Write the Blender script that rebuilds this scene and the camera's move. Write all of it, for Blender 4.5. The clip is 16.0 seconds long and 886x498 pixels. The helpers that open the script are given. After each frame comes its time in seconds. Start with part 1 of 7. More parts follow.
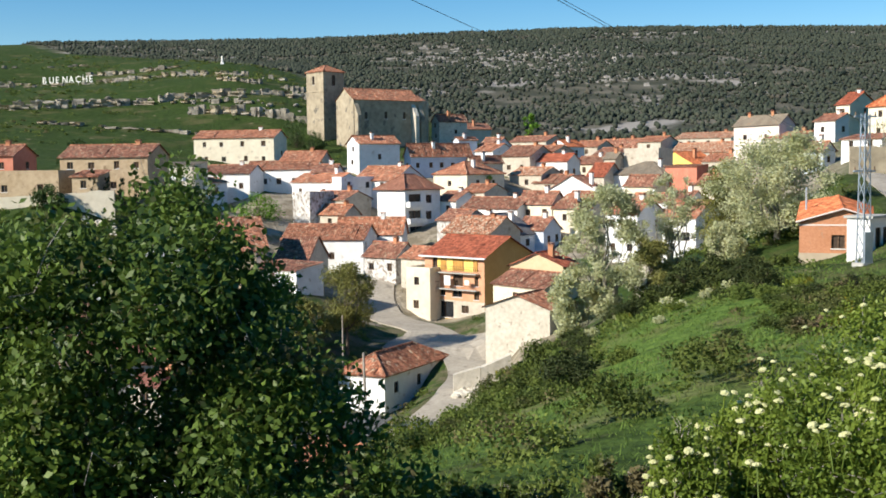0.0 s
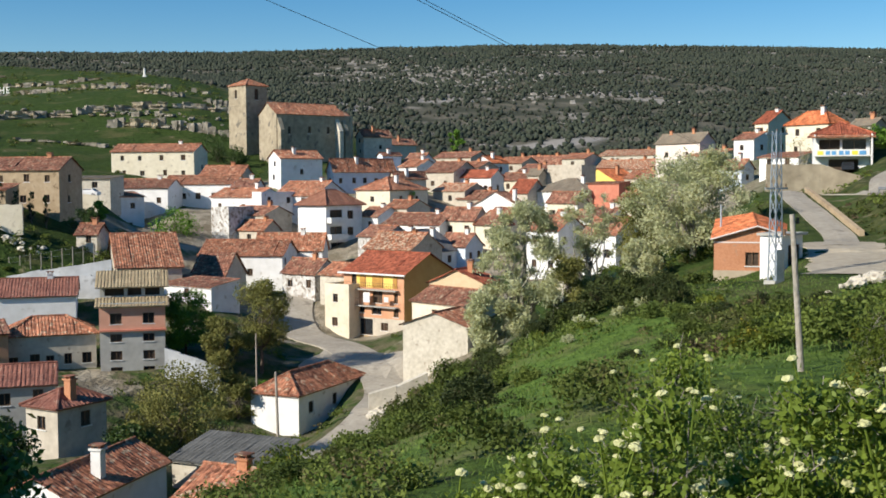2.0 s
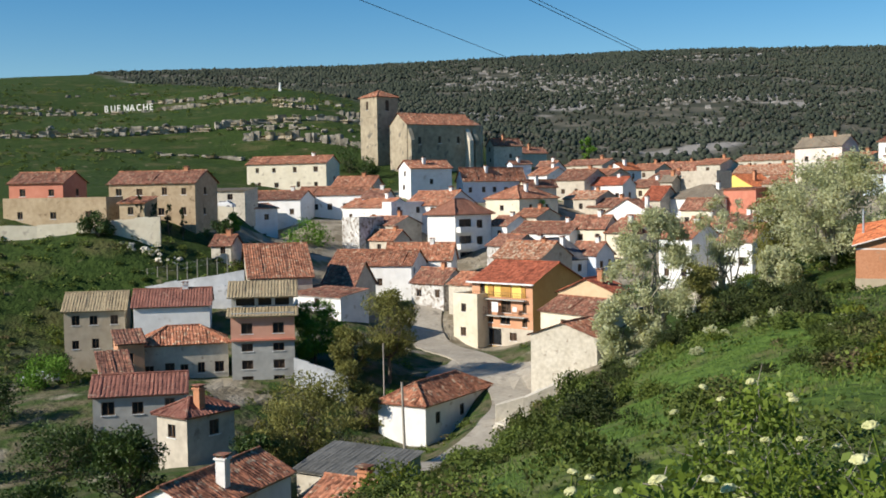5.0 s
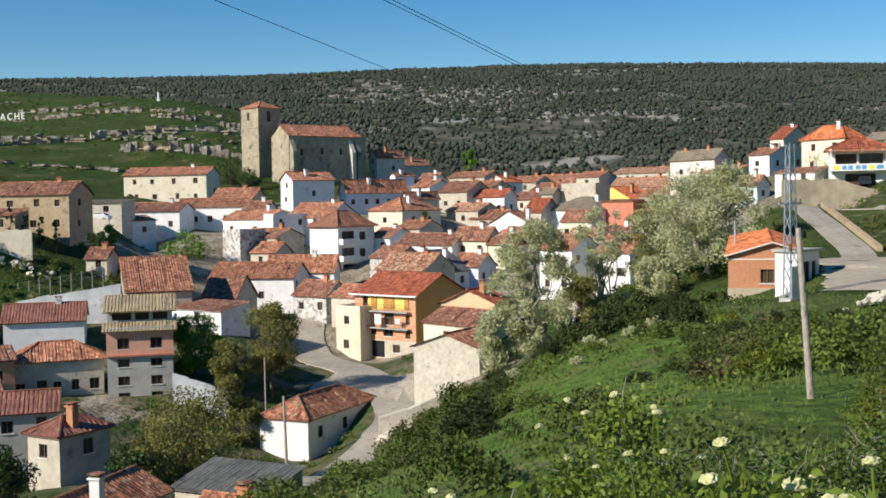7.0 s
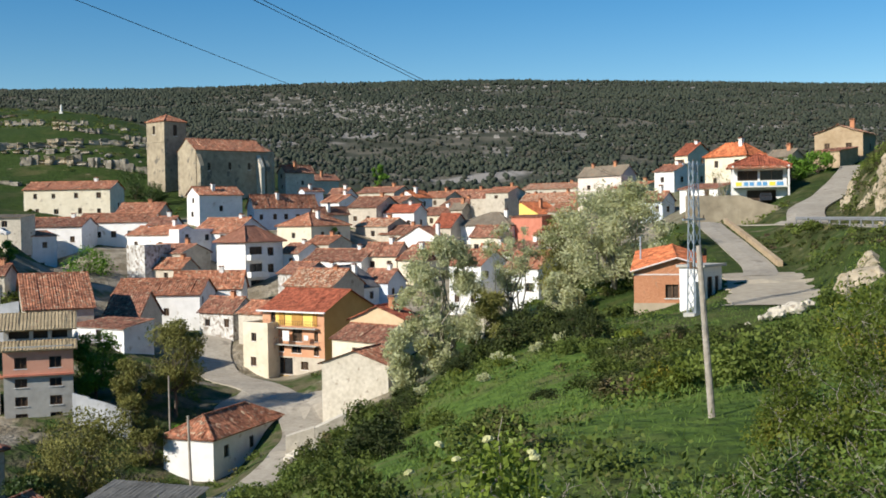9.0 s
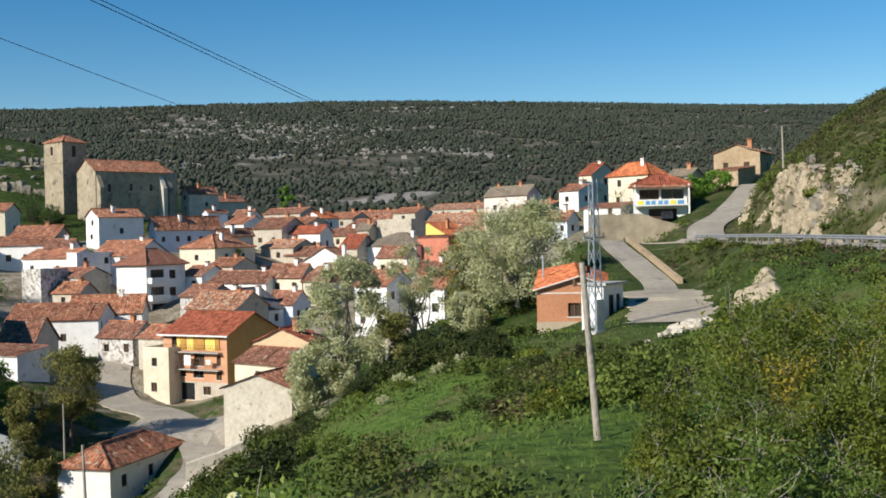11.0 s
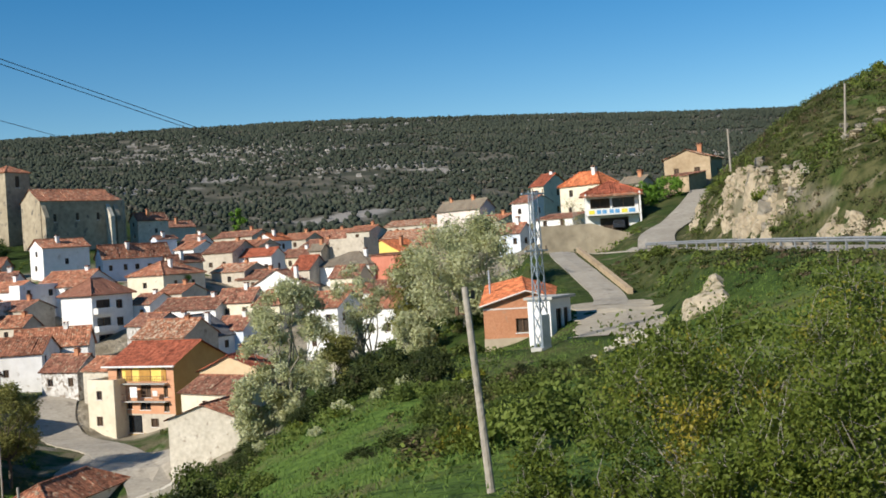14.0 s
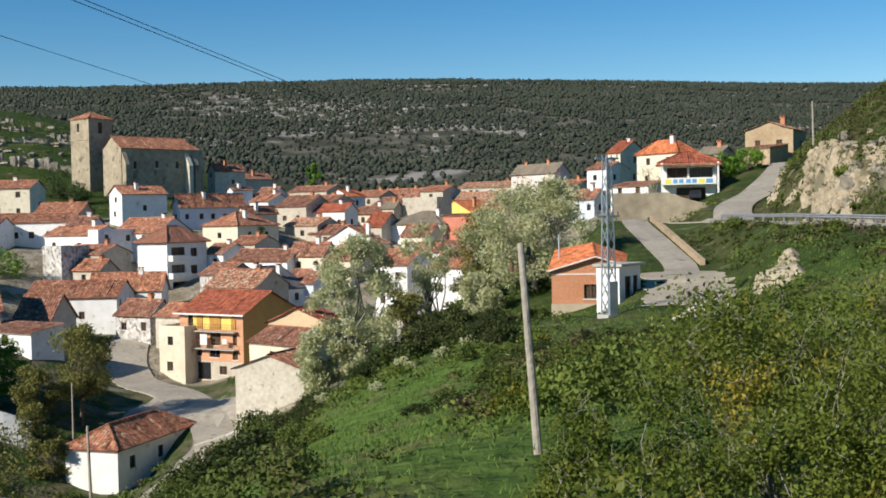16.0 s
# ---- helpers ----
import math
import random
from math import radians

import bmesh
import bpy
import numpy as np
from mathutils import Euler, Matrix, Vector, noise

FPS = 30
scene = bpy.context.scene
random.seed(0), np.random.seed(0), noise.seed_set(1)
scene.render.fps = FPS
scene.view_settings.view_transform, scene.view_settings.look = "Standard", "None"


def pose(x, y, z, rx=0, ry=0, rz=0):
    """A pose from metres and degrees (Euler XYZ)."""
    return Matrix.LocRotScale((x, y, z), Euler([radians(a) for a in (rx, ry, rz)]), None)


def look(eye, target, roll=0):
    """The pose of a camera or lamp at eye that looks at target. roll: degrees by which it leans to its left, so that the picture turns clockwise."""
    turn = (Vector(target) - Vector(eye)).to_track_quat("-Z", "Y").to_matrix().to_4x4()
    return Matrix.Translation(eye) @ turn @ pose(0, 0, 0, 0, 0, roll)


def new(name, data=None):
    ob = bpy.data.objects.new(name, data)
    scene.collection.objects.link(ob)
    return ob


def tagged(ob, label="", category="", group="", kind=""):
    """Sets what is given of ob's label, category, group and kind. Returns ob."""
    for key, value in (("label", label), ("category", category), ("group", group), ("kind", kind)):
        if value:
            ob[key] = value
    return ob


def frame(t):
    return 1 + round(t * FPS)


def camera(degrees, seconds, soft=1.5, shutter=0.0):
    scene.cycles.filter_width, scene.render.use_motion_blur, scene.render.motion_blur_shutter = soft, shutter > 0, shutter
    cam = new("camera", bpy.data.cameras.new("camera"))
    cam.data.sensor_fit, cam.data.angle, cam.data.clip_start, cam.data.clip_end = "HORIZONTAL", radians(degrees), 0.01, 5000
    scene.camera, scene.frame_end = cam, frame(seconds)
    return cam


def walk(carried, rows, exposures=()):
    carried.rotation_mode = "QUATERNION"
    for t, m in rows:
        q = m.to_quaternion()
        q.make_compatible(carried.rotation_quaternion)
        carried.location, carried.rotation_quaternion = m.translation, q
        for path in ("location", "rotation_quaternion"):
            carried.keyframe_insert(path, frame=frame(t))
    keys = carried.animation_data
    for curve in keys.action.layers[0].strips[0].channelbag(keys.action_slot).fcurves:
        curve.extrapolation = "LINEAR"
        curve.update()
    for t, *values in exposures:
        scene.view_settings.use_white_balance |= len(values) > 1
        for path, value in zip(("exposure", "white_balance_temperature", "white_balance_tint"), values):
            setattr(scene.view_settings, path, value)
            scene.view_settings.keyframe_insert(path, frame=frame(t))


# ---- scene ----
cam = camera(42.38, 16.0, soft=1.75)
PATH = [
    (0, (0.146, 0.119, 40.254), (-2.113, 99.854, 33.348), -0.62),
    (0.5, (0.131, 0.404, 40.432), (4.823, 100.227, 36.786), -0.97),
    (1, (0.733, 1.011, 40.340), (3.015, 100.635, 31.976), -1.07),
    (1.5, (1.156, 1.643, 40.240), (11.265, 100.886, 33.256), 1.82),
    (2, (1.563, 2.118, 40.173), (5.452, 101.888, 34.620), -0.28),
    (2.5, (1.905, 2.875, 40.140), (3.722, 102.646, 33.624), -0.61),
    (2.6, (1.897, 2.963, 40.107), (4.625, 102.879, 37.054), 0.16),
    (3, (2.045, 3.226, 40.118), (3.513, 103.098, 35.284), 0.05),
    (3.5, (2.091, 3.229, 40.132), (-2.555, 103.021, 35.678), -0.63),
    (3.7, (2.099, 3.240, 40.134), (-6.354, 102.735, 34.716), -1.14),
    (5.8, (2.411, 3.870, 40.054), (-3.238, 103.618, 35.780), -0.52),
    (6, (2.419, 3.876, 40.055), (-0.499, 103.733, 35.570), -0.88),
    (6.5, (2.420, 3.886, 40.057), (3.009, 103.789, 35.696), -1.49),
    (7, (2.418, 3.871, 40.068), (4.813, 103.771, 36.317), -0.97),
    (7.5, (2.412, 3.910, 40.062), (7.489, 103.702, 36.088), -0.89),
    (8, (2.393, 3.909, 40.056), (12.902, 103.230, 35.073), -0.74),
    (8.2, (2.438, 3.982, 40.063), (13.178, 103.278, 35.064), -1.08),
    (10.4, (3.166, 5.014, 40.152), (12.123, 104.571, 42.997), -0.45),
    (10.5, (3.204, 5.026, 40.052), (12.998, 104.543, 40.715), -1.11),
    (11, (3.438, 5.300, 40.039), (21.473, 103.657, 39.134), -1.38),
    (11.5, (4.085, 6.254, 40.002), (27.361, 103.503, 39.122), -2.42),
    (12, (4.274, 6.548, 40.055), (28.411, 103.566, 37.877), -0.74),
    (12.5, (4.409, 6.744, 40.105), (30.424, 103.300, 39.716), -0.71),
    (13, (4.990, 7.167, 40.242), (21.715, 105.748, 41.671), -0.44),
    (13.5, (5.132, 7.470, 39.967), (22.042, 106.025, 40.977), -0.72),
    (14, (5.611, 7.940, 40.104), (26.983, 105.629, 40.443), -3.65),
    (14.5, (5.641, 7.937, 39.965), (26.174, 105.806, 40.216), -0.18),
    (15, (5.728, 8.017, 39.985), (30.065, 104.993, 41.833), -0.53),
    (15.5, (5.923, 8.099, 39.937), (29.357, 105.255, 43.330), 1.14),
    (16, (5.972, 8.344, 39.939), (20.916, 107.185, 37.261), -1.12),
]
walk(cam, [(t, look(eye, target, roll)) for t, eye, target, roll in PATH], exposures=[(0, 0.58), (1.0, 0.5), (2.5, 0.3), (8.2, 0.32), (11, 0.25), (16, 0.25)])

# ---- light ----
SUN_AZ, SUN_EL = radians(241), radians(31)
sun = new("sun", bpy.data.lights.new("sun", "SUN"))
sun.data.energy, sun.data.angle, sun.data.color = 5.0, radians(0.53), (1.0, 0.92, 0.8)
to_sun = Vector((math.sin(SUN_AZ) * math.cos(SUN_EL), math.cos(SUN_AZ) * math.cos(SUN_EL), math.sin(SUN_EL)))
sun.matrix_world = look(to_sun * 300, (0, 0, 0))
world = bpy.data.worlds.new("sky")
scene.world = world
world.use_nodes = True
wn = world.node_tree.nodes
sky = wn.new("ShaderNodeTexSky")
sky.sky_type, sky.sun_disc = "NISHITA", False
sky.sun_elevation, sky.sun_rotation = SUN_EL, SUN_AZ
sky.air_density, sky.dust_density, sky.ozone_density = 0.95, 0.1, 1.5
sky.altitude = 600
clear = wn.new("ShaderNodeHueSaturation")
clear.inputs["Saturation"].default_value = 1.5
world.node_tree.links.new(sky.outputs["Color"], clear.inputs["Color"])
world.node_tree.links.new(clear.outputs["Color"], wn["Background"].inputs["Color"])
wn["Background"].inputs["Strength"].default_value = 0.09
scene.view_settings.exposure = 0.3


# ---- materials ----
def material(name, low, high, grain=3.0, stain=0.25, rough=0.9, bump=0.3, spots=None, spot_at=0.62, per=0.0, metal=0.0, through_light=0.0, rows=None):
    """Two colours mixed by fine grain and broad stains; spots: a third colour in patches; per: change from object to object."""
    m = bpy.data.materials.new(name)
    m.use_nodes = True
    t = m.node_tree
    n, link = t.nodes, t.links.new
    b = n["Principled BSDF"]
    b.inputs["Roughness"].default_value, b.inputs["Metallic"].default_value = rough, metal
    b.inputs["Specular IOR Level"].default_value = 0.25
    where = n.new("ShaderNodeNewGeometry").outputs["Position"]

    def cloud(scale, detail=4.0):
        k = n.new("ShaderNodeTexNoise")
        k.inputs["Scale"].default_value, k.inputs["Detail"].default_value = scale, detail
        link(where, k.inputs["Vector"])
        return k.outputs["Fac"]

    def mix(fac, a, c):
        k = n.new("ShaderNodeMix")
        k.data_type = "RGBA"
        for socket, value in ((k.inputs[0], fac), (k.inputs[6], a), (k.inputs[7], c)):
            if hasattr(value, "is_linked"):
                link(value, socket)
            else:
                socket.default_value = (*value, 1) if isinstance(value, tuple) else value
        return k.outputs[2]

    def ramp(fac, lo, hi):
        k = n.new("ShaderNodeMapRange")
        k.inputs["From Min"].default_value, k.inputs["From Max"].default_value = lo, hi
        link(fac, k.inputs["Value"])
        return k.outputs["Result"]

    fine, broad = cloud(grain), cloud(stain, 5.0)
    both = n.new("ShaderNodeMath")
    both.operation = "MULTIPLY_ADD"
    link(fine, both.inputs[0])
    both.inputs[1].default_value = 0.55
    half = n.new("ShaderNodeMath")
    half.operation = "MULTIPLY"
    half.inputs[1].default_value = 0.55
    link(broad, half.inputs[0])
    link(half.outputs[0], both.inputs[2])
    colour = mix(ramp(both.outputs[0], 0.36, 0.74), low, high)
    if spots:
        colour = mix(ramp(cloud(stain * 3.1, 6.0), spot_at, spot_at + 0.08), colour, spots)
    if per:
        info = n.new("ShaderNodeObjectInfo")
        hue = n.new("ShaderNodeHueSaturation")
        link(ramp(info.outputs["Random"], -0.5, 1.5), hue.inputs["Value"])
        k = n.new("ShaderNodeMapRange")
        k.inputs["To Min"].default_value, k.inputs["To Max"].default_value = 1 - per, 1 + per
        link(info.outputs["Random"], k.inputs["Value"])
        link(k.outputs["Result"], hue.inputs["Value"])
        link(colour, hue.inputs["Color"])
        colour = hue.outputs["Color"]
    link(colour, b.inputs["Base Color"])
    if bump:
        k = n.new("ShaderNodeBump")
        k.inputs["Strength"].default_value, k.inputs["Distance"].default_value = bump, 0.12
        link(fine, k.inputs["Height"])
        link(k.outputs["Normal"], b.inputs["Normal"])
    if through_light:
        tr = n.new("ShaderNodeBsdfTranslucent")
        link(colour, tr.inputs["Color"])
        mx = n.new("ShaderNodeMixShader")
        mx.inputs[0].default_value = through_light
        link(b.outputs[0], mx.inputs[1])
        link(tr.outputs[0], mx.inputs[2])
        link(mx.outputs[0], n["Material Output"].inputs["Surface"])
    return m


WALL = {
    "white": material("whitewash", (0.7, 0.69, 0.66), (0.88, 0.87, 0.85), 0.9, 0.3, spots=(0.55, 0.51, 0.45), spot_at=0.64),
    "peel": material("peeling_whitewash", (0.3, 0.28, 0.25), (0.8, 0.79, 0.76), 1.6, 0.5, spots=(0.27, 0.23, 0.19), spot_at=0.52),
    # whitewash with the blue of open shade put into its colour
    "shadewhite": material("shade_blue_whitewash", (0.5, 0.55, 0.62), (0.66, 0.72, 0.8), 1.2, 0.25),
    "pinkwhite": material("pale_pink_render", (0.62, 0.53, 0.48), (0.78, 0.69, 0.62), 1.2, 0.25),
    "cream": material("cream_render", (0.62, 0.55, 0.41), (0.78, 0.71, 0.56), 1.2, 0.25, spots=(0.5, 0.43, 0.33), spot_at=0.62),
    "beige": material("beige_render", (0.4, 0.35, 0.28), (0.6, 0.54, 0.44), 1.6, 0.3, spots=(0.3, 0.25, 0.2)),
    "tan": material("tan_render", (0.62, 0.45, 0.27), (0.74, 0.57, 0.36), 1.2, 0.3),
    "tan2": material("dull_tan_render", (0.38, 0.31, 0.22), (0.5, 0.42, 0.31), 1.2, 0.3),
    "yellow": material("yellow_paint", (0.78, 0.55, 0.12), (0.86, 0.66, 0.2), 1.0, 0.3),
    "orange": material("orange_render", (0.54, 0.27, 0.15), (0.64, 0.35, 0.21), 1.0, 0.3),
    "redwall": material("brick_red_render", (0.48, 0.17, 0.11), (0.58, 0.24, 0.16), 1.0, 0.3),
    "pink": material("salmon_render", (0.6, 0.3, 0.2), (0.7, 0.38, 0.27), 1.0, 0.3),
    "grey": material("grey_render", (0.34, 0.33, 0.3), (0.48, 0.47, 0.43), 1.2, 0.3),
    "stone": material("pale_limestone", (0.42, 0.38, 0.3), (0.66, 0.61, 0.51), 2.2, 0.4, bump=0.6, spots=(0.33, 0.28, 0.22)),
    "church": material("church_stone", (0.24, 0.2, 0.14), (0.46, 0.39, 0.28), 0.9, 0.16, bump=0.6, spots=(0.17, 0.15, 0.12), spot_at=0.6),
    "adobe": material("adobe", (0.34, 0.25, 0.15), (0.5, 0.39, 0.26), 1.6, 0.35, bump=0.5, spots=(0.25, 0.18, 0.11)),
    "brickwall": material("brick", (0.42, 0.18, 0.09), (0.56, 0.27, 0.15), 6.0, 0.5, bump=0.5, spots=(0.42, 0.24, 0.15)),
}


def tiles(name, low, high, pale, pale_at=0.57):
    """Old roof tiles: single tiles differ, with streaks of pale lichen and dark damp patches."""
    m = material(name, low, high, 2.6, 0.7, bump=0.5, spots=pale, spot_at=pale_at, per=0.18)
    t = m.node_tree
    n, link = t.nodes, t.links.new
    where = n.new("ShaderNodeNewGeometry").outputs["Position"]
    cell = n.new("ShaderNodeTexVoronoi")
    cell.inputs["Scale"].default_value = 2.7
    link(where, cell.inputs["Vector"])
    split = n.new("ShaderNodeSeparateColor")
    link(cell.outputs["Color"], split.inputs["Color"])
    value = n.new("ShaderNodeMapRange")
    value.inputs["To Min"].default_value, value.inputs["To Max"].default_value = 0.55, 1.35
    link(split.outputs["Red"], value.inputs["Value"])
    tone = n.new("ShaderNodeHueSaturation")
    link(value.outputs["Result"], tone.inputs["Value"])
    socket = n["Principled BSDF"].inputs["Base Color"]
    link(socket.links[0].from_socket, tone.inputs["Color"])
    link(tone.outputs["Color"], socket)
    return m


TILE = {
    "terracotta": tiles("terracotta_tiles", (0.17, 0.065, 0.04), (0.5, 0.215, 0.12), (0.46, 0.34, 0.23)),
    "brown": tiles("brown_tiles", (0.12, 0.05, 0.034), (0.36, 0.165, 0.105), (0.36, 0.28, 0.19)),
    "brown2": material("plain_brown_tiles", (0.17, 0.07, 0.045), (0.36, 0.17, 0.11), 3.4, 0.7, bump=0.5, spots=(0.3, 0.2, 0.14), spot_at=0.6),
    "redtile": tiles("red_tiles", (0.25, 0.07, 0.038), (0.38, 0.115, 0.062), (0.36, 0.16, 0.1), 0.66),
    "orangetile": tiles("orange_tiles", (0.42, 0.125, 0.05), (0.58, 0.19, 0.08), (0.5, 0.24, 0.13), 0.64),
    "maroon": material("maroon_tiles", (0.15, 0.06, 0.045), (0.32, 0.14, 0.1), 3.4, 0.7, bump=0.5, spots=(0.3, 0.19, 0.14), spot_at=0.6),
    "olive": material("ochre_tiles", (0.22, 0.17, 0.1), (0.42, 0.34, 0.21), 3.4, 0.7, bump=0.5, spots=(0.3, 0.2, 0.13), spot_at=0.6),
    "moss": material("mossy_tiles", (0.15, 0.12, 0.09), (0.27, 0.23, 0.17), 4.5, 0.5, spots=(0.3, 0.17, 0.1)),
    "greytile": material("grey_roofing", (0.09, 0.09, 0.095), (0.15, 0.15, 0.155), 3.0, 0.4),
    "patch": tiles("patched_tiles", (0.16, 0.06, 0.035), (0.5, 0.22, 0.12), (0.48, 0.37, 0.26), 0.5),
    "corr": material("corrugated_sheet", (0.08, 0.08, 0.075), (0.16, 0.16, 0.15), 3.0, 0.5),
}
GLASS = material("dark_glass", (0.012, 0.014, 0.017), (0.03, 0.033, 0.037), 2.0, 0.5, rough=0.12, bump=0)
FRAME = material("window_wood", (0.12, 0.07, 0.04), (0.2, 0.13, 0.08), 6.0, 0.8, rough=0.6)
SHUT = material("dark_opening_boards", (0.05, 0.035, 0.025), (0.1, 0.07, 0.05), 5.0, 0.8)
PLASTER = material("white_plaster", (0.68, 0.67, 0.64), (0.82, 0.81, 0.78), 2.0, 0.5)
RAILSTEEL = material("dull_rail_steel", (0.22, 0.23, 0.24), (0.34, 0.35, 0.36), 5.0, 0.8, rough=0.7, metal=0.3, bump=0.1)
STEEL = material("galvanised_steel", (0.4, 0.45, 0.5), (0.55, 0.6, 0.65), 5.0, 0.8, rough=0.45, metal=0.6, bump=0.1)
POLEWOOD = material("weathered_pole_wood", (0.26, 0.23, 0.19), (0.42, 0.38, 0.32), 9.0, 1.0)
BARK = material("bark", (0.07, 0.055, 0.04), (0.16, 0.13, 0.1), 9.0, 1.0, bump=0.6)
PALEBARK = material("pale_bark", (0.2, 0.18, 0.14), (0.36, 0.33, 0.27), 9.0, 1.0, bump=0.6)
ASPHALT = material("worn_asphalt", (0.28, 0.25, 0.2), (0.43, 0.39, 0.32), 2.0, 0.2, spots=(0.24, 0.21, 0.17), spot_at=0.6)
EARTH = material("pale_earth", (0.29, 0.25, 0.19), (0.45, 0.4, 0.31), 1.5, 0.25, bump=0.5)
ROCK = material("limestone_rock", (0.1, 0.09, 0.07), (0.42, 0.38, 0.31), 0.7, 0.2, bump=0.7, spots=(0.14, 0.14, 0.1))
PALEROCK = material("pale_cut_rock", (0.22, 0.18, 0.12), (0.46, 0.39, 0.28), 1.7, 0.5, bump=0.9, spots=(0.15, 0.14, 0.08), spot_at=0.57)
LEAF = {
    "elder": material("elder_leaves", (0.065, 0.115, 0.014), (0.23, 0.3, 0.045), 1.4, 0.9, rough=0.5, bump=0, through_light=0.3),
    "dark": material("dark_leaves", (0.022, 0.045, 0.012), (0.075, 0.12, 0.025), 1.6, 0.8, rough=0.5, bump=0, through_light=0.22),
    "hawthorn": material("hawthorn_leaves", (0.035, 0.07, 0.014), (0.15, 0.22, 0.036), 2.2, 0.8, rough=0.5, bump=0, through_light=0.25, spots=(0.12, 0.11, 0.05), spot_at=0.62),
    "heath": material("heath_leaves", (0.03, 0.043, 0.011), (0.1, 0.12, 0.03), 0.5, 0.12, rough=0.8, bump=0, through_light=0.15, spots=(0.11, 0.085, 0.05), spot_at=0.54),
    "hedge": material("hedge_leaves", (0.05, 0.085, 0.013), (0.19, 0.23, 0.034), 0.9, 0.35, rough=0.55, bump=0, through_light=0.32, spots=(0.3, 0.25, 0.03), spot_at=0.58),
    "shrub": material("scrub_leaves", (0.04, 0.065, 0.013), (0.15, 0.19, 0.036), 0.6, 0.08, rough=0.7, bump=0, per=0.35, through_light=0.25, spots=(0.13, 0.11, 0.05), spot_at=0.57),
    "thicket": material("dark_thicket_leaves", (0.02, 0.032, 0.009), (0.07, 0.09, 0.02), 1.1, 0.3, rough=0.7, bump=0, through_light=0.18, spots=(0.075, 0.06, 0.03), spot_at=0.6),
    "bank": material("olive_bank_leaves", (0.06, 0.075, 0.02), (0.16, 0.17, 0.05), 1.1, 0.3, rough=0.7, bump=0, through_light=0.25, spots=(0.17, 0.13, 0.07), spot_at=0.58),
    "silver": material("silver_poplar_leaves", (0.34, 0.37, 0.16), (0.7, 0.7, 0.46), 1.6, 0.35, rough=0.7, bump=0, through_light=0.42, spots=(0.3, 0.29, 0.09), spot_at=0.58),
    "olive": material("olive_brown_leaves", (0.12, 0.13, 0.03), (0.26, 0.25, 0.075), 1.4, 0.35, rough=0.7, bump=0, through_light=0.25),
    "bright": material("bright_leaves", (0.07, 0.16, 0.018), (0.18, 0.32, 0.04), 1.4, 0.35, rough=0.7, bump=0, through_light=0.25),
    "grass": material("meadow_grass", (0.085, 0.15, 0.028), (0.16, 0.235, 0.048), 0.8, 0.1, rough=0.8, bump=0, through_light=0.25, spots=(0.15, 0.14, 0.06), spot_at=0.62),
    "pine": material("pine_forest", (0.028, 0.038, 0.027), (0.06, 0.07, 0.048), 0.2, 0.02, rough=0.95, bump=0, spots=(0.085, 0.08, 0.062), spot_at=0.6),
    "cypress": material("cypress_green", (0.012, 0.025, 0.01), (0.03, 0.05, 0.018), 2.0, 0.5, bump=0),
}
FLOWER = material("elder_blossom", (0.5, 0.5, 0.22), (0.74, 0.74, 0.42), 30.0, 4.0, bump=0.4, through_light=0.2)
TWIG = material("grey_twigs", (0.16, 0.14, 0.12), (0.34, 0.31, 0.27), 8.0, 1.0)


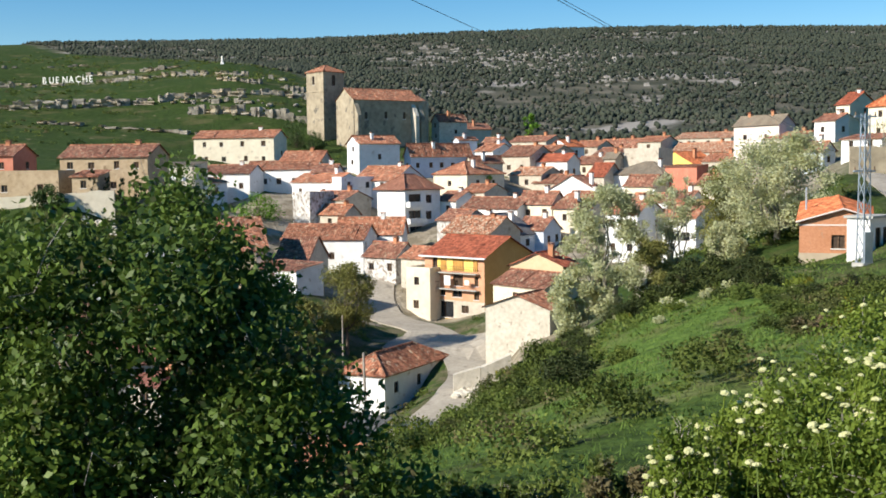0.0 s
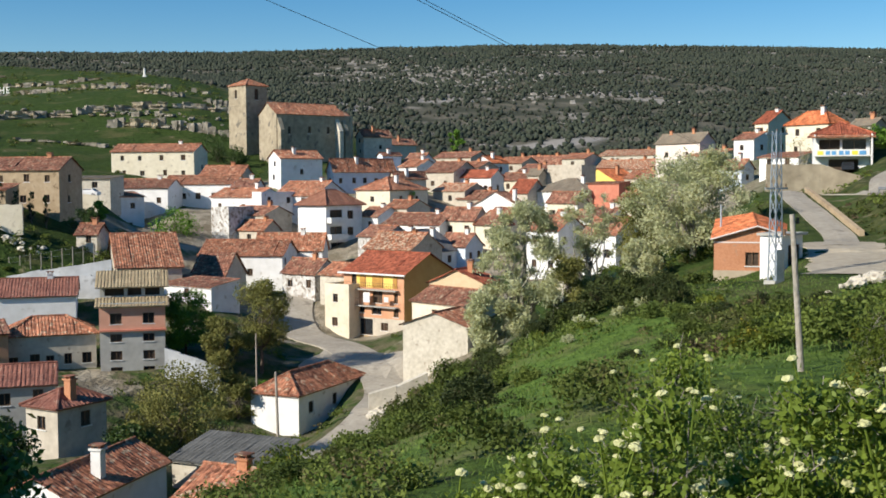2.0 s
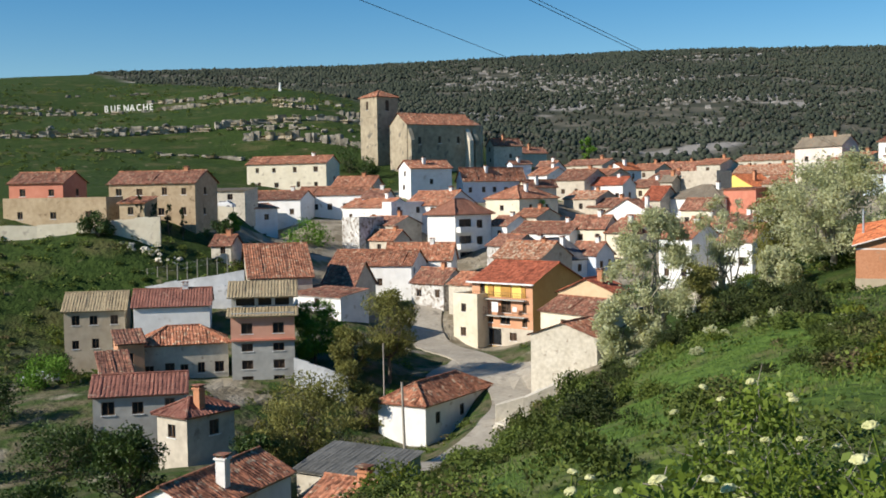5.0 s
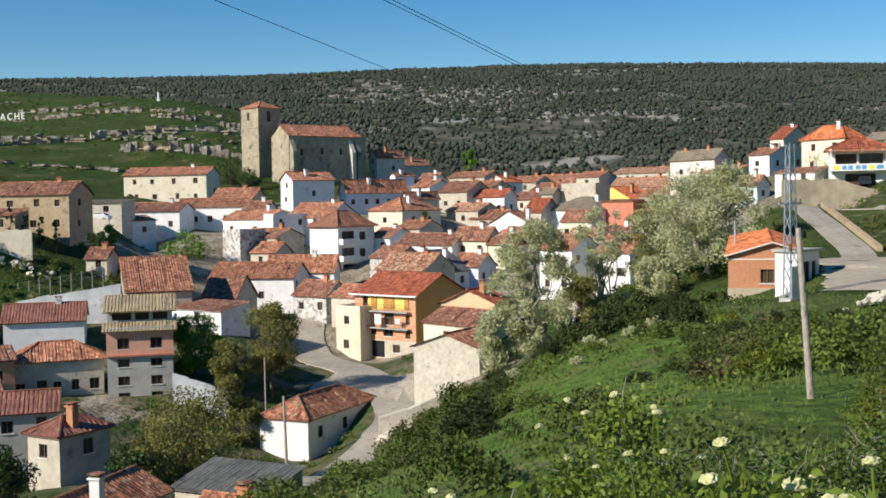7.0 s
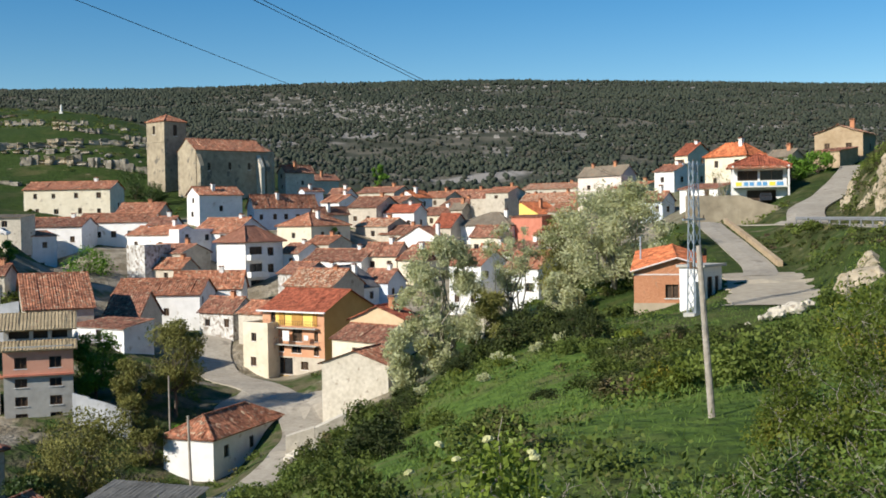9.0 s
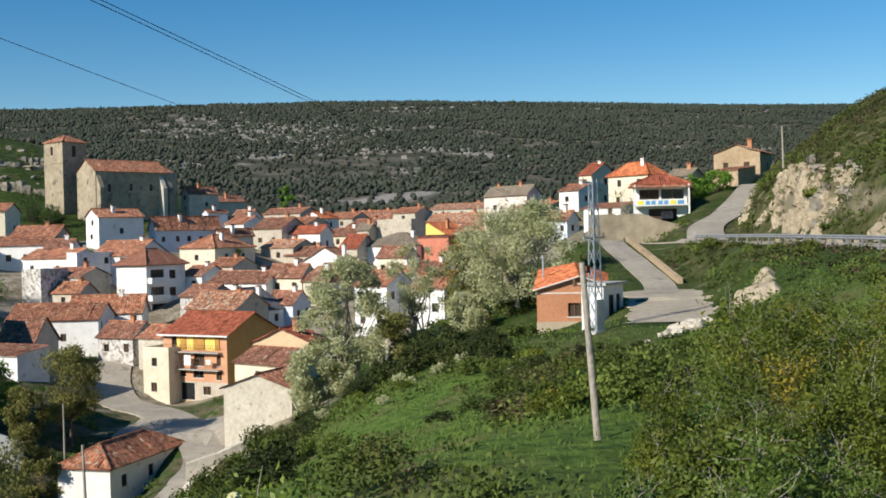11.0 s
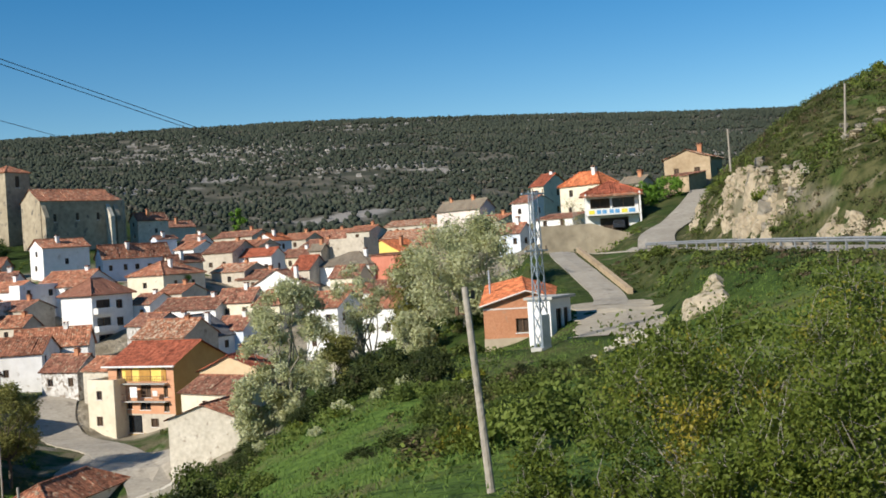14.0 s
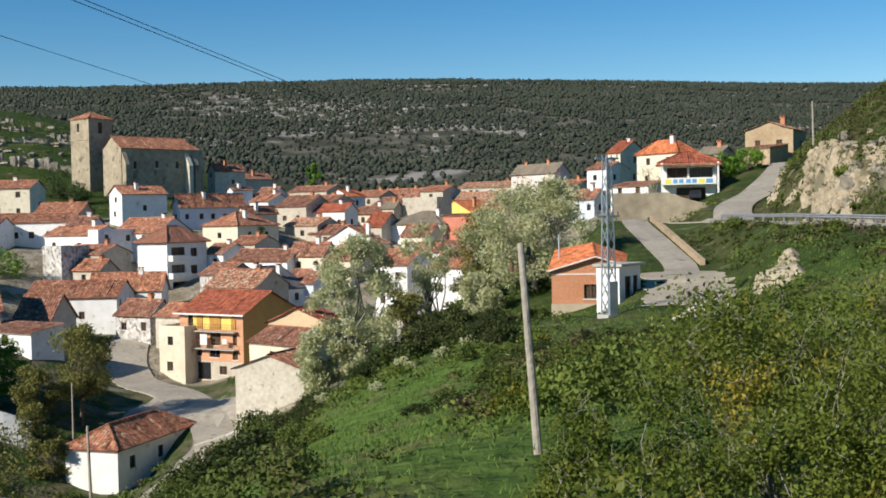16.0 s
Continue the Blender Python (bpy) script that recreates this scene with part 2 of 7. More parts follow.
# ---- mesh building ----
class Shape:
    """Collects corners and faces of one mesh."""

    def __init__(self):
        self.v, self.f, self.m = [], [], []

    def face(self, points, m=0):
        k = len(self.v)
        self.v += [tuple(p) for p in points]
        self.f.append(tuple(range(k, k + len(points))))
        self.m.append(m)

    def box(self, x0, x1, y0, y1, z0, z1, m=0):
        k = len(self.v)
        self.v += [(x, y, z) for z in (z0, z1) for y in (y0, y1) for x in (x0, x1)]
        for q in ((0, 2, 3, 1), (4, 5, 7, 6), (0, 1, 5, 4), (1, 3, 7, 5), (3, 2, 6, 7), (2, 0, 4, 6)):
            self.f.append(tuple(k + i for i in q))
            self.m.append(m)

    def tube(self, a, b, ra, rb, sides=8, m=0, caps=True):
        a, b = Vector(a), Vector(b)
        way = (b - a).normalized()
        side = way.orthogonal().normalized()
        up = way.cross(side)
        k = len(self.v)
        for p, r in ((a, ra), (b, rb)):
            for i in range(sides):
                c = 2 * math.pi * i / sides
                self.v.append(tuple(p + (side * math.cos(c) + up * math.sin(c)) * r))
        for i in range(sides):
            j = (i + 1) % sides
            self.f.append((k + i, k + j, k + sides + j, k + sides + i))
            self.m.append(m)
        if caps:
            self.f += [tuple(k + i for i in reversed(range(sides))), tuple(k + sides + i for i in range(sides))]
            self.m += [m, m]

    def wall(self, o, du, width, z0, z1, inward, holes=(), deep=0.22, m=0):
        """An upright wall sheet from o along du with openings (a, b, low, high) and their reveals."""
        o, du, inward = Vector(o), Vector(du), Vector(inward)
        xs = sorted({0.0, width, *(x for h in holes for x in h[:2])})
        zs = sorted({z0, z1, *(z for h in holes for z in h[2:])})

        def at(x, z, k=0.0):
            p = o + du * x + inward * k
            return (p.x, p.y, z)

        for a, b in zip(xs, xs[1:]):
            for c, d in zip(zs, zs[1:]):
                if any(h[0] <= a and b <= h[1] and h[2] <= c and d <= h[3] for h in holes):
                    continue
                self.face((at(a, c), at(b, c), at(b, d), at(a, d)), m)
        for a, b, c, d in holes:
            ring = ((a, c), (b, c), (b, d), (a, d))
            for p, q in zip(ring, ring[1:] + ring[:1]):
                self.face((at(*p), at(*p, deep), at(*q, deep), at(*q)), m)

    def mesh(self, name, mats, smooth=False):
        me = bpy.data.meshes.new(name)
        me.from_pydata(self.v, [], self.f)
        if len(self.v) < 1500:
            bm = bmesh.new()
            bm.from_mesh(me)
            bmesh.ops.remove_doubles(bm, verts=bm.verts, dist=0.0005)
            bm.to_mesh(me)
            bm.free()
            return self.finish(me, mats, smooth)
        return self.finish(me, mats, smooth)

    def finish(self, me, mats, smooth):
        for mat in mats:
            me.materials.append(mat)
        if len(mats) > 1:
            me.polygons.foreach_set("material_index", self.m[: len(me.polygons)])
        if smooth:
            me.polygons.foreach_set("use_smooth", [True] * len(me.polygons))
        me.update()
        return me


def part(name, shape, mats, parent, label="", smooth=False):
    mats = mats if isinstance(mats, (list, tuple)) else [mats]
    ob = new(name, shape.mesh(name, mats, smooth) if isinstance(shape, Shape) else shape)
    if parent:
        ob.parent = parent
    return tagged(ob, label)


def thing(name, at, turn=0.0, label="", category="", group="", kind=""):
    ob = new(name)
    ob.matrix_world = pose(*at, 0, 0, turn)
    return tagged(ob, label, category, group, kind)


# ---- ground ----
NEAR = [(0, 0, 38.3), (6, 5, 38.3), (3, 6, 38.0), (-8, -8, 38.4), (-25, -30, 40), (10, -20, 41), (35, -10, 46), (16, 13, 38.3), (28, 26, 38.3),
        (33, 38, 38.3), (41, 51, 38.5), (45, 65, 38.7), (48, 80, 38.8), (50.5, 95, 38.95), (53, 110, 39.0), (54, 121, 39.0), (10, 26, 36.4), (4, 12, 36.6), (-3, 9, 36.4), (14, 20, 37.0),
        (-2, 30, 32.5), (-8, 30, 31), (-22, 40, 25), (8, 47, 32.4), (14, 67, 32.2), (20, 89, 31.8), (-2, 60, 25), (2, 80, 24.5), (22, 50, 35.2)]
LANE = [(45, 129, 38.6), (41, 100, 36.0), (35, 85, 34.0), (30, 78, 33.6), (25, 62, 33.5), (29, 70, 33.3), (28, 99, 31.5), (38.5, 76, 36.2), (36, 60, 37.2), (43, 88, 37.2), (12, 107, 25),
        (-5, 108, 15.3), (-13, 112, 14.3), (0, 147, 20.4), (-12, 167, 21.3), (-1, 120, 17.0), (8, 95, 25), (30, 114, 33), (20, 120, 27.5), (-25, 60, 17), (-45, 80, 17), (-60, 100, 19)]
HILL = [(54.5, 82, 42.3), (56.2, 92, 45.2), (58.2, 101, 45.6), (64, 98, 48.7), (60.5, 111, 47), (58, 72, 43.6), (50, 56, 42), (75, 127, 54.3), (89, 129, 58.2), (108, 146, 59.6), (130, 110, 62),
        (72, 68, 51), (60, 45, 46), (50, 30, 44), (81, 170, 47.4), (59, 136, 40.6), (64, 150, 41.5), (120, 200, 57), (110, 260, 50), (170, 180, 66), (100, 40, 58)]
LEFT = [(-152, 435, 73), (-207, 519, 94), (-74, 363, 70), (-88, 319, 57), (-55, 327, 60), (-52, 174, 34), (-51, 158, 29.5), (-54, 130, 19.5), (-22, 124, 18.0), (-23.3, 135.4, 20.8), (-14.4, 134.4, 18.9), (-18.7, 131.9, 19.7),
        (-60, 240, 41), (-110, 230, 44), (-140, 300, 56), (-100, 160, 32), (-130, 90, 22), (-45, 290, 47), (-20, 300, 47.5), (-180, 400, 74), (-260, 420, 84)]
HOUSES_A = [(-6, 164, 19.2), (10, 149, 23.8), (7, 143, 22.3), (6, 128, 20.2), (-10, 128, 14.4), (-15, 221, 33.0), (-21, 245, 40.5), (-9, 251, 39.0), (-1, 236, 35.5), (3, 242, 38.3), (6, 270, 42.7), (13, 255, 38.2), (19, 250, 37.2), (24, 231, 30.4), (18, 241, 34.4), (13, 202, 30.7), (18, 198, 30.1), (7, 205, 30.6), (6, 192, 26.2), (2, 186, 27.0), (11, 194, 26.6), (39, 236, 33.6), (34, 226, 32.6), (28, 239, 35.9), (50, 261, 37.6), (47, 225, 33.7), (64, 287, 40.9), (71, 321, 45.2), (44, 315, 42.4), (24, 282, 42.1)]
HOUSES_B = [(19, 298, 44.2), (33, 307, 42.8), (39, 248, 40.6), (28, 259, 38.1), (33, 209, 30.4), (25, 174, 26.5), (32, 165, 27.8), (20, 122, 27.0), (-6, 307, 47.7), (1, 322, 48.1), (63, 241, 44.0), (69, 219, 45.2), (61, 203, 39.5), (73, 220, 45.3), (74, 200, 44.4), (65, 187, 42.2), (76, 181, 46.0), (-47, 264, 41.4), (-35, 250, 39.6), (-35, 235, 35.8), (-47, 229, 35.1), (-52, 222, 31.0), (-27, 221, 34.1), (-23, 217, 33.2), (-24, 212, 31.1), (-24, 206, 29.4), (-29, 209, 30.1), (-20, 189, 23.8), (-15, 196, 25.1), (-13, 177, 23.5)]
HOUSES_C = [(-6, 171, 22.8), (-32, 169, 24.6), (-26, 174, 23.1), (-25, 159, 24.2), (-52, 147, 19.3), (-41, 146, 22.8), (-35, 130, 20.1), (-41, 127, 20.8), (-38, 111, 20.3), (-31, 100, 17.4), (-25, 91, 19.3), (-19, 71, 19.1), (-11, 85, 18.1), (-9, 68, 19.5), (-54, 184, 36.6), (-58, 175, 36.9), (-66, 176, 35.8), (-77, 187, 39.8), (-44, 172, 31.2), (-60, 217, 38.5), (86, 182, 47.9)]
BANK = [(-55, 201, 36.9), (-52.6, 205, 38.9), (-50, 199, 36.0), (-44.5, 203, 32.2), (-37, 205, 32.0), (-48.5, 214, 32.5), (-41.8, 221, 35.3), (-69.5, 163, 34.5), (-60.7, 163.2, 35.0), (-86, 161, 34.3), (-24.6, 87.5, 20.0), (-21.5, 90, 19.6)]
CREST = [(-165, 505, 91.0), (-128, 475, 86.0), (-150, 432, 72.0), (-138, 429, 72.0), (-164, 436, 72.5), (-93, 440, 82.0), (-64, 415, 74.0), (-215, 540, 99)]


def far_height(x, y):
    """The wooded slope behind the village up to its level ridge."""
    rise = np.interp(y, [330, 420, 560, 760, 1000], [1.3, 2.6, 4.3, 5.8, 6.6])
    lean = float(np.interp(x, [-640, -300, 0, 350, 620, 1000], [0.94, 0.98, 1.02, 1.03, 1.0, 0.93])) + 0.015 * math.sin(x / 90.0)
    return 40 + min(y, 1040) * math.tan(radians(rise)) * lean - max(0, y - 1100) * 0.02


FAR = [(x, y, far_height(x, y)) for x in range(-640, 1000, 90) for y in (480, 580, 700, 840, 1000, 1200, 1700, 2600) if not (x < -90 and y < 600)]
FAR += [(x, 390, far_height(x, 390)) for x in (10, 60, 130, 220, 330)]
GROUND = np.array(NEAR + LANE + HILL + LEFT + HOUSES_A + HOUSES_B + HOUSES_C + BANK + CREST + FAR, float)
SOFT = 6.0


def kernel(a, b):
    return np.sqrt(((a[:, None] - b[None]) ** 2).sum(-1) + SOFT**2)


def ground_weights():
    k = kernel(GROUND[:, :2], GROUND[:, :2]) * -1.0 + np.eye(len(GROUND)) * 0.15
    ones = np.c_[np.ones(len(GROUND)), GROUND[:, :2]]
    full = np.block([[k, ones], [ones.T, np.zeros((3, 3))]])
    return np.linalg.solve(full, np.r_[GROUND[:, 2], 0, 0, 0])


WEIGHTS = ground_weights()


def hill_heights(xy):
    xy = np.asarray(xy, float).reshape(-1, 2)
    out = np.zeros(len(xy))
    for i in range(0, len(xy), 4000):
        c = xy[i : i + 4000]
        out[i : i + 4000] = -kernel(c, GROUND[:, :2]) @ WEIGHTS[:-3] + np.c_[np.ones(len(c)), c] @ WEIGHTS[-3:]
    return out


ROADS = {
    "road": [(-30, -32), (-12, -12), (2, -1), (7, 3), (15, 12), (25, 25), (34, 38), (41, 51), (45, 65), (48, 80), (50.5, 95), (53, 110), (54, 122), (51, 131)],
    "lane": [(49, 133), (46.3, 131.4), (42.5, 113.7), (40.1, 100.6), (38.0, 95.0)],
    "upper_lane": [(54, 122), (60, 136), (68, 148), (76, 160), (83, 171)],
    "village_street": [(-6, 90), (-4.5, 106), (-0.5, 118), (0, 132), (-6, 148), (-13, 163), (-14, 178)],
    "square": [(-9, 141), (0, 138), (9, 134)],
    "forecourt": [(38.6, 97), (37.6, 92), (35.9, 87), (33.6, 81.5)],
}
LEVELS = {
    "road": ((13, 38.3), (38, 38.4), (65, 38.7), (95, 38.95), (122, 39.0), (131, 38.9)),
    "lane": ((95.0, 35.1), (100.6, 35.6), (113.7, 37.4), (131.4, 39.3), (133, 38.9)),
    "upper_lane": ((122, 39.0), (136, 40.6), (148, 42.2), (160, 44.7), (171, 47.2)),
    "forecourt": ((81.5, 33.75), (87, 34.2), (92, 34.65), (97, 35.2)),
}


def road_level(name, xy):
    """The height of a road's middle."""
    xy = np.asarray(xy, float).reshape(-1, 2)
    if name in LEVELS:
        z = np.interp(xy[:, 1], *np.array(LEVELS[name]).T)
        return np.where(xy[:, 1] < 13, hill_heights(xy), z) if name == "road" else z
    return hill_heights(xy)


def heights(xy):
    """The ground: the open hill, levelled along the roads."""
    xy = np.asarray(xy, float).reshape(-1, 2)
    z = hill_heights(xy)
    top, bottom = z.copy(), np.ones(len(xy))
    for name, pts in ROADS.items():
        near = np.full(len(xy), 1e9)
        foot = np.zeros((len(xy), 2))
        for a, b in zip(pts, pts[1:]):
            a, d = np.array(a, float), np.subtract(b, a)
            u = np.clip((xy - a) @ d / (d @ d), 0, 1)
            q = a + u[:, None] * d
            r = np.hypot(*(xy - q).T)
            foot[r < near] = q[r < near]
            near = np.minimum(near, r)
        k = near < 9.5
        if not k.any():
            continue
        level = road_level(name, foot[k]) - 0.05
        reach = np.where((z[k] < level) & (xy[k][:, 1] > 45), 6.5, 4.0) if name == "road" else 3.5
        u = np.clip((near[k] - 3.0) / reach, 0, 1)
        w = 1 - u * u * (3 - 2 * u)
        g = w / (1.002 - w)
        top[k] += g * level
        bottom[k] += g
    return top / bottom


def gz(x, y):
    return float(heights([(x, y)])[0])


def ground_material():
    m = bpy.data.materials.new("grass_and_scrub_ground")
    m.use_nodes = True
    t = m.node_tree
    n, link = t.nodes, t.links.new
    b = n["Principled BSDF"]
    b.inputs["Roughness"].default_value, b.inputs["Specular IOR Level"].default_value = 0.95, 0.1
    where = n.new("ShaderNodeNewGeometry")

    def cloud(scale, detail, dist=0.0):
        k = n.new("ShaderNodeTexNoise")
        k.inputs["Scale"].default_value, k.inputs["Detail"].default_value, k.inputs["Distortion"].default_value = scale, detail, dist
        link(where.outputs["Position"], k.inputs["Vector"])
        return k.outputs["Fac"]

    def ramp(fac, lo, hi):
        k = n.new("ShaderNodeMapRange")
        k.inputs["From Min"].default_value, k.inputs["From Max"].default_value = lo, hi
        link(fac, k.inputs["Value"])
        return k.outputs["Result"]

    def mix(fac, a, c):
        k = n.new("ShaderNodeMix")
        k.data_type = "RGBA"
        for socket, value in ((k.inputs[0], fac), (k.inputs[6], a), (k.inputs[7], c)):
            if isinstance(value, tuple):
                socket.default_value = (*value, 1)
            else:
                link(value, socket)
        return k.outputs[2]

    grass = mix(ramp(cloud(0.9, 6), 0.35, 0.68), (0.024, 0.044, 0.01), (0.05, 0.08, 0.018))
    grass = mix(ramp(cloud(0.12, 6), 0.54, 0.68), grass, (0.085, 0.088, 0.034))
    grass = mix(ramp(cloud(0.3, 7), 0.66, 0.74), grass, (0.2, 0.17, 0.1))
    woods = mix(ramp(cloud(0.05, 8), 0.42, 0.62), (0.06, 0.064, 0.045), (0.14, 0.13, 0.1))
    woods = mix(ramp(cloud(0.022, 10, 0.6), 0.56, 0.64), woods, (0.3, 0.28, 0.25))
    side = n.new("ShaderNodeSeparateXYZ")
    link(where.outputs["Position"], side.inputs[0])
    west = n.new("ShaderNodeMath")
    west.operation = "MINIMUM"
    west.inputs[1].default_value = 0.0
    link(side.outputs["X"], west.inputs[0])
    lean = n.new("ShaderNodeMath")
    lean.operation = "MULTIPLY_ADD"
    link(west.outputs[0], lean.inputs[0])
    lean.inputs[1].default_value = 1.7
    link(side.outputs["Y"], lean.inputs[2])
    zone = ramp(lean.outputs[0], 325, 350)
    colour = mix(zone, grass, woods)
    town = n.new("ShaderNodeVectorMath")
    town.operation = "DISTANCE"
    link(where.outputs["Position"], town.inputs[0])
    town.inputs[1].default_value = (8, 212, 34)
    yards = mix(ramp(cloud(0.35, 6), 0.4, 0.6), (0.2, 0.17, 0.12), (0.34, 0.3, 0.23))
    yards = mix(ramp(cloud(0.09, 5), 0.56, 0.62), yards, (0.07, 0.1, 0.03))
    colour = mix(ramp(town.outputs["Value"], 66, 54), colour, yards)
    lower = n.new("ShaderNodeVectorMath")
    lower.operation = "DISTANCE"
    link(where.outputs["Position"], lower.inputs[0])
    lower.inputs[1].default_value = (-26, 122, 19)
    gardens = mix(ramp(cloud(0.4, 6), 0.4, 0.6), (0.045, 0.075, 0.018), (0.13, 0.115, 0.07))
    gardens = mix(ramp(cloud(0.11, 5), 0.55, 0.62), gardens, yards)
    colour = mix(ramp(lower.outputs["Value"], 44, 34), colour, gardens)
    field = n.new("ShaderNodeVectorMath")
    field.operation = "DISTANCE"
    link(where.outputs["Position"], field.inputs[0])
    field.inputs[1].default_value = (10, 52, 33)
    meadow = mix(ramp(cloud(1.4, 7), 0.35, 0.68), (0.06, 0.11, 0.02), (0.115, 0.18, 0.036))
    meadow = mix(ramp(cloud(0.25, 6), 0.5, 0.64), meadow, (0.12, 0.13, 0.045))
    meadow = mix(ramp(cloud(0.6, 7), 0.6, 0.68), meadow, (0.035, 0.055, 0.014))
    colour = mix(ramp(field.outputs["Value"], 36, 20), colour, meadow)
    hill = n.new("ShaderNodeVectorMath")
    hill.operation = "DISTANCE"
    link(where.outputs["Position"], hill.inputs[0])
    hill.inputs[1].default_value = (92, 108, 55)
    heath = mix(ramp(cloud(0.7, 8), 0.4, 0.62), (0.035, 0.046, 0.014), (0.1, 0.098, 0.042))
    heath = mix(ramp(cloud(0.16, 6), 0.56, 0.64), heath, (0.06, 0.09, 0.024))
    heath = mix(ramp(cloud(0.5, 8, 0.8), 0.6, 0.66), heath, (0.2, 0.17, 0.11))
    colour = mix(ramp(hill.outputs["Value"], 62, 42), colour, heath)
    slope = n.new("ShaderNodeSeparateXYZ")
    link(where.outputs["Normal"], slope.inputs[0])
    colour = mix(ramp(slope.outputs["Z"], 0.52, 0.38), colour, (0.3, 0.26, 0.19))
    link(colour, b.inputs["Base Color"])
    k = n.new("ShaderNodeBump")
    k.inputs["Strength"].default_value, k.inputs["Distance"].default_value = 0.8, 0.5
    link(cloud(1.6, 8), k.inputs["Height"])
    link(k.outputs["Normal"], b.inputs["Normal"])
    return m


def off_road(gx, gy):
    """Distance from the nearest road line."""
    out = np.full(gx.shape, 1e9)
    for pts in ROADS.values():
        for (ax, ay), (bx, by) in zip(pts, pts[1:]):
            u = np.clip(((gx - ax) * (bx - ax) + (gy - ay) * (by - ay)) / ((bx - ax) ** 2 + (by - ay) ** 2), 0, 1)
            out = np.minimum(out, np.hypot(gx - ax - u * (bx - ax), gy - ay - u * (by - ay)))
    return out


def build_ground():
    out = np.cumsum(1.5 * 1.12 ** np.arange(1, 43))
    xs = np.r_[-85 - out[::-1], np.arange(-85, 112, 1.3), 112 + out]
    ys = np.r_[-16 - out[25::-1], np.arange(-16, 145, 1.1), np.arange(145, 330, 2.2), 330 + np.cumsum(2.2 * 1.05 ** np.arange(1, 86))]
    gx, gy = np.meshgrid(xs, ys)
    z = heights(np.c_[gx.ravel(), gy.ravel()]).reshape(gx.shape)
    rough = np.array([noise.noise((x * 0.13, y * 0.13, 0)) * 0.35 + noise.noise((x * 0.5, y * 0.5, 3)) * 0.12 for x, y in zip(gx.ravel(), gy.ravel())]).reshape(gx.shape)
    away = np.hypot(gx - 3, gy - 4)
    z += (rough - 0.1) * np.clip(away / 12 - 0.6, 0, 1) * np.clip(off_road(gx, gy) / 4 - 1, 0, 1)
    nx, ny = len(xs), len(ys)
    k = np.arange(nx * ny).reshape(ny, nx)
    quads = np.stack([k[:-1, :-1], k[:-1, 1:], k[1:, 1:], k[1:, :-1]], -1).reshape(-1, 4)
    me = bpy.data.meshes.new("ground")
    me.from_pydata(np.c_[gx.ravel(), gy.ravel(), z.ravel()].tolist(), [], quads.tolist())
    me.polygons.foreach_set("use_smooth", [True] * len(quads))
    me.materials.append(ground_material())
    tagged(new("ground", me), "grassy scrub hillside falling to the village and wooded ridge", "ground", kind="structure")


build_ground()


def strip(name, points, width, mat, label, category, lift=0.12, steps=6, ragged=0.0):
    """A road that follows the ground along a line."""
    pts = [Vector((*p, 0)) for p in points]
    line = []
    for i in range(len(pts) - 1):
        a, b, c, d = pts[max(i - 1, 0)], pts[i], pts[i + 1], pts[min(i + 2, len(pts) - 1)]
        for s in range(steps):
            u = s / steps
            line.append(0.5 * (2 * b + (c - a) * u + (2 * a - 5 * b + 4 * c - d) * u * u + (3 * b - a - 3 * c + d) * u**3))
    line.append(pts[-1])
    s = Shape()
    rings = []
    for i, p in enumerate(line):
        way = (line[min(i + 1, len(line) - 1)] - line[max(i - 1, 0)]).normalized()
        across = Vector((way.y, -way.x, 0))
        edge = [ragged * noise.noise((p.x * 0.9, p.y * 0.9, k * 7.0)) for k in (-1, 1)]
        row = [p + across * width * (k + (edge[0] if k < 0 else edge[1]) * abs(k)) for k in (-0.5, -0.25, 0, 0.25, 0.5)]
        z = heights([(q.x, q.y) for q in row])
        row = [(q.x, q.y, float(h) + lift + 0.06 * (1 - abs(k))) for q, h, k in zip(row, z, (-1, -0.5, 0, 0.5, 1))]
        rings.append([(row[0][0], row[0][1], row[0][2] - 0.8)] + row + [(row[4][0], row[4][1], row[4][2] - 0.8)])
    for a, b in zip(rings, rings[1:]):
        for i in range(6):
            s.face((a[i], a[i + 1], b[i + 1], b[i]))
    ob = part(name, s, mat, None, label)
    return tagged(ob, category=category, kind="structure"), line


strip("road", ROADS["road"], 5.0, ASPHALT, "worn grey asphalt road along the hillside", "road", 0.08)
strip("lane", ROADS["lane"], 2.8, ASPHALT, "pale worn asphalt lane running down beside a stone wall", "road", 0.1)
strip("upper_lane", ROADS["upper_lane"], 4.2, ASPHALT, "pale lane climbing past the rock cutting", "road", 0.2)
strip("village_street", ROADS["village_street"], 5.5, ASPHALT, "grey village street below the stone barn", "road", 0.2)
strip("square", ROADS["square"], 9.0, ASPHALT, "sunlit paved square in front of the orange house", "pavement", 0.26)
strip("forecourt", ROADS["forecourt"], 6.4, EARTH, "pale gravel forecourt beside the brick shed", "pavement", 0.05, 14, 0.35)


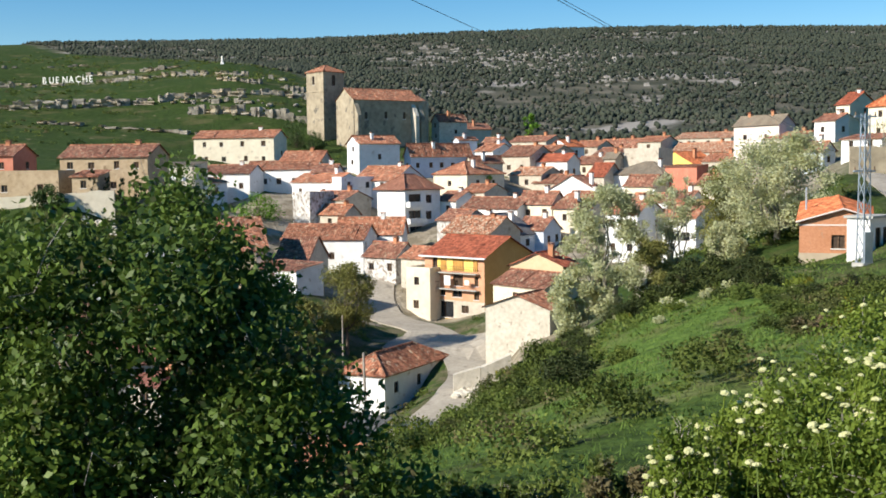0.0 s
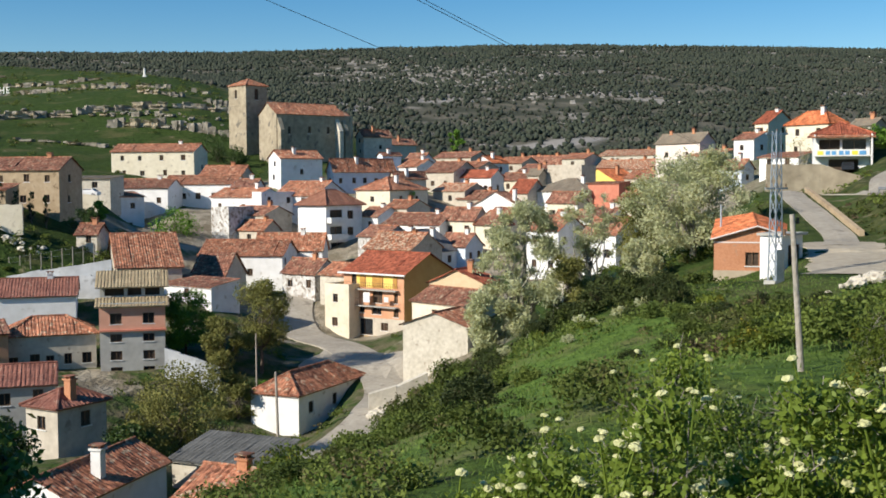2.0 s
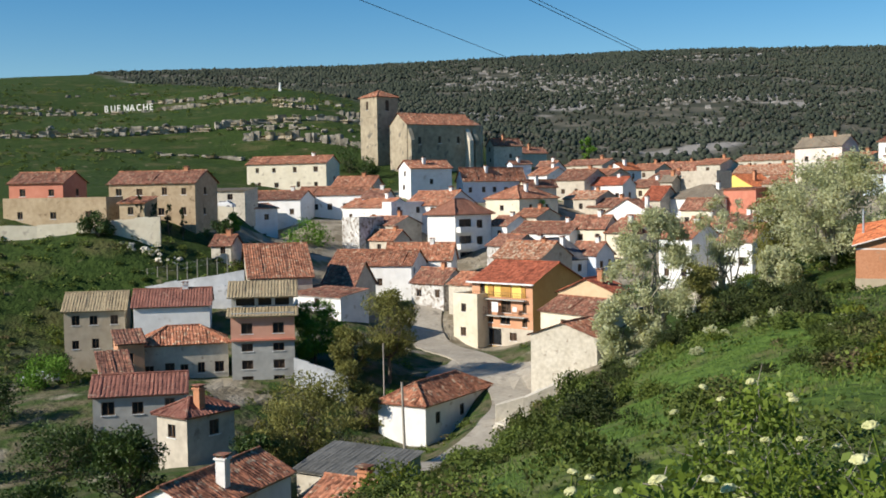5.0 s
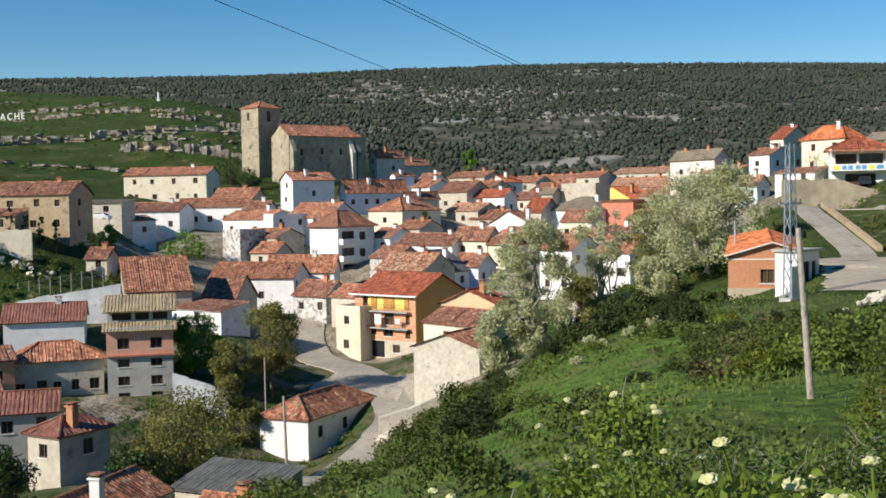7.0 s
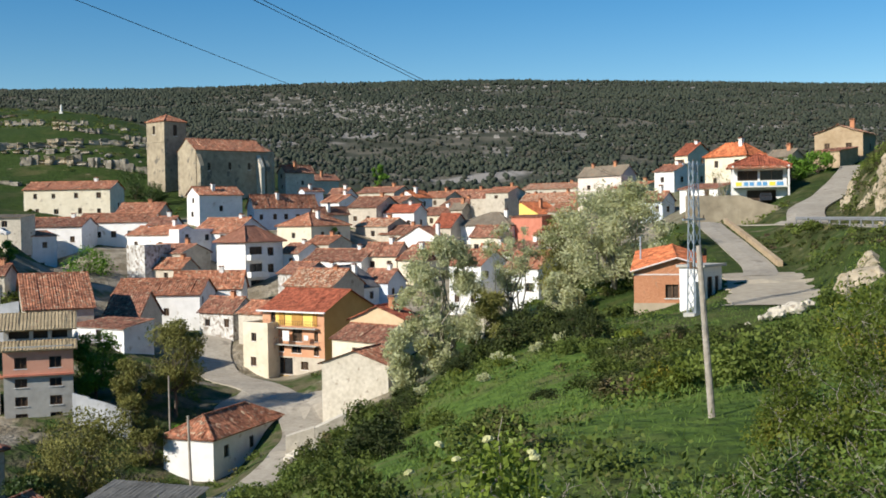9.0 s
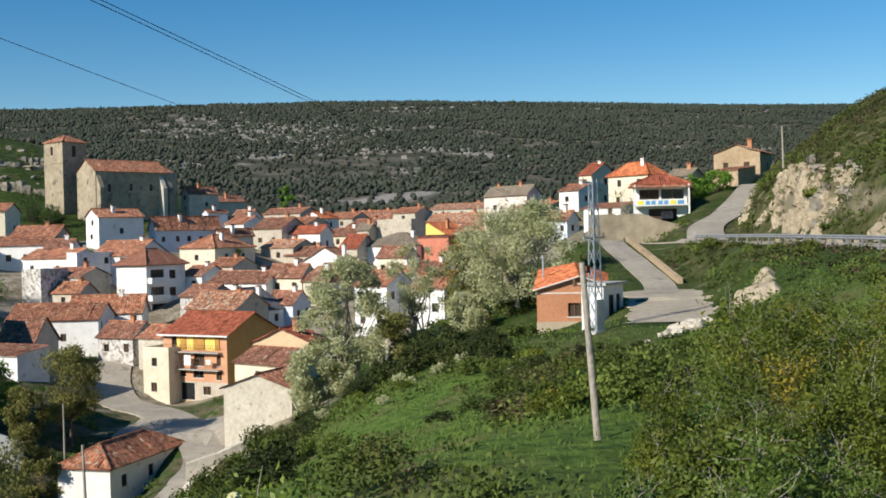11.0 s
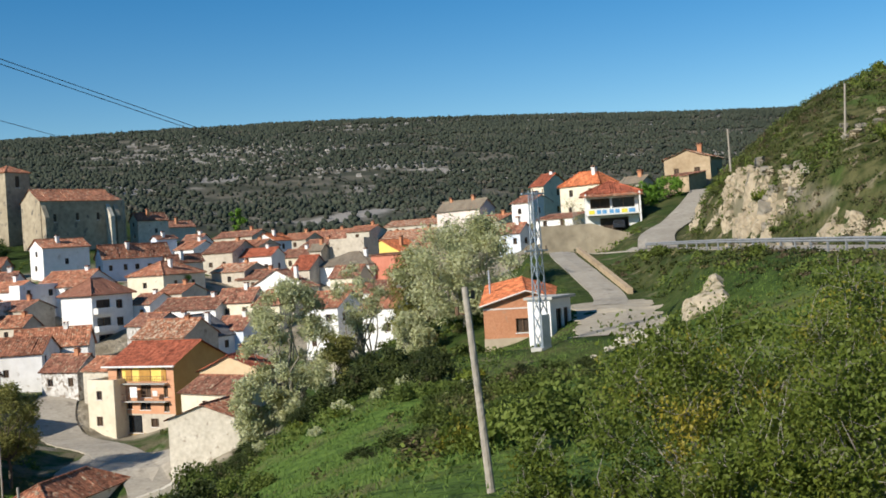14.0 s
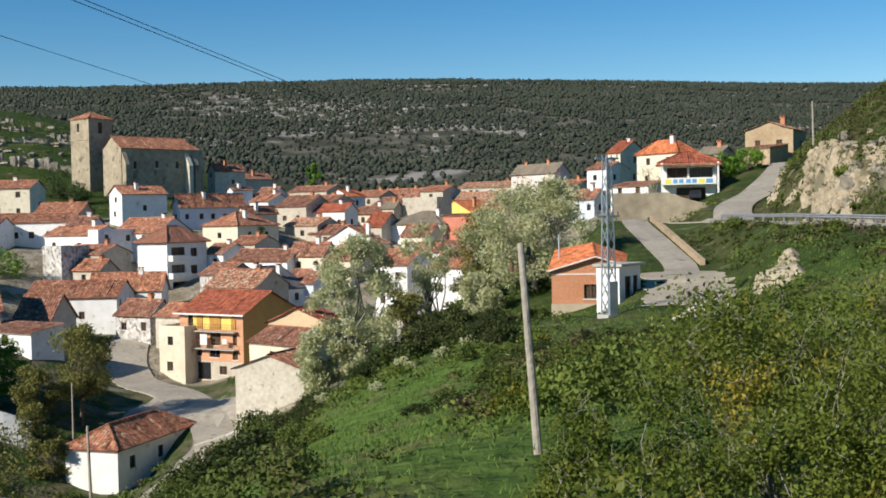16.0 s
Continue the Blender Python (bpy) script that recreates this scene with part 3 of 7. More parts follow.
# ---- houses ----
def roof_slope(s, o, along, up, width, top, normal, pitch=0.36, amp=0.05, rows=7, m=0, seed=0):
    """A slope of barrel tiles from the eave corner o; top(x) is the slope's length at x along the eave."""
    rng = random.Random(seed)
    o, along, up, normal = Vector(o), Vector(along), Vector(up), Vector(normal)
    n = max(6, int(width / pitch) * 3)
    k = len(s.v)
    sag = [rng.uniform(-0.12, 0.05) for _ in range(9)]
    for j in range(rows + 1):
        for i in range(n + 1):
            x = width * i / n
            wave = abs(math.sin(math.pi * i / 3.0)) * amp
            dip = sag[int(8 * i / n)] * math.sin(math.pi * j / rows)
            p = o + along * x + up * (top(x) * j / rows) + normal * (wave + dip + 0.02 * (j % 2) + rng.uniform(-0.025, 0.025))
            s.v.append(tuple(p))
    for j in range(rows):
        for i in range(n):
            a = k + j * (n + 1) + i
            s.f.append((a, a + 1, a + n + 2, a + n + 1))
            s.m.append(m)
    e = [o + along * x - normal * 0.14 for x in (0, width)]
    s.face((o, e[0], e[1], o + along * width), m)


def fresh(pile):
    pile.append(Shape())
    return pile[-1]


def window(parent, o, du, inward, a, b, c, d, deep=0.16, style="glass"):
    """A wooden window with its pane, set into a wall opening."""
    o, du, inward = Vector(o), Vector(du), Vector(inward)

    def block(s, x0, x1, z0, z1, k0, k1):
        pts = [o + du * x + inward * k for x, k in ((x0, k0), (x1, k0), (x1, k1), (x0, k1))]
        ring = [(p.x, p.y) for p in pts]
        for (p, q) in zip(ring, ring[1:] + ring[:1]):
            s.face(((*p, z0), (*q, z0), (*q, z1), (*p, z1)))
        s.face([(*p, z1) for p in ring])
        s.face([(*p, z0) for p in reversed(ring)])

    s = Shape()
    e = 0.07
    for x0, x1, z0, z1 in ((a, a + e, c, d), (b - e, b, c, d), (a + e, b - e, c, c + e), (a + e, b - e, d - e, d), ((a + b - e) / 2, (a + b + e) / 2, c + e, d - e)):
        block(s, x0, x1, z0, z1, deep - 0.05, deep + 0.03)
    frame_ob = part("window", s, FRAME, parent)
    g = Shape()
    block(g, a, b, c, d, deep + 0.04, deep + 0.07)
    part("pane", g, GLASS if style == "glass" else SHUT, frame_ob)
    sill = Shape()
    block(sill, a - 0.08, b + 0.08, c - 0.08, c, -0.07, 0.1)
    part("sill", sill, PLASTER, frame_ob)


def openings(width, z0, z1, cols, floors, rng, wide=0.95, tall=1.15):
    out = []
    if not cols or not floors:
        return out
    step = (z1 - z0) / floors
    for f in range(floors):
        for i in range(cols):
            x = width * (i + 0.5) / cols + rng.uniform(-0.12, 0.12) * width / cols
            w, t = wide * rng.uniform(0.85, 1.15), min(tall, step * 0.55) * rng.uniform(0.9, 1.1)
            c = z0 + step * (f + 0.38)
            if x - w / 2 > 0.3 and x + w / 2 < width - 0.3:
                out.append((x - w / 2, x + w / 2, c, c + t))
    return out


def chimney(parent, x, y, z, tall=1.3, mat=None):
    s = Shape()
    s.box(x - 0.35, x + 0.35, y - 0.3, y + 0.3, z - 1.6, z + tall)
    s.box(x - 0.45, x + 0.45, y - 0.4, y + 0.4, z + tall, z + tall + 0.12)
    ob = part("chimney", s, mat or PLASTER, parent)
    c = Shape()
    for dx in (-0.25, 0.25):
        c.box(x + dx - 0.07, x + dx + 0.07, y - 0.25, y + 0.25, z + tall + 0.12, z + tall + 0.3)
    c.box(x - 0.45, x + 0.45, y - 0.4, y + 0.4, z + tall + 0.3, z + tall + 0.38)
    part("chimney_cap", c, TILE["brown"], ob)


COUNT = [0]


def house(label, at, w, l, h, turn, roof, rise, wall, tile, front=(0, 0), side=(0, 0), chimneys=0, front_holes=None, side_holes=None, over=0.35, name="house", category="house", group="village houses"):
    """A house whose near corner stands at `at`: it runs w to the left of it and l back from it. roof: gu, gv (ridge along or across the front), hip, su, flat."""
    COUNT[0] += 1
    rng = random.Random(COUNT[0])
    base = thing(name, at, -turn, label, category, group)
    village = at[1] > 170 and front_holes is None and group
    if village and roof in ("gu", "gv", "hip"):
        chimneys = chimneys or (1 if rng.random() < 0.65 else 0)
        if front == (0, 0) and h >= 3:
            front = (max(1, int(w / 4.2)), 2 if h > 5 else 1)
        if side == (0, 0) and h >= 3 and rng.random() < 0.6:
            side = (max(1, int(l / 4.5)), 2 if h > 5 else 1)
    fh = openings(w, 0, h, *front, rng) if front_holes is None else front_holes
    sh = openings(l, 0, h, *side, rng) if side_holes is None else side_holes
    s = Shape()
    lo = -4.0
    s.wall((-w, 0, 0), (1, 0, 0), w, lo, h, (0, 1, 0), fh)
    s.wall((0, 0, 0), (0, 1, 0), l, lo, h, (-1, 0, 0), sh)
    s.wall((0, l, 0), (-1, 0, 0), w, lo, h, (0, -1, 0))
    s.wall((-w, l, 0), (0, -1, 0), l, lo, h, (1, 0, 0))
    if roof == "gu":
        for x in (-w, 0):
            s.face(((x, 0, h), (x, l, h), (x, l / 2, h + rise)))
    if roof == "gv":
        for y in (0, l):
            s.face(((-w, y, h), (0, y, h), (-w / 2, y, h + rise)))
    if roof == "su":
        s.face(((-w, l, h), (0, l, h), (0, l, h + rise), (-w, l, h + rise)))
        for x in (-w, 0):
            s.face(((x, 0, h), (x, l, h), (x, l, h + rise)))
    part("wall_shell", s, WALL[wall], base)
    if roof == "flat":
        for b in ((-w, 0, 0, 0.25), (-w, 0, l - 0.25, l), (-w, -w + 0.25, 0.25, l - 0.25), (-0.25, 0, 0.25, l - 0.25)):
            k = Shape()
            k.box(b[0], b[1], b[2], b[3], h + 0.005, h + 0.45)
            part("parapet", k, WALL[wall], base)
        k = Shape()
        k.box(-w + 0.25, -0.25, 0.25, l - 0.25, h - 0.2, h + 0.05)
        part("roof_deck", k, WALL["grey"], base)
    for a, b, c, d in fh:
        window(base, (-w, 0, 0), (1, 0, 0), (0, 1, 0), a, b, c, d, style=rng.choice(("glass", "glass", "shut")))
    for a, b, c, d in sh:
        window(base, (0, 0, 0), (0, 1, 0), (-1, 0, 0), a, b, c, d, style=rng.choice(("glass", "shut")))
    roof_parts = []
    z = h + 0.03
    caps = []
    if roof in ("gu", "su"):
        run = l / 2 if roof == "gu" else l
        a = math.atan2(rise, run)
        ca, sa = math.cos(a), math.sin(a)
        deep = (run + over) / ca
        for face in (0, 1) if roof == "gu" else (0,):
            o = (-w - over, -over, z - over * sa / ca) if not face else (over, l + over, z - over * sa / ca)
            along, up, nor = ((1, 0, 0), (0, ca, sa), (0, -sa, ca)) if not face else ((-1, 0, 0), (0, -ca, sa), (0, sa, ca))
            roof_slope(fresh(roof_parts), o, along, up, w + 2 * over, lambda x: deep, nor, seed=COUNT[0] * 3 + face)
        caps = [((-w - over, l / 2, z + rise), (over, l / 2, z + rise))] if roof == "gu" else []
    if roof == "gv":
        a = math.atan2(rise, w / 2)
        ca, sa = math.cos(a), math.sin(a)
        deep = (w / 2 + over) / ca
        roof_slope(fresh(roof_parts), (over, -over, z - over * sa / ca), (0, 1, 0), (-ca, 0, sa), l + 2 * over, lambda x: deep, (sa, 0, ca), seed=COUNT[0] * 3)
        roof_slope(fresh(roof_parts), (-w - over, l + over, z - over * sa / ca), (0, -1, 0), (ca, 0, sa), l + 2 * over, lambda x: deep, (-sa, 0, ca), seed=COUNT[0] * 3 + 1)
        caps = [((-w / 2, -over, z + rise), (-w / 2, l + over, z + rise))]
    if roof == "hip":
        half = min(w, l) / 2 + over
        a = math.atan2(rise, half)
        ca, sa = math.cos(a), math.sin(a)

        def top(full):
            return lambda x: min(x, full - x, half) / ca + 0.001

        W2, L2 = w + 2 * over, l + 2 * over
        roof_slope(fresh(roof_parts), (-w - over, -over, z), (1, 0, 0), (0, ca, sa), W2, top(W2), (0, -sa, ca), seed=COUNT[0])
        roof_slope(fresh(roof_parts), (over, -over, z), (0, 1, 0), (-ca, 0, sa), L2, top(L2), (sa, 0, ca), seed=COUNT[0] + 1)
        roof_slope(fresh(roof_parts), (over, l + over, z), (-1, 0, 0), (0, -ca, sa), W2, top(W2), (0, sa, ca), seed=COUNT[0] + 2)
        roof_slope(fresh(roof_parts), (-w - over, l + over, z), (0, -1, 0), (ca, 0, sa), L2, top(L2), (-sa, 0, ca), seed=COUNT[0] + 3)
        c0, c1 = (-w - over + half, -over + half, z + rise), (over - half, l + over - half, z + rise)
        caps = [((over, -over, z), (c1[0], c0[1], z + rise)), ((-w - over, -over, z), c0), ((over, l + over, z), c1), ((-w - over, l + over, z), (c0[0], c1[1], z + rise)), (c0, (c1[0], c0[1], c0[2])) if w > l else ((c1[0], c0[1], c0[2]), c1)]
    if roof != "flat":
        slopes = [part("roof_slope", r, TILE[tile], base) for r in roof_parts]
        ro = slopes[0] if slopes else base
        for p, q in caps:
            if (Vector(p) - Vector(q)).length > 0.5:
                cap = Shape()
                cap.tube(Vector(p) + Vector((0, 0, 0.03)), Vector(q) + Vector((0, 0, 0.03)), 0.13, 0.13, 6)
                part("ridge_cap", cap, TILE["terracotta" if tile in ("brown", "patch") else tile], ro)
    for i in range(chimneys):
        x = -w * (0.25 + 0.5 * i + rng.uniform(-0.05, 0.1))
        y = l * (0.5 if roof == "gu" else 0.4)
        chimney(base, x, y, h + rise * 0.8, rng.uniform(0.7, 1.2), PLASTER if wall in ("white", "cream", "shadewhite") else WALL["brickwall"])
    return base


house("narrow cream rendered annex with a flat roof", (-5.4, 161.1, 19.2), 4.6, 7.0, 6.8, 40, "flat", 0, "cream", "terracotta", (1, 2), (0, 0), 0)
house("tan rendered gable house with a red tiled roof and chimney", (12.2, 146.1, 23.8), 7.5, 5.4, 4.0, 27, "gv", 1.6, "tan", "redtile", (0, 0), (0, 0), 1)
house("low cream house under a weathered brown tile roof", (9.4, 138.9, 22.4), 9.6, 6.6, 3.4, 50, "gu", 1.5, "cream", "brown", (1, 1), (0, 0), 0)
house("pale stone barn with a sagging terracotta roof", (9.1, 126.9, 20.0), 8.2, 5.8, 4.6, 30, "gv", 1.4, "stone", "terracotta", (0, 0), (0, 0), 0)
house("low whitewashed house with an old hipped tile roof beside the lane", (-9.0, 121.2, 14.7), 5.9, 14.5, 3.5, 26, "hip", 1.9, "white", "terracotta", (0, 0), (3, 1), 0)
house("white house wing under a long terracotta roof", (-14.0, 216.3, 33.0), 11.0, 9.0, 5.5, 40, "gu", 2.6, "white", "terracotta", (0, 0), (0, 0), 1)
house("white gabled house below the church", (-22.7, 240.6, 40.5), 5.7, 9.7, 5.6, 58, "gv", 1.6, "white", "terracotta", (0, 0), (1, 1), 0)
# these two white walls carry their bluish shade in the wall colour
house("long white house with shade-blue wall colour and a terracotta roof", (-12.1, 246.5, 39.0), 3.0, 15.4, 4.6, 58, "gv", 2.4, "shadewhite", "terracotta", (0, 0), (5, 1), 1)
house("white upper storey with shade-blue wall colour and a shallow roof", (-1.9, 265.8, 42.7), 2.5, 5.0, 4.5, 58, "gv", 0.6, "shadewhite", "brown", (0, 0), (0, 0), 0)
house("cream house with a hipped terracotta roof", (-0.1, 229.9, 35.5), 9.0, 12.1, 3.8, 40, "hip", 2.6, "cream", "terracotta", (1, 1), (2, 1), 0)
house("low house under a brown tile roof", (1.0, 239.9, 38.3), 2.5, 7.7, 3.5, 58, "gv", 1.3, "cream", "brown", (0, 0), (0, 0), 0)
house("small white house with a brown tile roof", (6.5, 266.9, 42.7), 5.1, 6.3, 3.0, 40, "gu", 2.0, "white", "brown", (0, 0), (0, 0), 0)
house("beige rendered house under patched brown tiles", (13.6, 249.7, 38.2), 8.0, 9.0, 5.0, 40, "gu", 2.2, "beige", "brown", (2, 1), (0, 0), 0)
house("white house with a red roof and a dormer window", (21.4, 246.2, 37.2), 9.8, 4.8, 4.8, 40, "gu", 1.5, "white", "redtile", (3, 1), (1, 1), 1)
house("white house with a broad gable wall", (26.6, 227.6, 30.4), 14.2, 4.0, 5.0, 40, "gv", 3.4, "white", "brown", (0, 0), (2, 1), 1)
house("small house under lichened brown tiles", (20.1, 237.3, 34.4), 8.1, 6.0, 3.0, 40, "gu", 1.6, "beige", "brown", (0, 0), (0, 0), 1)
house("cream stone house with a white chimney stack", (14.6, 198.5, 30.7), 7.3, 4.0, 3.6, 40, "gu", 2.0, "cream", "brown", (2, 1), (0, 0), 1)
house("low house with a steep hipped brown roof", (18.8, 195.1, 30.1), 5.2, 3.7, 3.2, 40, "hip", 2.5, "cream", "brown", (0, 0), (0, 0), 0)
house("long low white house under brown tiles", (8.7, 200.7, 30.6), 12.9, 7.0, 2.8, 40, "gu", 1.8, "white", "brown", (1, 1), (0, 0), 1)
house("white house with a dark grey roof and white chimneys", (7.9, 187.6, 26.2), 10.2, 5.4, 3.4, 40, "gv", 3.2, "white", "greytile", (2, 1), (1, 1), 2)
house("old house under a patched broken tile roof", (3.5, 181.7, 27.0), 9.9, 8.0, 3.2, 40, "gu", 2.4, "beige", "patch", (0, 0), (0, 0), 0)
house("pale house with a brown tile roof and tall chimney", (12.6, 190.4, 26.6), 5.6, 5.0, 3.6, 40, "gu", 1.9, "shadewhite", "brown", (0, 0), (2, 1), 1)
house("white house with a mossy grey hipped roof", (39.3, 231.0, 33.6), 13.2, 11.0, 5.2, 40, "hip", 2.6, "white", "moss", (1, 1), (0, 0), 1)
house("cream house with a dark brown tile roof", (35.7, 222.4, 32.6), 6.3, 5.1, 4.2, 40, "gu", 2.0, "cream", "brown", (2, 1), (0, 0), 0)
house("beige attic room with a mossy roof", (31.8, 247.2, 38.2), 2.9, 3.3, 4.2, 40, "gu", 1.2, "beige", "moss", (1, 1), (0, 0), 0)
house("small house with a steep red roof", (28.0, 235.6, 35.9), 4.2, 7.0, 2.8, 40, "gu", 2.6, "beige", "redtile", (0, 0), (0, 0), 0)
house("bright yellow gabled house with an orange roof", (50.4, 256.4, 37.6), 12.7, 7.7, 3.4, 58, "gv", 2.8, "yellow", "orangetile", (1, 1), (0, 0), 1)
house("flat roofed brick-red rendered outbuilding", (45.0, 225.9, 36.9), 9.1, 3.1, 3.6, 58, "su", 0.3, "redwall", "brown", (0, 0), (0, 0), 0)
house("beige house under worn brown tiles", (47.5, 221.3, 33.7), 6.9, 4.2, 3.4, 58, "gu", 1.8, "beige", "brown", (0, 0), (0, 0), 0)
house("row house under a long patched tile roof", (64.0, 282.2, 40.9), 22.7, 9.0, 3.2, 58, "gu", 2.4, "beige", "patch", (0, 0), (0, 0), 2)
house("low stone house with pale worn tiles", (72.2, 316.1, 45.2), 17.5, 10.0, 3.2, 40, "gu", 1.6, "stone", "patch", (0, 0), (0, 0), 0)
house("house with brown tiles and paired chimneys", (46.0, 310.8, 42.4), 12.8, 6.4, 3.2, 40, "gu", 2.6, "beige", "brown", (0, 0), (0, 0), 2)
house("white house with a bright orange roof", (24.3, 278.0, 42.1), 5.6, 7.1, 3.6, 40, "gv", 1.6, "white", "orangetile", (0, 0), (0, 0), 1)
house("low house under brown tiles at the village edge", (20.1, 293.3, 44.2), 12.2, 8.0, 3.2, 40, "gu", 1.4, "beige", "brown", (0, 0), (0, 0), 1)
house("terracotta roofed house at the village edge", (34.1, 302.2, 42.8), 7.8, 8.0, 3.2, 40, "gu", 1.6, "beige", "terracotta", (0, 0), (0, 0), 1)
house("beige rendered terrace block", (40.5, 243.9, 40.6), 8.6, 6.0, 3.4, 40, "flat", 0, "beige", "terracotta", (0, 0), (0, 0), 0)
house("cream house among the brown roofs", (29.2, 254.5, 38.1), 6.8, 7.0, 3.2, 40, "gu", 1.6, "cream", "brown", (1, 1), (0, 0), 1)
house("small cream house with a terracotta porch roof", (34.0, 206.4, 30.4), 5.6, 4.9, 3.2, 40, "gu", 2.0, "cream", "terracotta", (2, 1), (0, 0), 0)
house("tall white house behind the silver trees", (25.2, 170.3, 26.5), 5.6, 7.7, 7.0, 40, "gu", 2.0, "white", "terracotta", (2, 2), (2, 2), 0)
house("white house with terracotta tiles behind the trees", (32.0, 161.0, 27.8), 5.4, 8.0, 5.5, 40, "gu", 2.2, "white", "terracotta", (2, 1), (0, 0), 0)
house("ruined dry stone enclosure among the trees", (20.6, 120.1, 27.0), 3.5, 2.6, 2.6, 40, "flat", 0, "stone", "terracotta", (0, 0), (0, 0), 0)
house("dark stone house beside the church", (-7.4, 303.5, 47.7), 3.9, 8.7, 5.5, 58, "gv", 1.8, "stone", "brown", (0, 0), (1, 1), 1)
house("low stone house behind the church", (-0.2, 318.7, 48.1), 4.8, 8.1, 3.5, 58, "gv", 1.6, "stone", "brown", (0, 0), (0, 0), 0)
house("pale pinkish house with twin chimneys", (63.9, 236.8, 44.0), 12.7, 4.6, 5.0, 58, "gu", 1.9, "pinkwhite", "moss", (2, 1), (0, 0), 2)
house("small white house with a brown roof", (68.6, 215.7, 45.2), 4.9, 6.0, 3.6, 58, "gu", 1.2, "white", "brown", (1, 1), (0, 0), 0)
house("stone house with a terracotta roof below the pale house", (66.1, 230.1, 42.8), 9.1, 7.4, 3.2, 58, "gu", 1.2, "stone", "terracotta", (0, 0), (0, 0), 1)
house("grey rendered house beside the bare tree", (61.6, 200.2, 39.5), 5.1, 3.2, 3.5, 58, "gu", 1.5, "shadewhite", "brown", (2, 1), (1, 1), 0)
house("cream villa with a red roof and deep loggias", (71.9, 217.6, 45.3), 3.2, 7.3, 6.6, 58, "gu", 2.2, "cream", "redtile", (1, 2), (1, 2), 1)
house("cream house with a bright orange hipped roof", (75.1, 195.4, 44.4), 9.0, 5.3, 6.0, 58, "hip", 2.4, "cream", "orangetile", (2, 2), (0, 0), 1)
house("low white garage row with a brown roof", (65.6, 183.1, 42.2), 7.9, 4.0, 2.4, 58, "su", 0.8, "white", "brown", (2, 1), (0, 0), 0)
house("low stone outbuilding with a grey roof", (75.9, 178.8, 46.0), 4.2, 3.4, 3.4, 58, "gu", 1.0, "stone", "moss", (0, 0), (0, 0), 0)
house("long cream two storey house with a terracotta roof", (-44.0, 260.3, 41.4), 19.4, 9.0, 6.8, 10, "gu", 1.7, "cream", "terracotta", (4, 2), (1, 1), 1)
house("low house under a terracotta roof near the church", (-31.7, 247.1, 39.6), 9.0, 8.0, 3.2, 10, "gu", 1.9, "beige", "terracotta", (0, 0), (0, 0), 0)
house("long whitewashed terrace under terracotta tiles", (-31.2, 232.1, 35.8), 14.8, 8.0, 5.0, 10, "gu", 1.6, "white", "terracotta", (5, 1), (0, 0), 0)
house("white terraced house under brown tiles", (-43.1, 226.0, 35.1), 15.0, 8.0, 5.0, 10, "gu", 1.6, "white", "brown", (4, 1), (0, 0), 0)
house("white house with pale blue shaded side and balcony", (-50.5, 218.2, 31.0), 6.5, 5.6, 7.4, 40, "gv", 0.8, "white", "brown", (0, 0), (1, 2), 0)
house("peeling white house with a lichened tile roof", (-25.0, 216.7, 34.1), 12.4, 7.0, 4.2, 40, "gu", 1.5, "white", "terracotta", (0, 0), (0, 0), 0)
house("white rendered block with small windows", (-23.6, 213.9, 33.2), 2.5, 8.6, 5.5, 40, "flat", 0, "white", "terracotta", (0, 0), (2, 2), 0)
house("beige house under brown tiles", (-22.5, 207.9, 31.1), 9.8, 7.0, 4.0, 40, "gu", 1.4, "beige", "brown", (1, 1), (0, 0), 0)
house("small outbuilding with an orange-brown roof", (-21.9, 202.9, 29.4), 7.0, 3.9, 3.2, 40, "gu", 1.6, "beige", "terracotta", (0, 0), (0, 0), 0)
house("peeling whitewashed ruined wall block", (-28.5, 206.1, 30.1), 4.6, 6.0, 6.0, 40, "flat", 0, "peel", "terracotta", (0, 0), (0, 0), 0)
house("white farmhouse with peeling walls and a terracotta roof", (-17.0, 185.1, 23.8), 13.8, 9.0, 5.4, 10, "gu", 2.2, "white", "terracotta", (1, 1), (0, 0), 0)
house("white house with a terracotta roof and dark window", (-11.2, 193.7, 25.1), 11.5, 4.1, 4.6, 10, "gu", 2.5, "white", "terracotta", (1, 1), (0, 0), 0)
house("dilapidated house under brown tiles by the square", (-11.0, 173.4, 23.5), 6.9, 5.0, 3.6, 40, "gu", 2.0, "peel", "brown", (2, 1), (0, 0), 0)
house("stone house tucked behind the orange building", (-4.9, 167.7, 22.8), 6.8, 6.0, 4.4, 40, "gu", 1.5, "stone", "terracotta", (1, 1), (0, 0), 0)
house("large barn with a broad weathered terracotta roof", (-28.9, 163.8, 25.3), 8.8, 17.0, 3.8, -18, "gu", 4.3, "beige", "terracotta", (0, 0), (0, 0), 0)
house("old barn under dark brown tiles", (-24.1, 169.9, 23.1), 5.1, 11.0, 3.6, 10, "gu", 3.6, "stone", "brown", (0, 0), (0, 0), 0)
house("small white shed beneath the barn", (-23.4, 154.8, 24.2), 11.3, 5.0, 2.6, 40, "su", 0.8, "white", "brown", (1, 1), (0, 0), 0)
house("tan rendered village house with an ochre tile roof", (-49.2, 144.1, 20.5), 7.4, 9.0, 6.0, -15, "gu", 1.9, "tan2", "olive", (3, 2), (0, 0), 0)
house("long white house under a maroon roof", (-38.2, 144.0, 23.6), 9.3, 8.1, 3.4, -14, "gu", 1.8, "white", "maroon", (0, 0), (0, 0), 1)
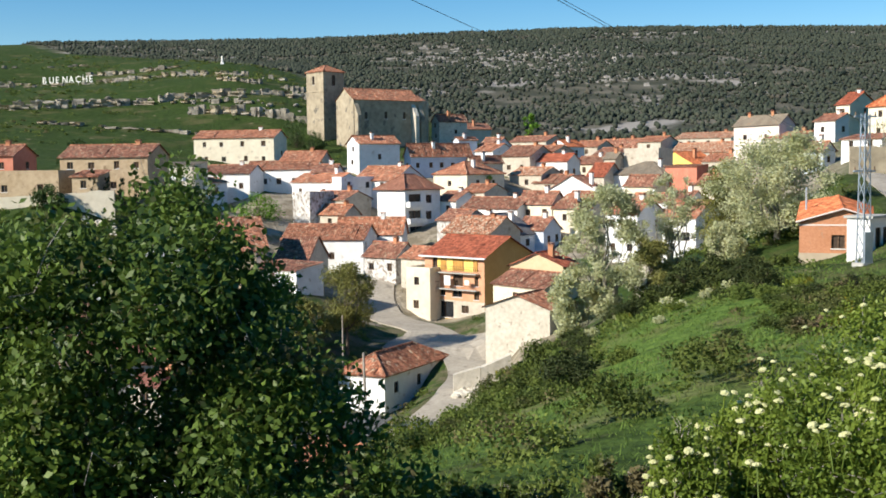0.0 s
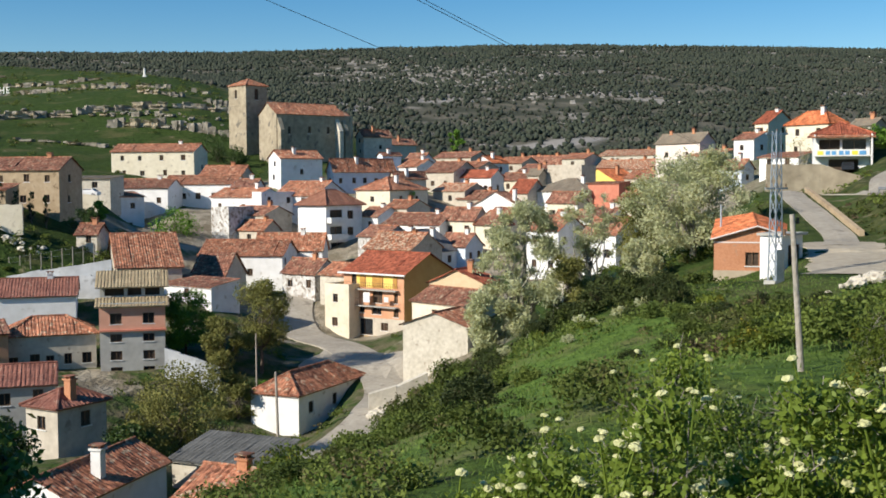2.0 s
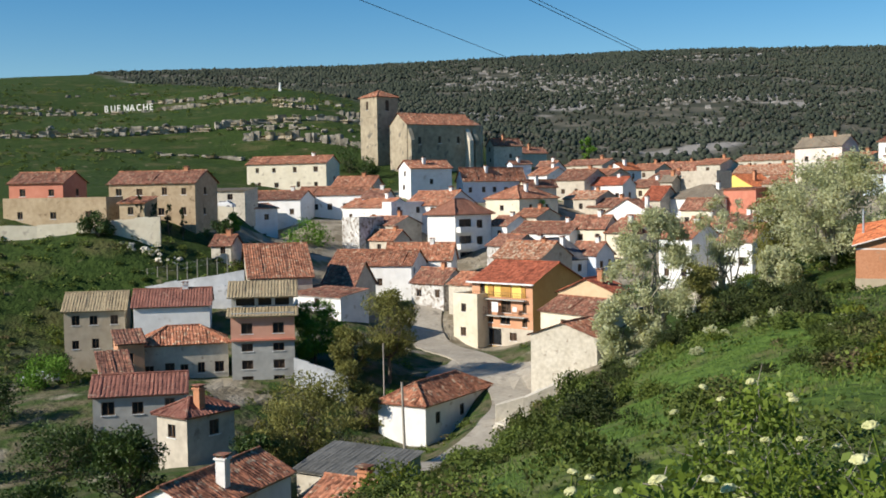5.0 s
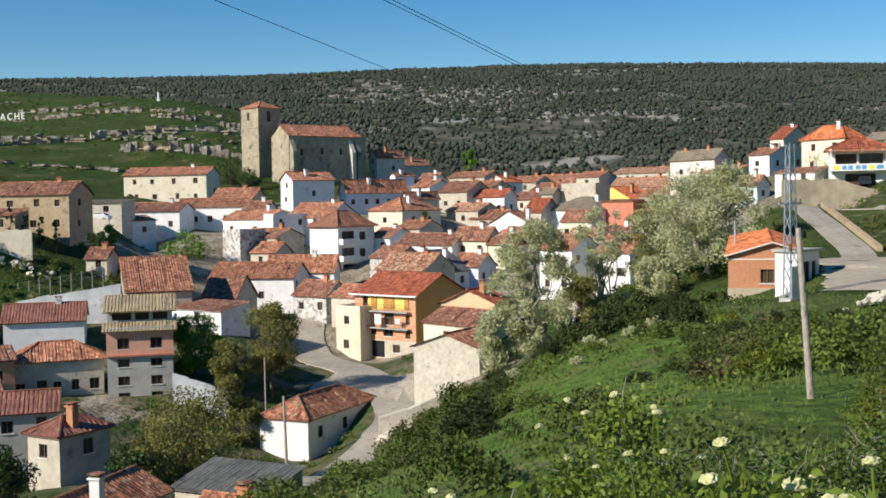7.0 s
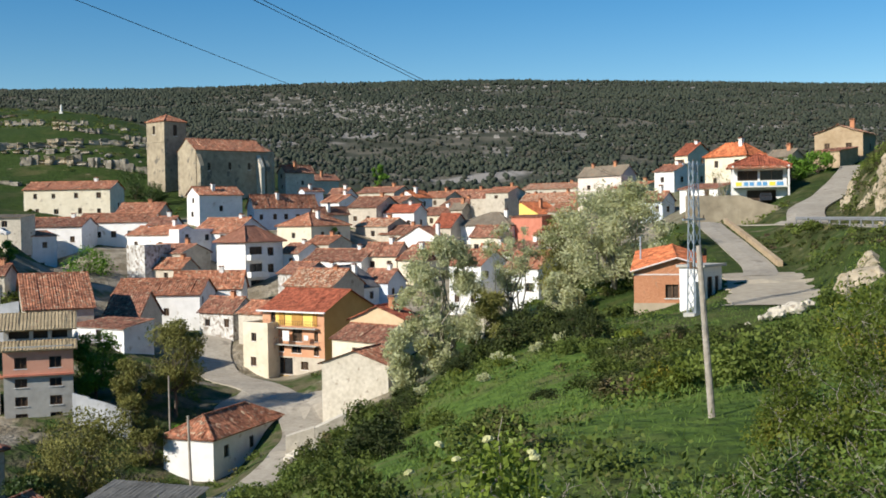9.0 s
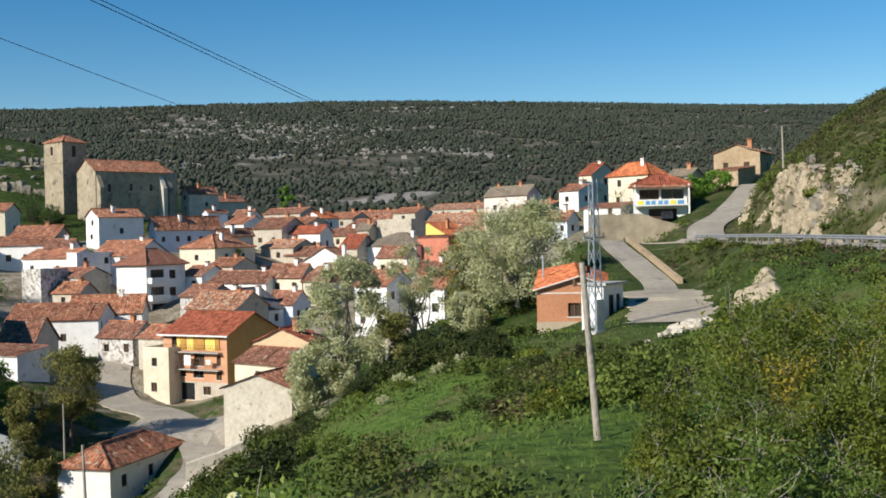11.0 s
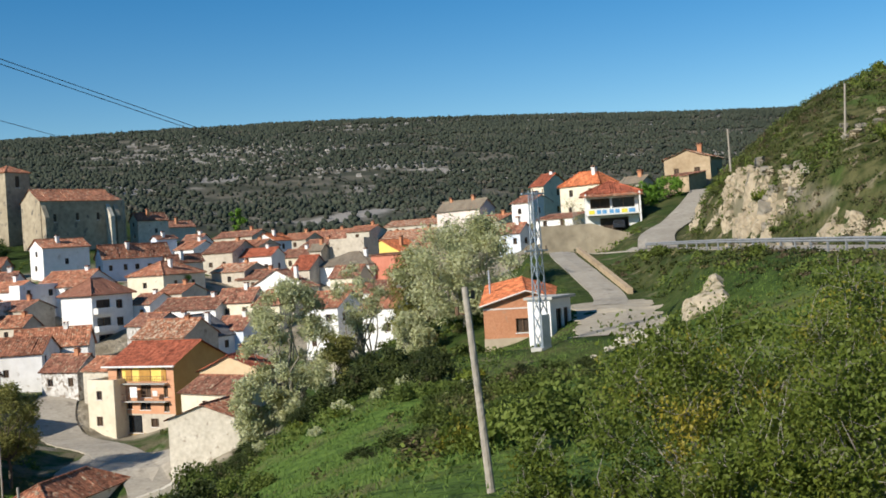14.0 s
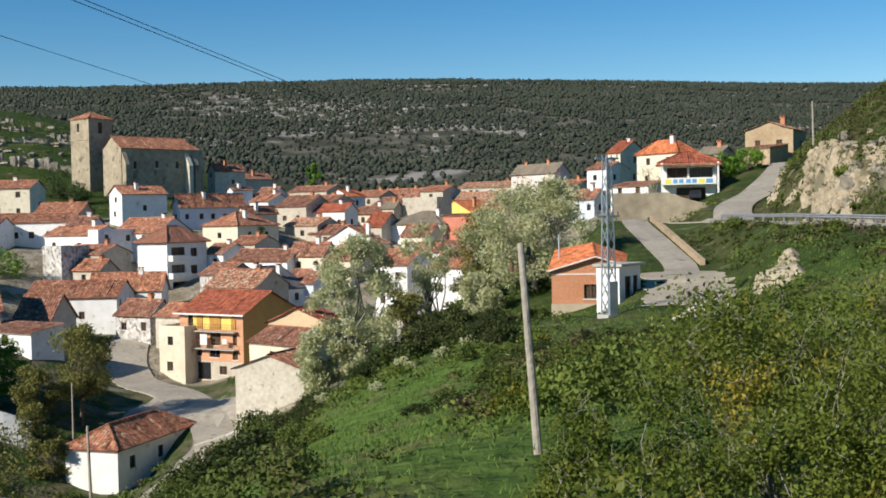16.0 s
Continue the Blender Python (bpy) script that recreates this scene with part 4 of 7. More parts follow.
house("low house with a red hipped roof and shaded porch", (-32.3, 130.6, 18.6), 9.6, 6.0, 5.3, -20, "hip", 1.8, "beige", "terracotta", (5, 1), (0, 0), 0)
house("small orange rendered annex with a sloping roof", (-40.3, 125.6, 20.8), 2.8, 5.0, 3.8, -26, "su", 1.0, "orange", "brown", (1, 1), (0, 0), 0)
house("lean-to barn under a steep brown roof", (-35.9, 109.5, 20.7), 2.7, 6.1, 2.8, -26, "su", 1.7, "stone", "brown", (0, 0), (0, 0), 0)
house("grey rendered house with a maroon roof", (-27.6, 99.0, 18.2), 7.6, 6.9, 5.5, -16, "gu", 1.2, "grey", "maroon", (3, 2), (0, 0), 0)
house("small beige house with a hipped maroon roof", (-24.6, 89.8, 20.4), 3.6, 4.9, 2.8, 33, "hip", 1.1, "beige", "maroon", (1, 1), (1, 1), 1)
house("white house with a broad sunlit terracotta roof", (-17.9, 70.0, 18.2), 5.2, 11.0, 3.2, 18, "gv", 1.3, "white", "terracotta", (1, 1), (0, 0), 1)
house("shed roofed with grey corrugated sheets", (-8.3, 81.4, 18.1), 7.5, 5.0, 2.4, 27, "su", 1.0, "stone", "corr", (0, 0), (0, 0), 0)
house("small house with a brick chimney and terracotta tiles", (-7.8, 65.4, 19.5), 3.8, 6.0, 3.0, 27, "gu", 1.2, "brickwall", "terracotta", (0, 0), (0, 0), 1)
house("earth-coloured stone house with cypress hedges", (-50.7, 180.9, 36.6), 15.2, 8.0, 6.4, 10, "gu", 1.9, "adobe", "brown", (4, 2), (0, 0), 1)
house("arched porch with a terracotta roof", (-56.2, 172.9, 36.9), 4.2, 4.0, 3.0, 10, "su", 0.9, "adobe", "terracotta", (1, 1), (0, 0), 0)
house("long earth-coloured terrace wing", (-62.5, 173.9, 35.8), 18.1, 5.0, 4.6, 10, "flat", 0, "adobe", "terracotta", (3, 1), (0, 0), 0)
house("red walled house under brown tiles", (-73.3, 183.6, 39.8), 10.0, 7.0, 3.6, 10, "gu", 1.7, "redwall", "brown", (2, 1), (0, 0), 0)
house("tiny stone hut on the grassy bank", (-42.4, 170.6, 31.2), 3.2, 4.0, 2.2, 10, "gu", 1.4, "stone", "brown", (1, 1), (0, 0), 0)
house("long dark open carport with a grey roof", (-51.1, 213.9, 39.0), 9.7, 6.0, 2.8, 10, "su", 0.5, "stone", "moss", (2, 1), (0, 0), 0)
house("old beige stone house with worn roof tiles above the lane", (87.6, 178.0, 48.4), 7.6, 8.0, 4.6, 40, "gv", 1.3, "adobe", "patch", (2, 1), (1, 1), 0)
house("low adobe shed with a tilted roof", (81.7, 173.6, 46.9), 4.7, 5.0, 3.0, 58, "su", 0.6, "adobe", "brown", (0, 0), (0, 0), 0)
house("small concrete hut on the hilltop", (108.0, 146.0, 59.3), 2.7, 5.0, 3.4, 58, "flat", 0, "adobe", "terracotta", (1, 1), (0, 0), 0)
house("small white house wedged between larger roofs", (-2.2, 211.8, 31.2), 4.8, 7.0, 3.4, 40, "gu", 1.6, "white", "brown", (1, 1), (0, 0), 0)
house("stone outbuilding wedged between roofs", (3.2, 217.9, 32.8), 5.9, 7.0, 3.2, 40, "gu", 1.4, "stone", "terracotta", (0, 0), (0, 0), 0)
house("patched roof house in the crowded middle of the village", (15.5, 241.6, 35.5), 8.4, 8.0, 3.6, 40, "gu", 1.5, "beige", "patch", (1, 1), (0, 0), 0)
house("cream house half hidden behind the poplars", (22.1, 207.9, 30.8), 6.2, 8.0, 3.4, 40, "gu", 1.8, "cream", "terracotta", (1, 1), (0, 0), 0)
house("white house half hidden behind the poplars", (38.1, 200.7, 30.4), 5.7, 8.0, 3.8, 40, "gu", 1.8, "white", "brown", (2, 1), (0, 0), 0)
house("peeling white house behind the orange building", (-0.9, 189.7, 28.3), 5.6, 7.0, 3.6, 40, "gu", 1.6, "peel", "brown", (1, 1), (0, 0), 0)
house("white house with terracotta tiles in the upper village", (5.8, 259.9, 41.3), 5.3, 8.0, 3.2, 40, "gu", 1.6, "white", "terracotta", (0, 0), (0, 0), 0)
house("beige house with a chimney in the upper village", (20.3, 269.3, 41.2), 7.4, 8.0, 3.2, 40, "gu", 1.4, "beige", "terracotta", (0, 0), (0, 0), 1)
house("beige house under brown tiles in the upper village", (35.5, 269.9, 40.1), 7.1, 9.0, 3.4, 40, "gu", 1.6, "beige", "brown", (0, 0), (0, 0), 0)
house("stone house at the top of the village", (50.3, 300.0, 43.9), 6.9, 9.0, 3.2, 40, "gu", 1.4, "stone", "terracotta", (0, 0), (0, 0), 0)
house("small white house beside the lane", (-26.2, 224.1, 36.5), 4.5, 7.0, 3.6, 10, "gu", 1.5, "white", "brown", (1, 1), (0, 0), 0)
house("beige house with terracotta tiles above the poplars", (56.5, 248.0, 38.2), 6.8, 9.0, 3.4, 40, "gu", 1.6, "beige", "terracotta", (0, 0), (0, 0), 1)

# ---- church ----
WALL["ochre"] = material("ochre_render", (0.44, 0.27, 0.09), (0.54, 0.35, 0.13), 1.0, 0.3)
tower = house("square stone church tower with belfry openings and pyramid roof", (-37.1, 297.2, 47.8), 7.2, 6.9, 18.2, 45, "hip", 1.9, "church", "terracotta", over=0.3,
              front_holes=[(2.6, 3.5, 15.0, 17.2)], side_holes=[(2.8, 4.0, 14.6, 17.4)], name="church_tower", category="church tower", group="")
band = Shape()
band.box(-7.3, 0.1, -0.1, 7.0, 13.0, 13.3)
part("string_course", band, WALL["church"], tower)
church = house("long stone church nave with buttresses and an orange tile roof", (-28.3, 286.7, 47.6), 9.0, 19.5, 10.6, 55, "gv", 2.9, "church", "terracotta", over=0.3,
               front_holes=[], side_holes=[(3.2, 4.0, 5.5, 7.4), (9.0, 9.8, 5.8, 7.6), (14.5, 15.3, 5.8, 7.6)], name="church", category="church", group="")
for y, reach in ((0.2, 1.8), (17.0, 2.2), (19.0, 1.6)):
    b = Shape()
    b.box(0, reach, y, y + 1.1, -3, 6.5)
    b.face(((0, y, 6.5), (reach, y, 6.5), (0, y, 9.6)))
    b.face(((0, y + 1.1, 6.5), (reach, y + 1.1, 6.5), (0, y + 1.1, 9.6)))
    b.face(((reach, y, 6.5), (reach, y + 1.1, 6.5), (0, y + 1.1, 9.6), (0, y, 9.6)))
    part("buttress", b, WALL["stone"] if y == 17.0 else WALL["church"], church)
apse = Shape()
ring = [(-0.4, 19.5), (-0.4, 21.8), (-2.6, 24), (-6.4, 24), (-8.6, 21.8), (-8.6, 19.5)]
for p, q in zip(ring, ring[1:]):
    apse.face(((*p, -3), (*q, -3), (*q, 10.6), (*p, 10.6)))
    apse.face(((*p, 10.6), (*q, 10.6), (-4.5, 19.5, 13.2)), 1)
part("apse", apse, [WALL["church"], TILE["terracotta"]], church)


# ---- orange house ----
FLOORS = [(2.0, 5.4, 0.0, 2.3), (6.9, 8.2, 0.8, 1.9), (1.1, 2.0, 3.1, 4.0), (2.9, 3.9, 3.1, 4.0), (5.2, 7.0, 3.0, 4.0), (9.2, 10.1, 2.8, 4.0),
          (1.0, 1.8, 4.9, 6.0), (5.4, 7.2, 4.6, 6.3), (9.3, 10.0, 4.7, 6.1), (1.5, 2.4, 6.9, 8.5)]
orange = house("orange and yellow apartment house with balconies over a garage", (2.3, 157.5, 19.3), 11.1, 10.6, 8.9, 40, "gu", 2.5, "ochre", "redtile", front_holes=FLOORS, over=0.5)
for lo, hi, mat in ((0.0, 2.5, WALL["beige"]), (2.5, 6.4, WALL["orange"]), (6.4, 8.88, WALL["orange"])):
    c = Shape()
    c.wall((-11.1, -0.04, 0), (1, 0, 0), 11.1, lo, hi, (0, 1, 0), [h for h in FLOORS if lo <= h[2] and h[3] <= hi], 0.05)
    part("facade_panel", c, mat, orange)
SHUTTER = material("golden_brown_shutters", (0.42, 0.22, 0.05), (0.55, 0.31, 0.08), 2.0, 0.5, rough=0.6)
for a, b in ((3.2, 4.1), (5.5, 7.3), (9.3, 9.9)):
    slats = Shape()
    for i in range(14):
        slats.box(-11.1 + a, -11.1 + b, -0.13 - 0.02 * (i % 2), -0.045, 6.75 + i * 0.135, 6.75 + (i + 1) * 0.135)
    part("shutter", slats, SHUTTER, orange, "golden brown closed roller shutter")
for a, b in ((4.25, 5.4), (7.45, 9.15), (2.5, 3.1)):
    c = Shape()
    c.box(-11.1 + a, -11.1 + b, -0.1, -0.05, 6.7, 8.8)
    part("yellow_panel", c, WALL["yellow"], orange, "bright yellow painted facade panel")
for z, a, b in ((6.5, 0.1, 10.2), (4.2, 0.1, 10.2)):
    c = Shape()
    c.box(-11.1 + a, -11.1 + b, -0.85, -0.1, z - 0.14, z)
    slab = part("balcony", c, WALL["grey"], orange)
    r = Shape()
    for i in range(27):
        x = -11.0 + a + (b - a - 0.2) * i / 26
        r.box(x, x + 0.025, -0.83, -0.805, z, z + 0.9)
    r.box(-11.1 + a, -11.1 + b, -0.84, -0.79, z + 0.9, z + 0.94)
    part("railing", r, FRAME, slab)
for x0, x1, z0, z1, mat in ((4.4, 5.6, 4.7, 6.1, PLASTER), (2.3, 2.9, 4.6, 5.5, WALL["redwall"]), (8.2, 9.0, 4.9, 5.6, PLASTER)):
    c = Shape()
    row = [(-11.1 + x0 + (x1 - x0) * i / 6, -0.9 - 0.05 * (i % 2)) for i in range(7)]
    for (u, e), (v, f) in zip(row, row[1:]):
        c.face(((u, e, z0), (v, f, z0), (v, f, z1), (u, e, z1)))
    part("hanging_cloth", c, mat, orange)
eaves = Shape()
eaves.box(-11.7, 0.6, -0.75, -0.45, 8.55, 8.75)
part("gutter", eaves, PLASTER, orange)

# ---- tall salmon and grey house ----
TALL = [(x, x + 1.25, z, z + t) for z, t in ((0.2, 2.0), (3.0, 1.0), (5.0, 0.9), (7.0, 1.2)) for x in (1.1, 4.6)]
tall = house("tall house with a salmon top floor over grey render", (-24.6, 130.4, 18.0), 7.0, 9.0, 8.9, -12, "flat", 0, "grey", "olive", front_holes=TALL)
c = Shape()
c.wall((-7.05, -0.05, 0), (1, 0, 0), 7.1, 6.4, 8.9, (0, 1, 0), [(a + 0.05, b + 0.05, z, t) for a, b, z, t in TALL if z > 6.4], 0.06)
c.wall((0.05, -0.05, 0), (0, 1, 0), 9.05, 6.4, 8.9, (-1, 0, 0))
part("salmon_facade", c, WALL["pink"], tall, "salmon rendered top floor")
c = Shape()
c.box(-7.1, 0.1, -0.35, 0.0, 6.2, 6.4)
part("ledge", c, WALL["redwall"], tall)
roofs = Shape()
roof_slope(roofs, (-7.5, -0.6, 9.0), (1, 0, 0), (0, 0.94, 0.34), 8.0, lambda x: 2.4, (0, -0.34, 0.94))
roof_slope(roofs, (-7.5, 1.2, 11.0), (1, 0, 0), (0, 0.94, 0.34), 8.0, lambda x: 4.6, (0, -0.34, 0.94))
roof_slope(roofs, (0.5, 9.6, 11.0), (-1, 0, 0), (0, -0.94, 0.34), 8.0, lambda x: 4.5, (0, 0.34, 0.94))
part("roof", roofs, TILE["olive"], tall)
attic = Shape()
attic.wall((-7.0, 1.75, 0), (1, 0, 0), 7.0, 9.3, 11.2, (0, 1, 0), [(0.5, 2.6, 10.0, 10.9), (3.0, 4.5, 10.0, 10.9), (4.9, 6.5, 10.0, 10.9)], 0.5)
attic.wall((0, 1.75, 0), (0, 1, 0), 7.2, 8.9, 11.2, (-1, 0, 0))
attic.wall((-7.0, 9.0, 0), (0, -1, 0), 7.2, 8.9, 11.2, (1, 0, 0))
for x in (-7.0, 0.0):
    attic.face(((x, 1.75, 11.2), (x, 9.0, 11.2), (x, 5.4, 12.6)))
part("attic", attic, WALL["grey"], tall)
c = Shape()
c.box(-6.9, -0.1, 2.3, 2.4, 9.4, 11.2)
part("attic_boards", c, SHUT, tall)

# ---- apartment house ----
FLATS = [(1.2, 4.6, 0.2, 2.3), (5.6, 6.6, 0.4, 2.3), (1.0, 4.2, 3.4, 5.2), (5.6, 7.2, 3.5, 5.0), (1.0, 4.2, 6.4, 8.2), (5.6, 7.2, 6.5, 8.0)]
flats = house("tall white apartment house with balconies and a hipped brown roof", (-11.3, 206.5, 27.7), 7.0, 9.6, 9.0, 40, "hip", 2.8, "white", "brown2", front_holes=[], side_holes=FLATS, over=0.6)
for z in (3.0, 6.0):
    c = Shape()
    c.box(0.02, 1.1, 0.2, 4.6, z - 0.18, z)
    c.box(1.0, 1.1, 0.2, 4.6, z, z + 0.85)
    c.box(0.02, 1.0, 0.2, 0.3, z, z + 0.85)
    c.box(0.02, 1.0, 4.5, 4.6, z, z + 0.85)
    part("balcony", c, PLASTER, flats)

# ---- villa ----
villa = house("white villa with an orange hipped roof, loggia and carport", (68.0, 161.1, 41.2), 7.4, 9.0, 5.9, 18, "hip", 1.9, "white", "redtile",
              front_holes=[(0.6, 3.4, 3.6, 5.2), (3.7, 6.9, 3.6, 5.2), (1.9, 5.9, 0.0, 2.4)], over=0.7)
c = Shape()
c.box(-7.6, 0.2, -1.5, -0.05, 2.75, 2.95)
for x in (-7.6, 0.02):
    c.box(x, x + 0.25, -1.5, -1.25, -2.0, 5.9)
part("balcony", c, PLASTER, villa)
pent = Shape()
roof_slope(pent, (-8.2, -1.7, 5.55), (1, 0, 0), (0, 0.96, 0.28), 8.8, lambda x: 1.9, (0, -0.28, 0.96))
part("porch_roof", pent, TILE["terracotta"], villa)
ban = Shape()
ban.box(-7.3, -0.3, -1.6, -1.54, 2.8, 3.75)
banner = part("banner", ban, PLASTER, villa, "white cloth banner with coloured lettering bars")
BLUE = material("blue_print", (0.1, 0.3, 0.55), (0.15, 0.38, 0.65), 2, 0.5, bump=0)
YEL = material("yellow_print", (0.75, 0.65, 0.05), (0.8, 0.72, 0.1), 2, 0.5, bump=0)
for i, (a, b, mat) in enumerate(((-7.1, -6.3, YEL), (-6.0, -5.4, BLUE), (-5.2, -4.6, BLUE), (-4.2, -3.6, BLUE), (-3.4, -2.8, BLUE), (-2.5, -1.7, YEL), (-1.5, -0.6, BLUE))):
    k = Shape()
    k.box(a, b, -1.63, -1.605, 3.0, 3.55)
    part("lettering_bar", k, mat, banner)

# ---- brick shed, hut and mast below the lane ----
shed = house("orange brick shed with a bright orange gable roof", (33.7, 96.5, 31.5), 5.6, 7.0, 3.9, 19, "open", 0, "brickwall", "orangetile",
             front_holes=[(2.6, 3.7, 1.75, 2.9)], name="shed", category="shed", group="")


def sloped_sheet(corners, across=60, up=5, amp=0.06):
    """A tiled roof sheet between four corners: eave start, eave end, top end, top start."""
    s = Shape()
    a, b, c, d = (Vector(q) for q in corners)
    for j in range(up + 1):
        for i in range(across + 1):
            q = a.lerp(b, i / across).lerp(d.lerp(c, i / across), j / up)
            s.v.append((q.x, q.y, q.z + amp * abs(math.sin(math.pi * i / 3)) + 0.015 * (j % 2)))
    for j in range(up):
        for i in range(across):
            k = j * (across + 1) + i
            s.f.append((k, k + 1, k + across + 2, k + across + 1))
            s.m.append(0)
    return s


def verge(a, b, r=0.07):
    s = Shape()
    s.tube(a, b, r, r, 6)
    return s


FRONT_TOP, BACK_TOP = (-2.0, -0.35, 5.1), (-2.6, 6.2, 6.1)
part("roof_slope", sloped_sheet(((-5.9, 7.3, 5.5), (-5.9, -0.35, 3.95), FRONT_TOP, BACK_TOP)), TILE["orangetile"], shed)
part("roof_slope", sloped_sheet(((0.35, -0.35, 4.35), (0.35, 7.3, 5.05), BACK_TOP, FRONT_TOP)), TILE["orangetile"], shed)
part("ridge_cap", verge(FRONT_TOP, BACK_TOP, 0.1), TILE["orangetile"], shed)
for q in ((-5.9, -0.37, 3.98), (0.35, -0.37, 4.38)):
    part("verge_tiles", verge(q, (FRONT_TOP[0], -0.37, 5.13)), WALL["pinkwhite"], shed)
gable = Shape()
gable.face(((-5.6, 0, 3.9), (0, 0, 3.9), (0, 0, 4.42), (-2.0, 0, 5.08)))
gable.face(((-5.6, 0, 3.9), (-5.6, 7, 3.9), (-5.6, 7, 5.45)))
gable.face(((0, 0, 3.9), (0, 7, 3.9), (0, 7, 5.0), (0, 0, 4.42)))
gable.face(((-5.6, 7, 3.9), (0, 7, 3.9), (0, 7, 5.0), (-2.6, 7, 6.0), (-5.6, 7, 5.45)))
part("gable", gable, WALL["brickwall"], shed)
band = Shape()
band.box(-5.63, 0.03, -0.03, -0.005, 3.68, 3.8)
part("brick_course", band, WALL["pinkwhite"], shed)
plinth = Shape()
plinth.box(-5.64, 0.04, -0.05, -0.006, -3.0, 1.35)
part("plinth", plinth, WALL["tan2"], shed)
c = Shape()
c.tube((-5.2, 3.2, 4.2), (-5.2, 3.2, 6.9), 0.08, 0.08, 8)
part("flue", c, STEEL, shed)
hut = house("small white hut with a flat concrete roof", (31.2, 89.1, 33.4), 1.9, 3.4, 2.3, 45, "flat", 0, "white", "brown", side_holes=[(0.9, 1.9, 0.0, 2.0), (2.2, 3.0, 0.3, 2.0)],
            name="hut", category="hut", group="")
c = Shape()
c.box(-2.1, 0.3, -0.2, 3.7, 2.75, 2.95)
part("roof_slab", c, WALL["grey"], hut)


def pylon(at, tall, label, foot=0.55, head=0.22, colour=STEEL, box=True):
    p = thing("lattice_mast", at, 25, label, "mast")
    n = 9
    for sx, sy in ((-1, -1), (1, -1), (1, 1), (-1, 1)):
        s = Shape()
        s.tube((sx * foot, sy * foot, -0.5), (sx * head, sy * head, tall), 0.055, 0.04, 4)
        part("leg", s, colour, p)
    corner = ((-1, -1), (1, -1), (1, 1), (-1, 1))
    for i in range(n):
        z0, z1 = tall * i / n, tall * (i + 1) / n
        r0, r1 = foot + (head - foot) * i / n, foot + (head - foot) * (i + 1) / n
        s = Shape()
        for k in range(4):
            a, b = corner[k], corner[(k + 1) % 4]
            s.tube((a[0] * r0, a[1] * r0, z0), (b[0] * r1, b[1] * r1, z1), 0.028, 0.028, 4)
            s.tube((b[0] * r0, b[1] * r0, z0), (a[0] * r1, a[1] * r1, z1), 0.028, 0.028, 4)
        part("bracing", s, colour, p)
    if box:
        for z in (tall * 0.98, tall * 0.62):
            s = Shape()
            s.box(-1.0, 1.0, -0.06, 0.06, z - 0.06, z + 0.06)
            arm = part("crossarm", s, colour, p)
            for x in (-0.9, 0.0, 0.9):
                k = Shape()
                k.tube((x, 0, z + 0.06), (x, 0, z + 0.32), 0.06, 0.04, 6)
                part("insulator", k, FRAME, arm)
        s = Shape()
        s.box(-0.36, 0.36, -0.5, -0.4, 0.1, 2.3)
        part("metal_guard", s, STEEL, p)
        s = Shape()
        s.box(-0.55, 0.55, -0.55, 0.55, -0.6, 0.12)
        part("footing", s, WALL["grey"], p)
    return p


pylon((28.0, 81.2, gz(28, 81.2) + 0.05), 10.6, "galvanised steel lattice mast carrying the power cables", 0.36, 0.2)
pylon((107, 149.5, 60.6), 12.0, "tall thin lattice mast on the hilltop", 0.3, 0.2, box=False)


def pole(at, tip, r, label, arm=True):
    p = thing("utility_pole", at, 0, label, "pole")
    d = Vector(tip) - Vector(at)
    s = Shape()
    s.tube(d * -0.1, d, r * 1.15, r * 0.85, 10)
    part("shaft", s, POLEWOOD, p, smooth=False)
    if arm:
        for k, x in ((0.2, 0.14), (0.45, -0.14)):
            s = Shape()
            s.tube(d + Vector((0, 0, -k)), d + Vector((x, 0.05, -k + 0.04)), 0.015, 0.015, 5)
            s.tube(d + Vector((x, 0.05, -k)), d + Vector((x, 0.05, -k + 0.14)), 0.035, 0.03, 6)
            part("insulator", s, FRAME, p)
    return p


pole((10.06, 25.86, 36.4), (9.86, 25.91, 39.53), 0.064, "weathered grey wooden pole leaning on the slope")
pole((56.4, 109.0, 46.5), (56.3, 108.9, 50.2), 0.09, "grey wooden pole above the rock cutting")
pole((61.7, 97.6, 48.3), (61.9, 97.5, 52.6), 0.09, "grey wooden pole on the scrubby hill")
pole((-10.3, 113.0, 15.2), (-10.5, 113.3, 22.1), 0.13, "grey concrete pole beside the low white house")
pole((-14.2, 128.0, 17.0), (-14.2, 128.0, 24.0), 0.09, "slim street pole by the square", False)


def cable(a, b, sag, label, r=0.0055):
    a, b = Vector(a), Vector(b)
    pts = [a.lerp(b, i / 40) - Vector((0, 0, 4 * sag * (i / 40) * (1 - i / 40))) for i in range(41)]
    cu = bpy.data.curves.new("cable", "CURVE")
    cu.dimensions, cu.bevel_depth, cu.bevel_resolution = "3D", r, 1
    sp = cu.splines.new("POLY")
    sp.points.add(40)
    for q, p in zip(sp.points, pts):
        q.co = (*p, 1)
    cu.materials.append(SHUT)
    tagged(new("cable", cu), label, "cable")


cable((28.05, 81.5, 40.22), (-23.0, -38.0, 45.93), 0.0, "thin dark overhead power cable")
cable((27.95, 81.5, 40.14), (-22.85, -38.0, 45.86), 0.0, "thin dark overhead power cable")
cable((27.6, 112.0, 41.6), (-19.2, -38.0, 44.4), 0.0, "thin dark overhead power cable")


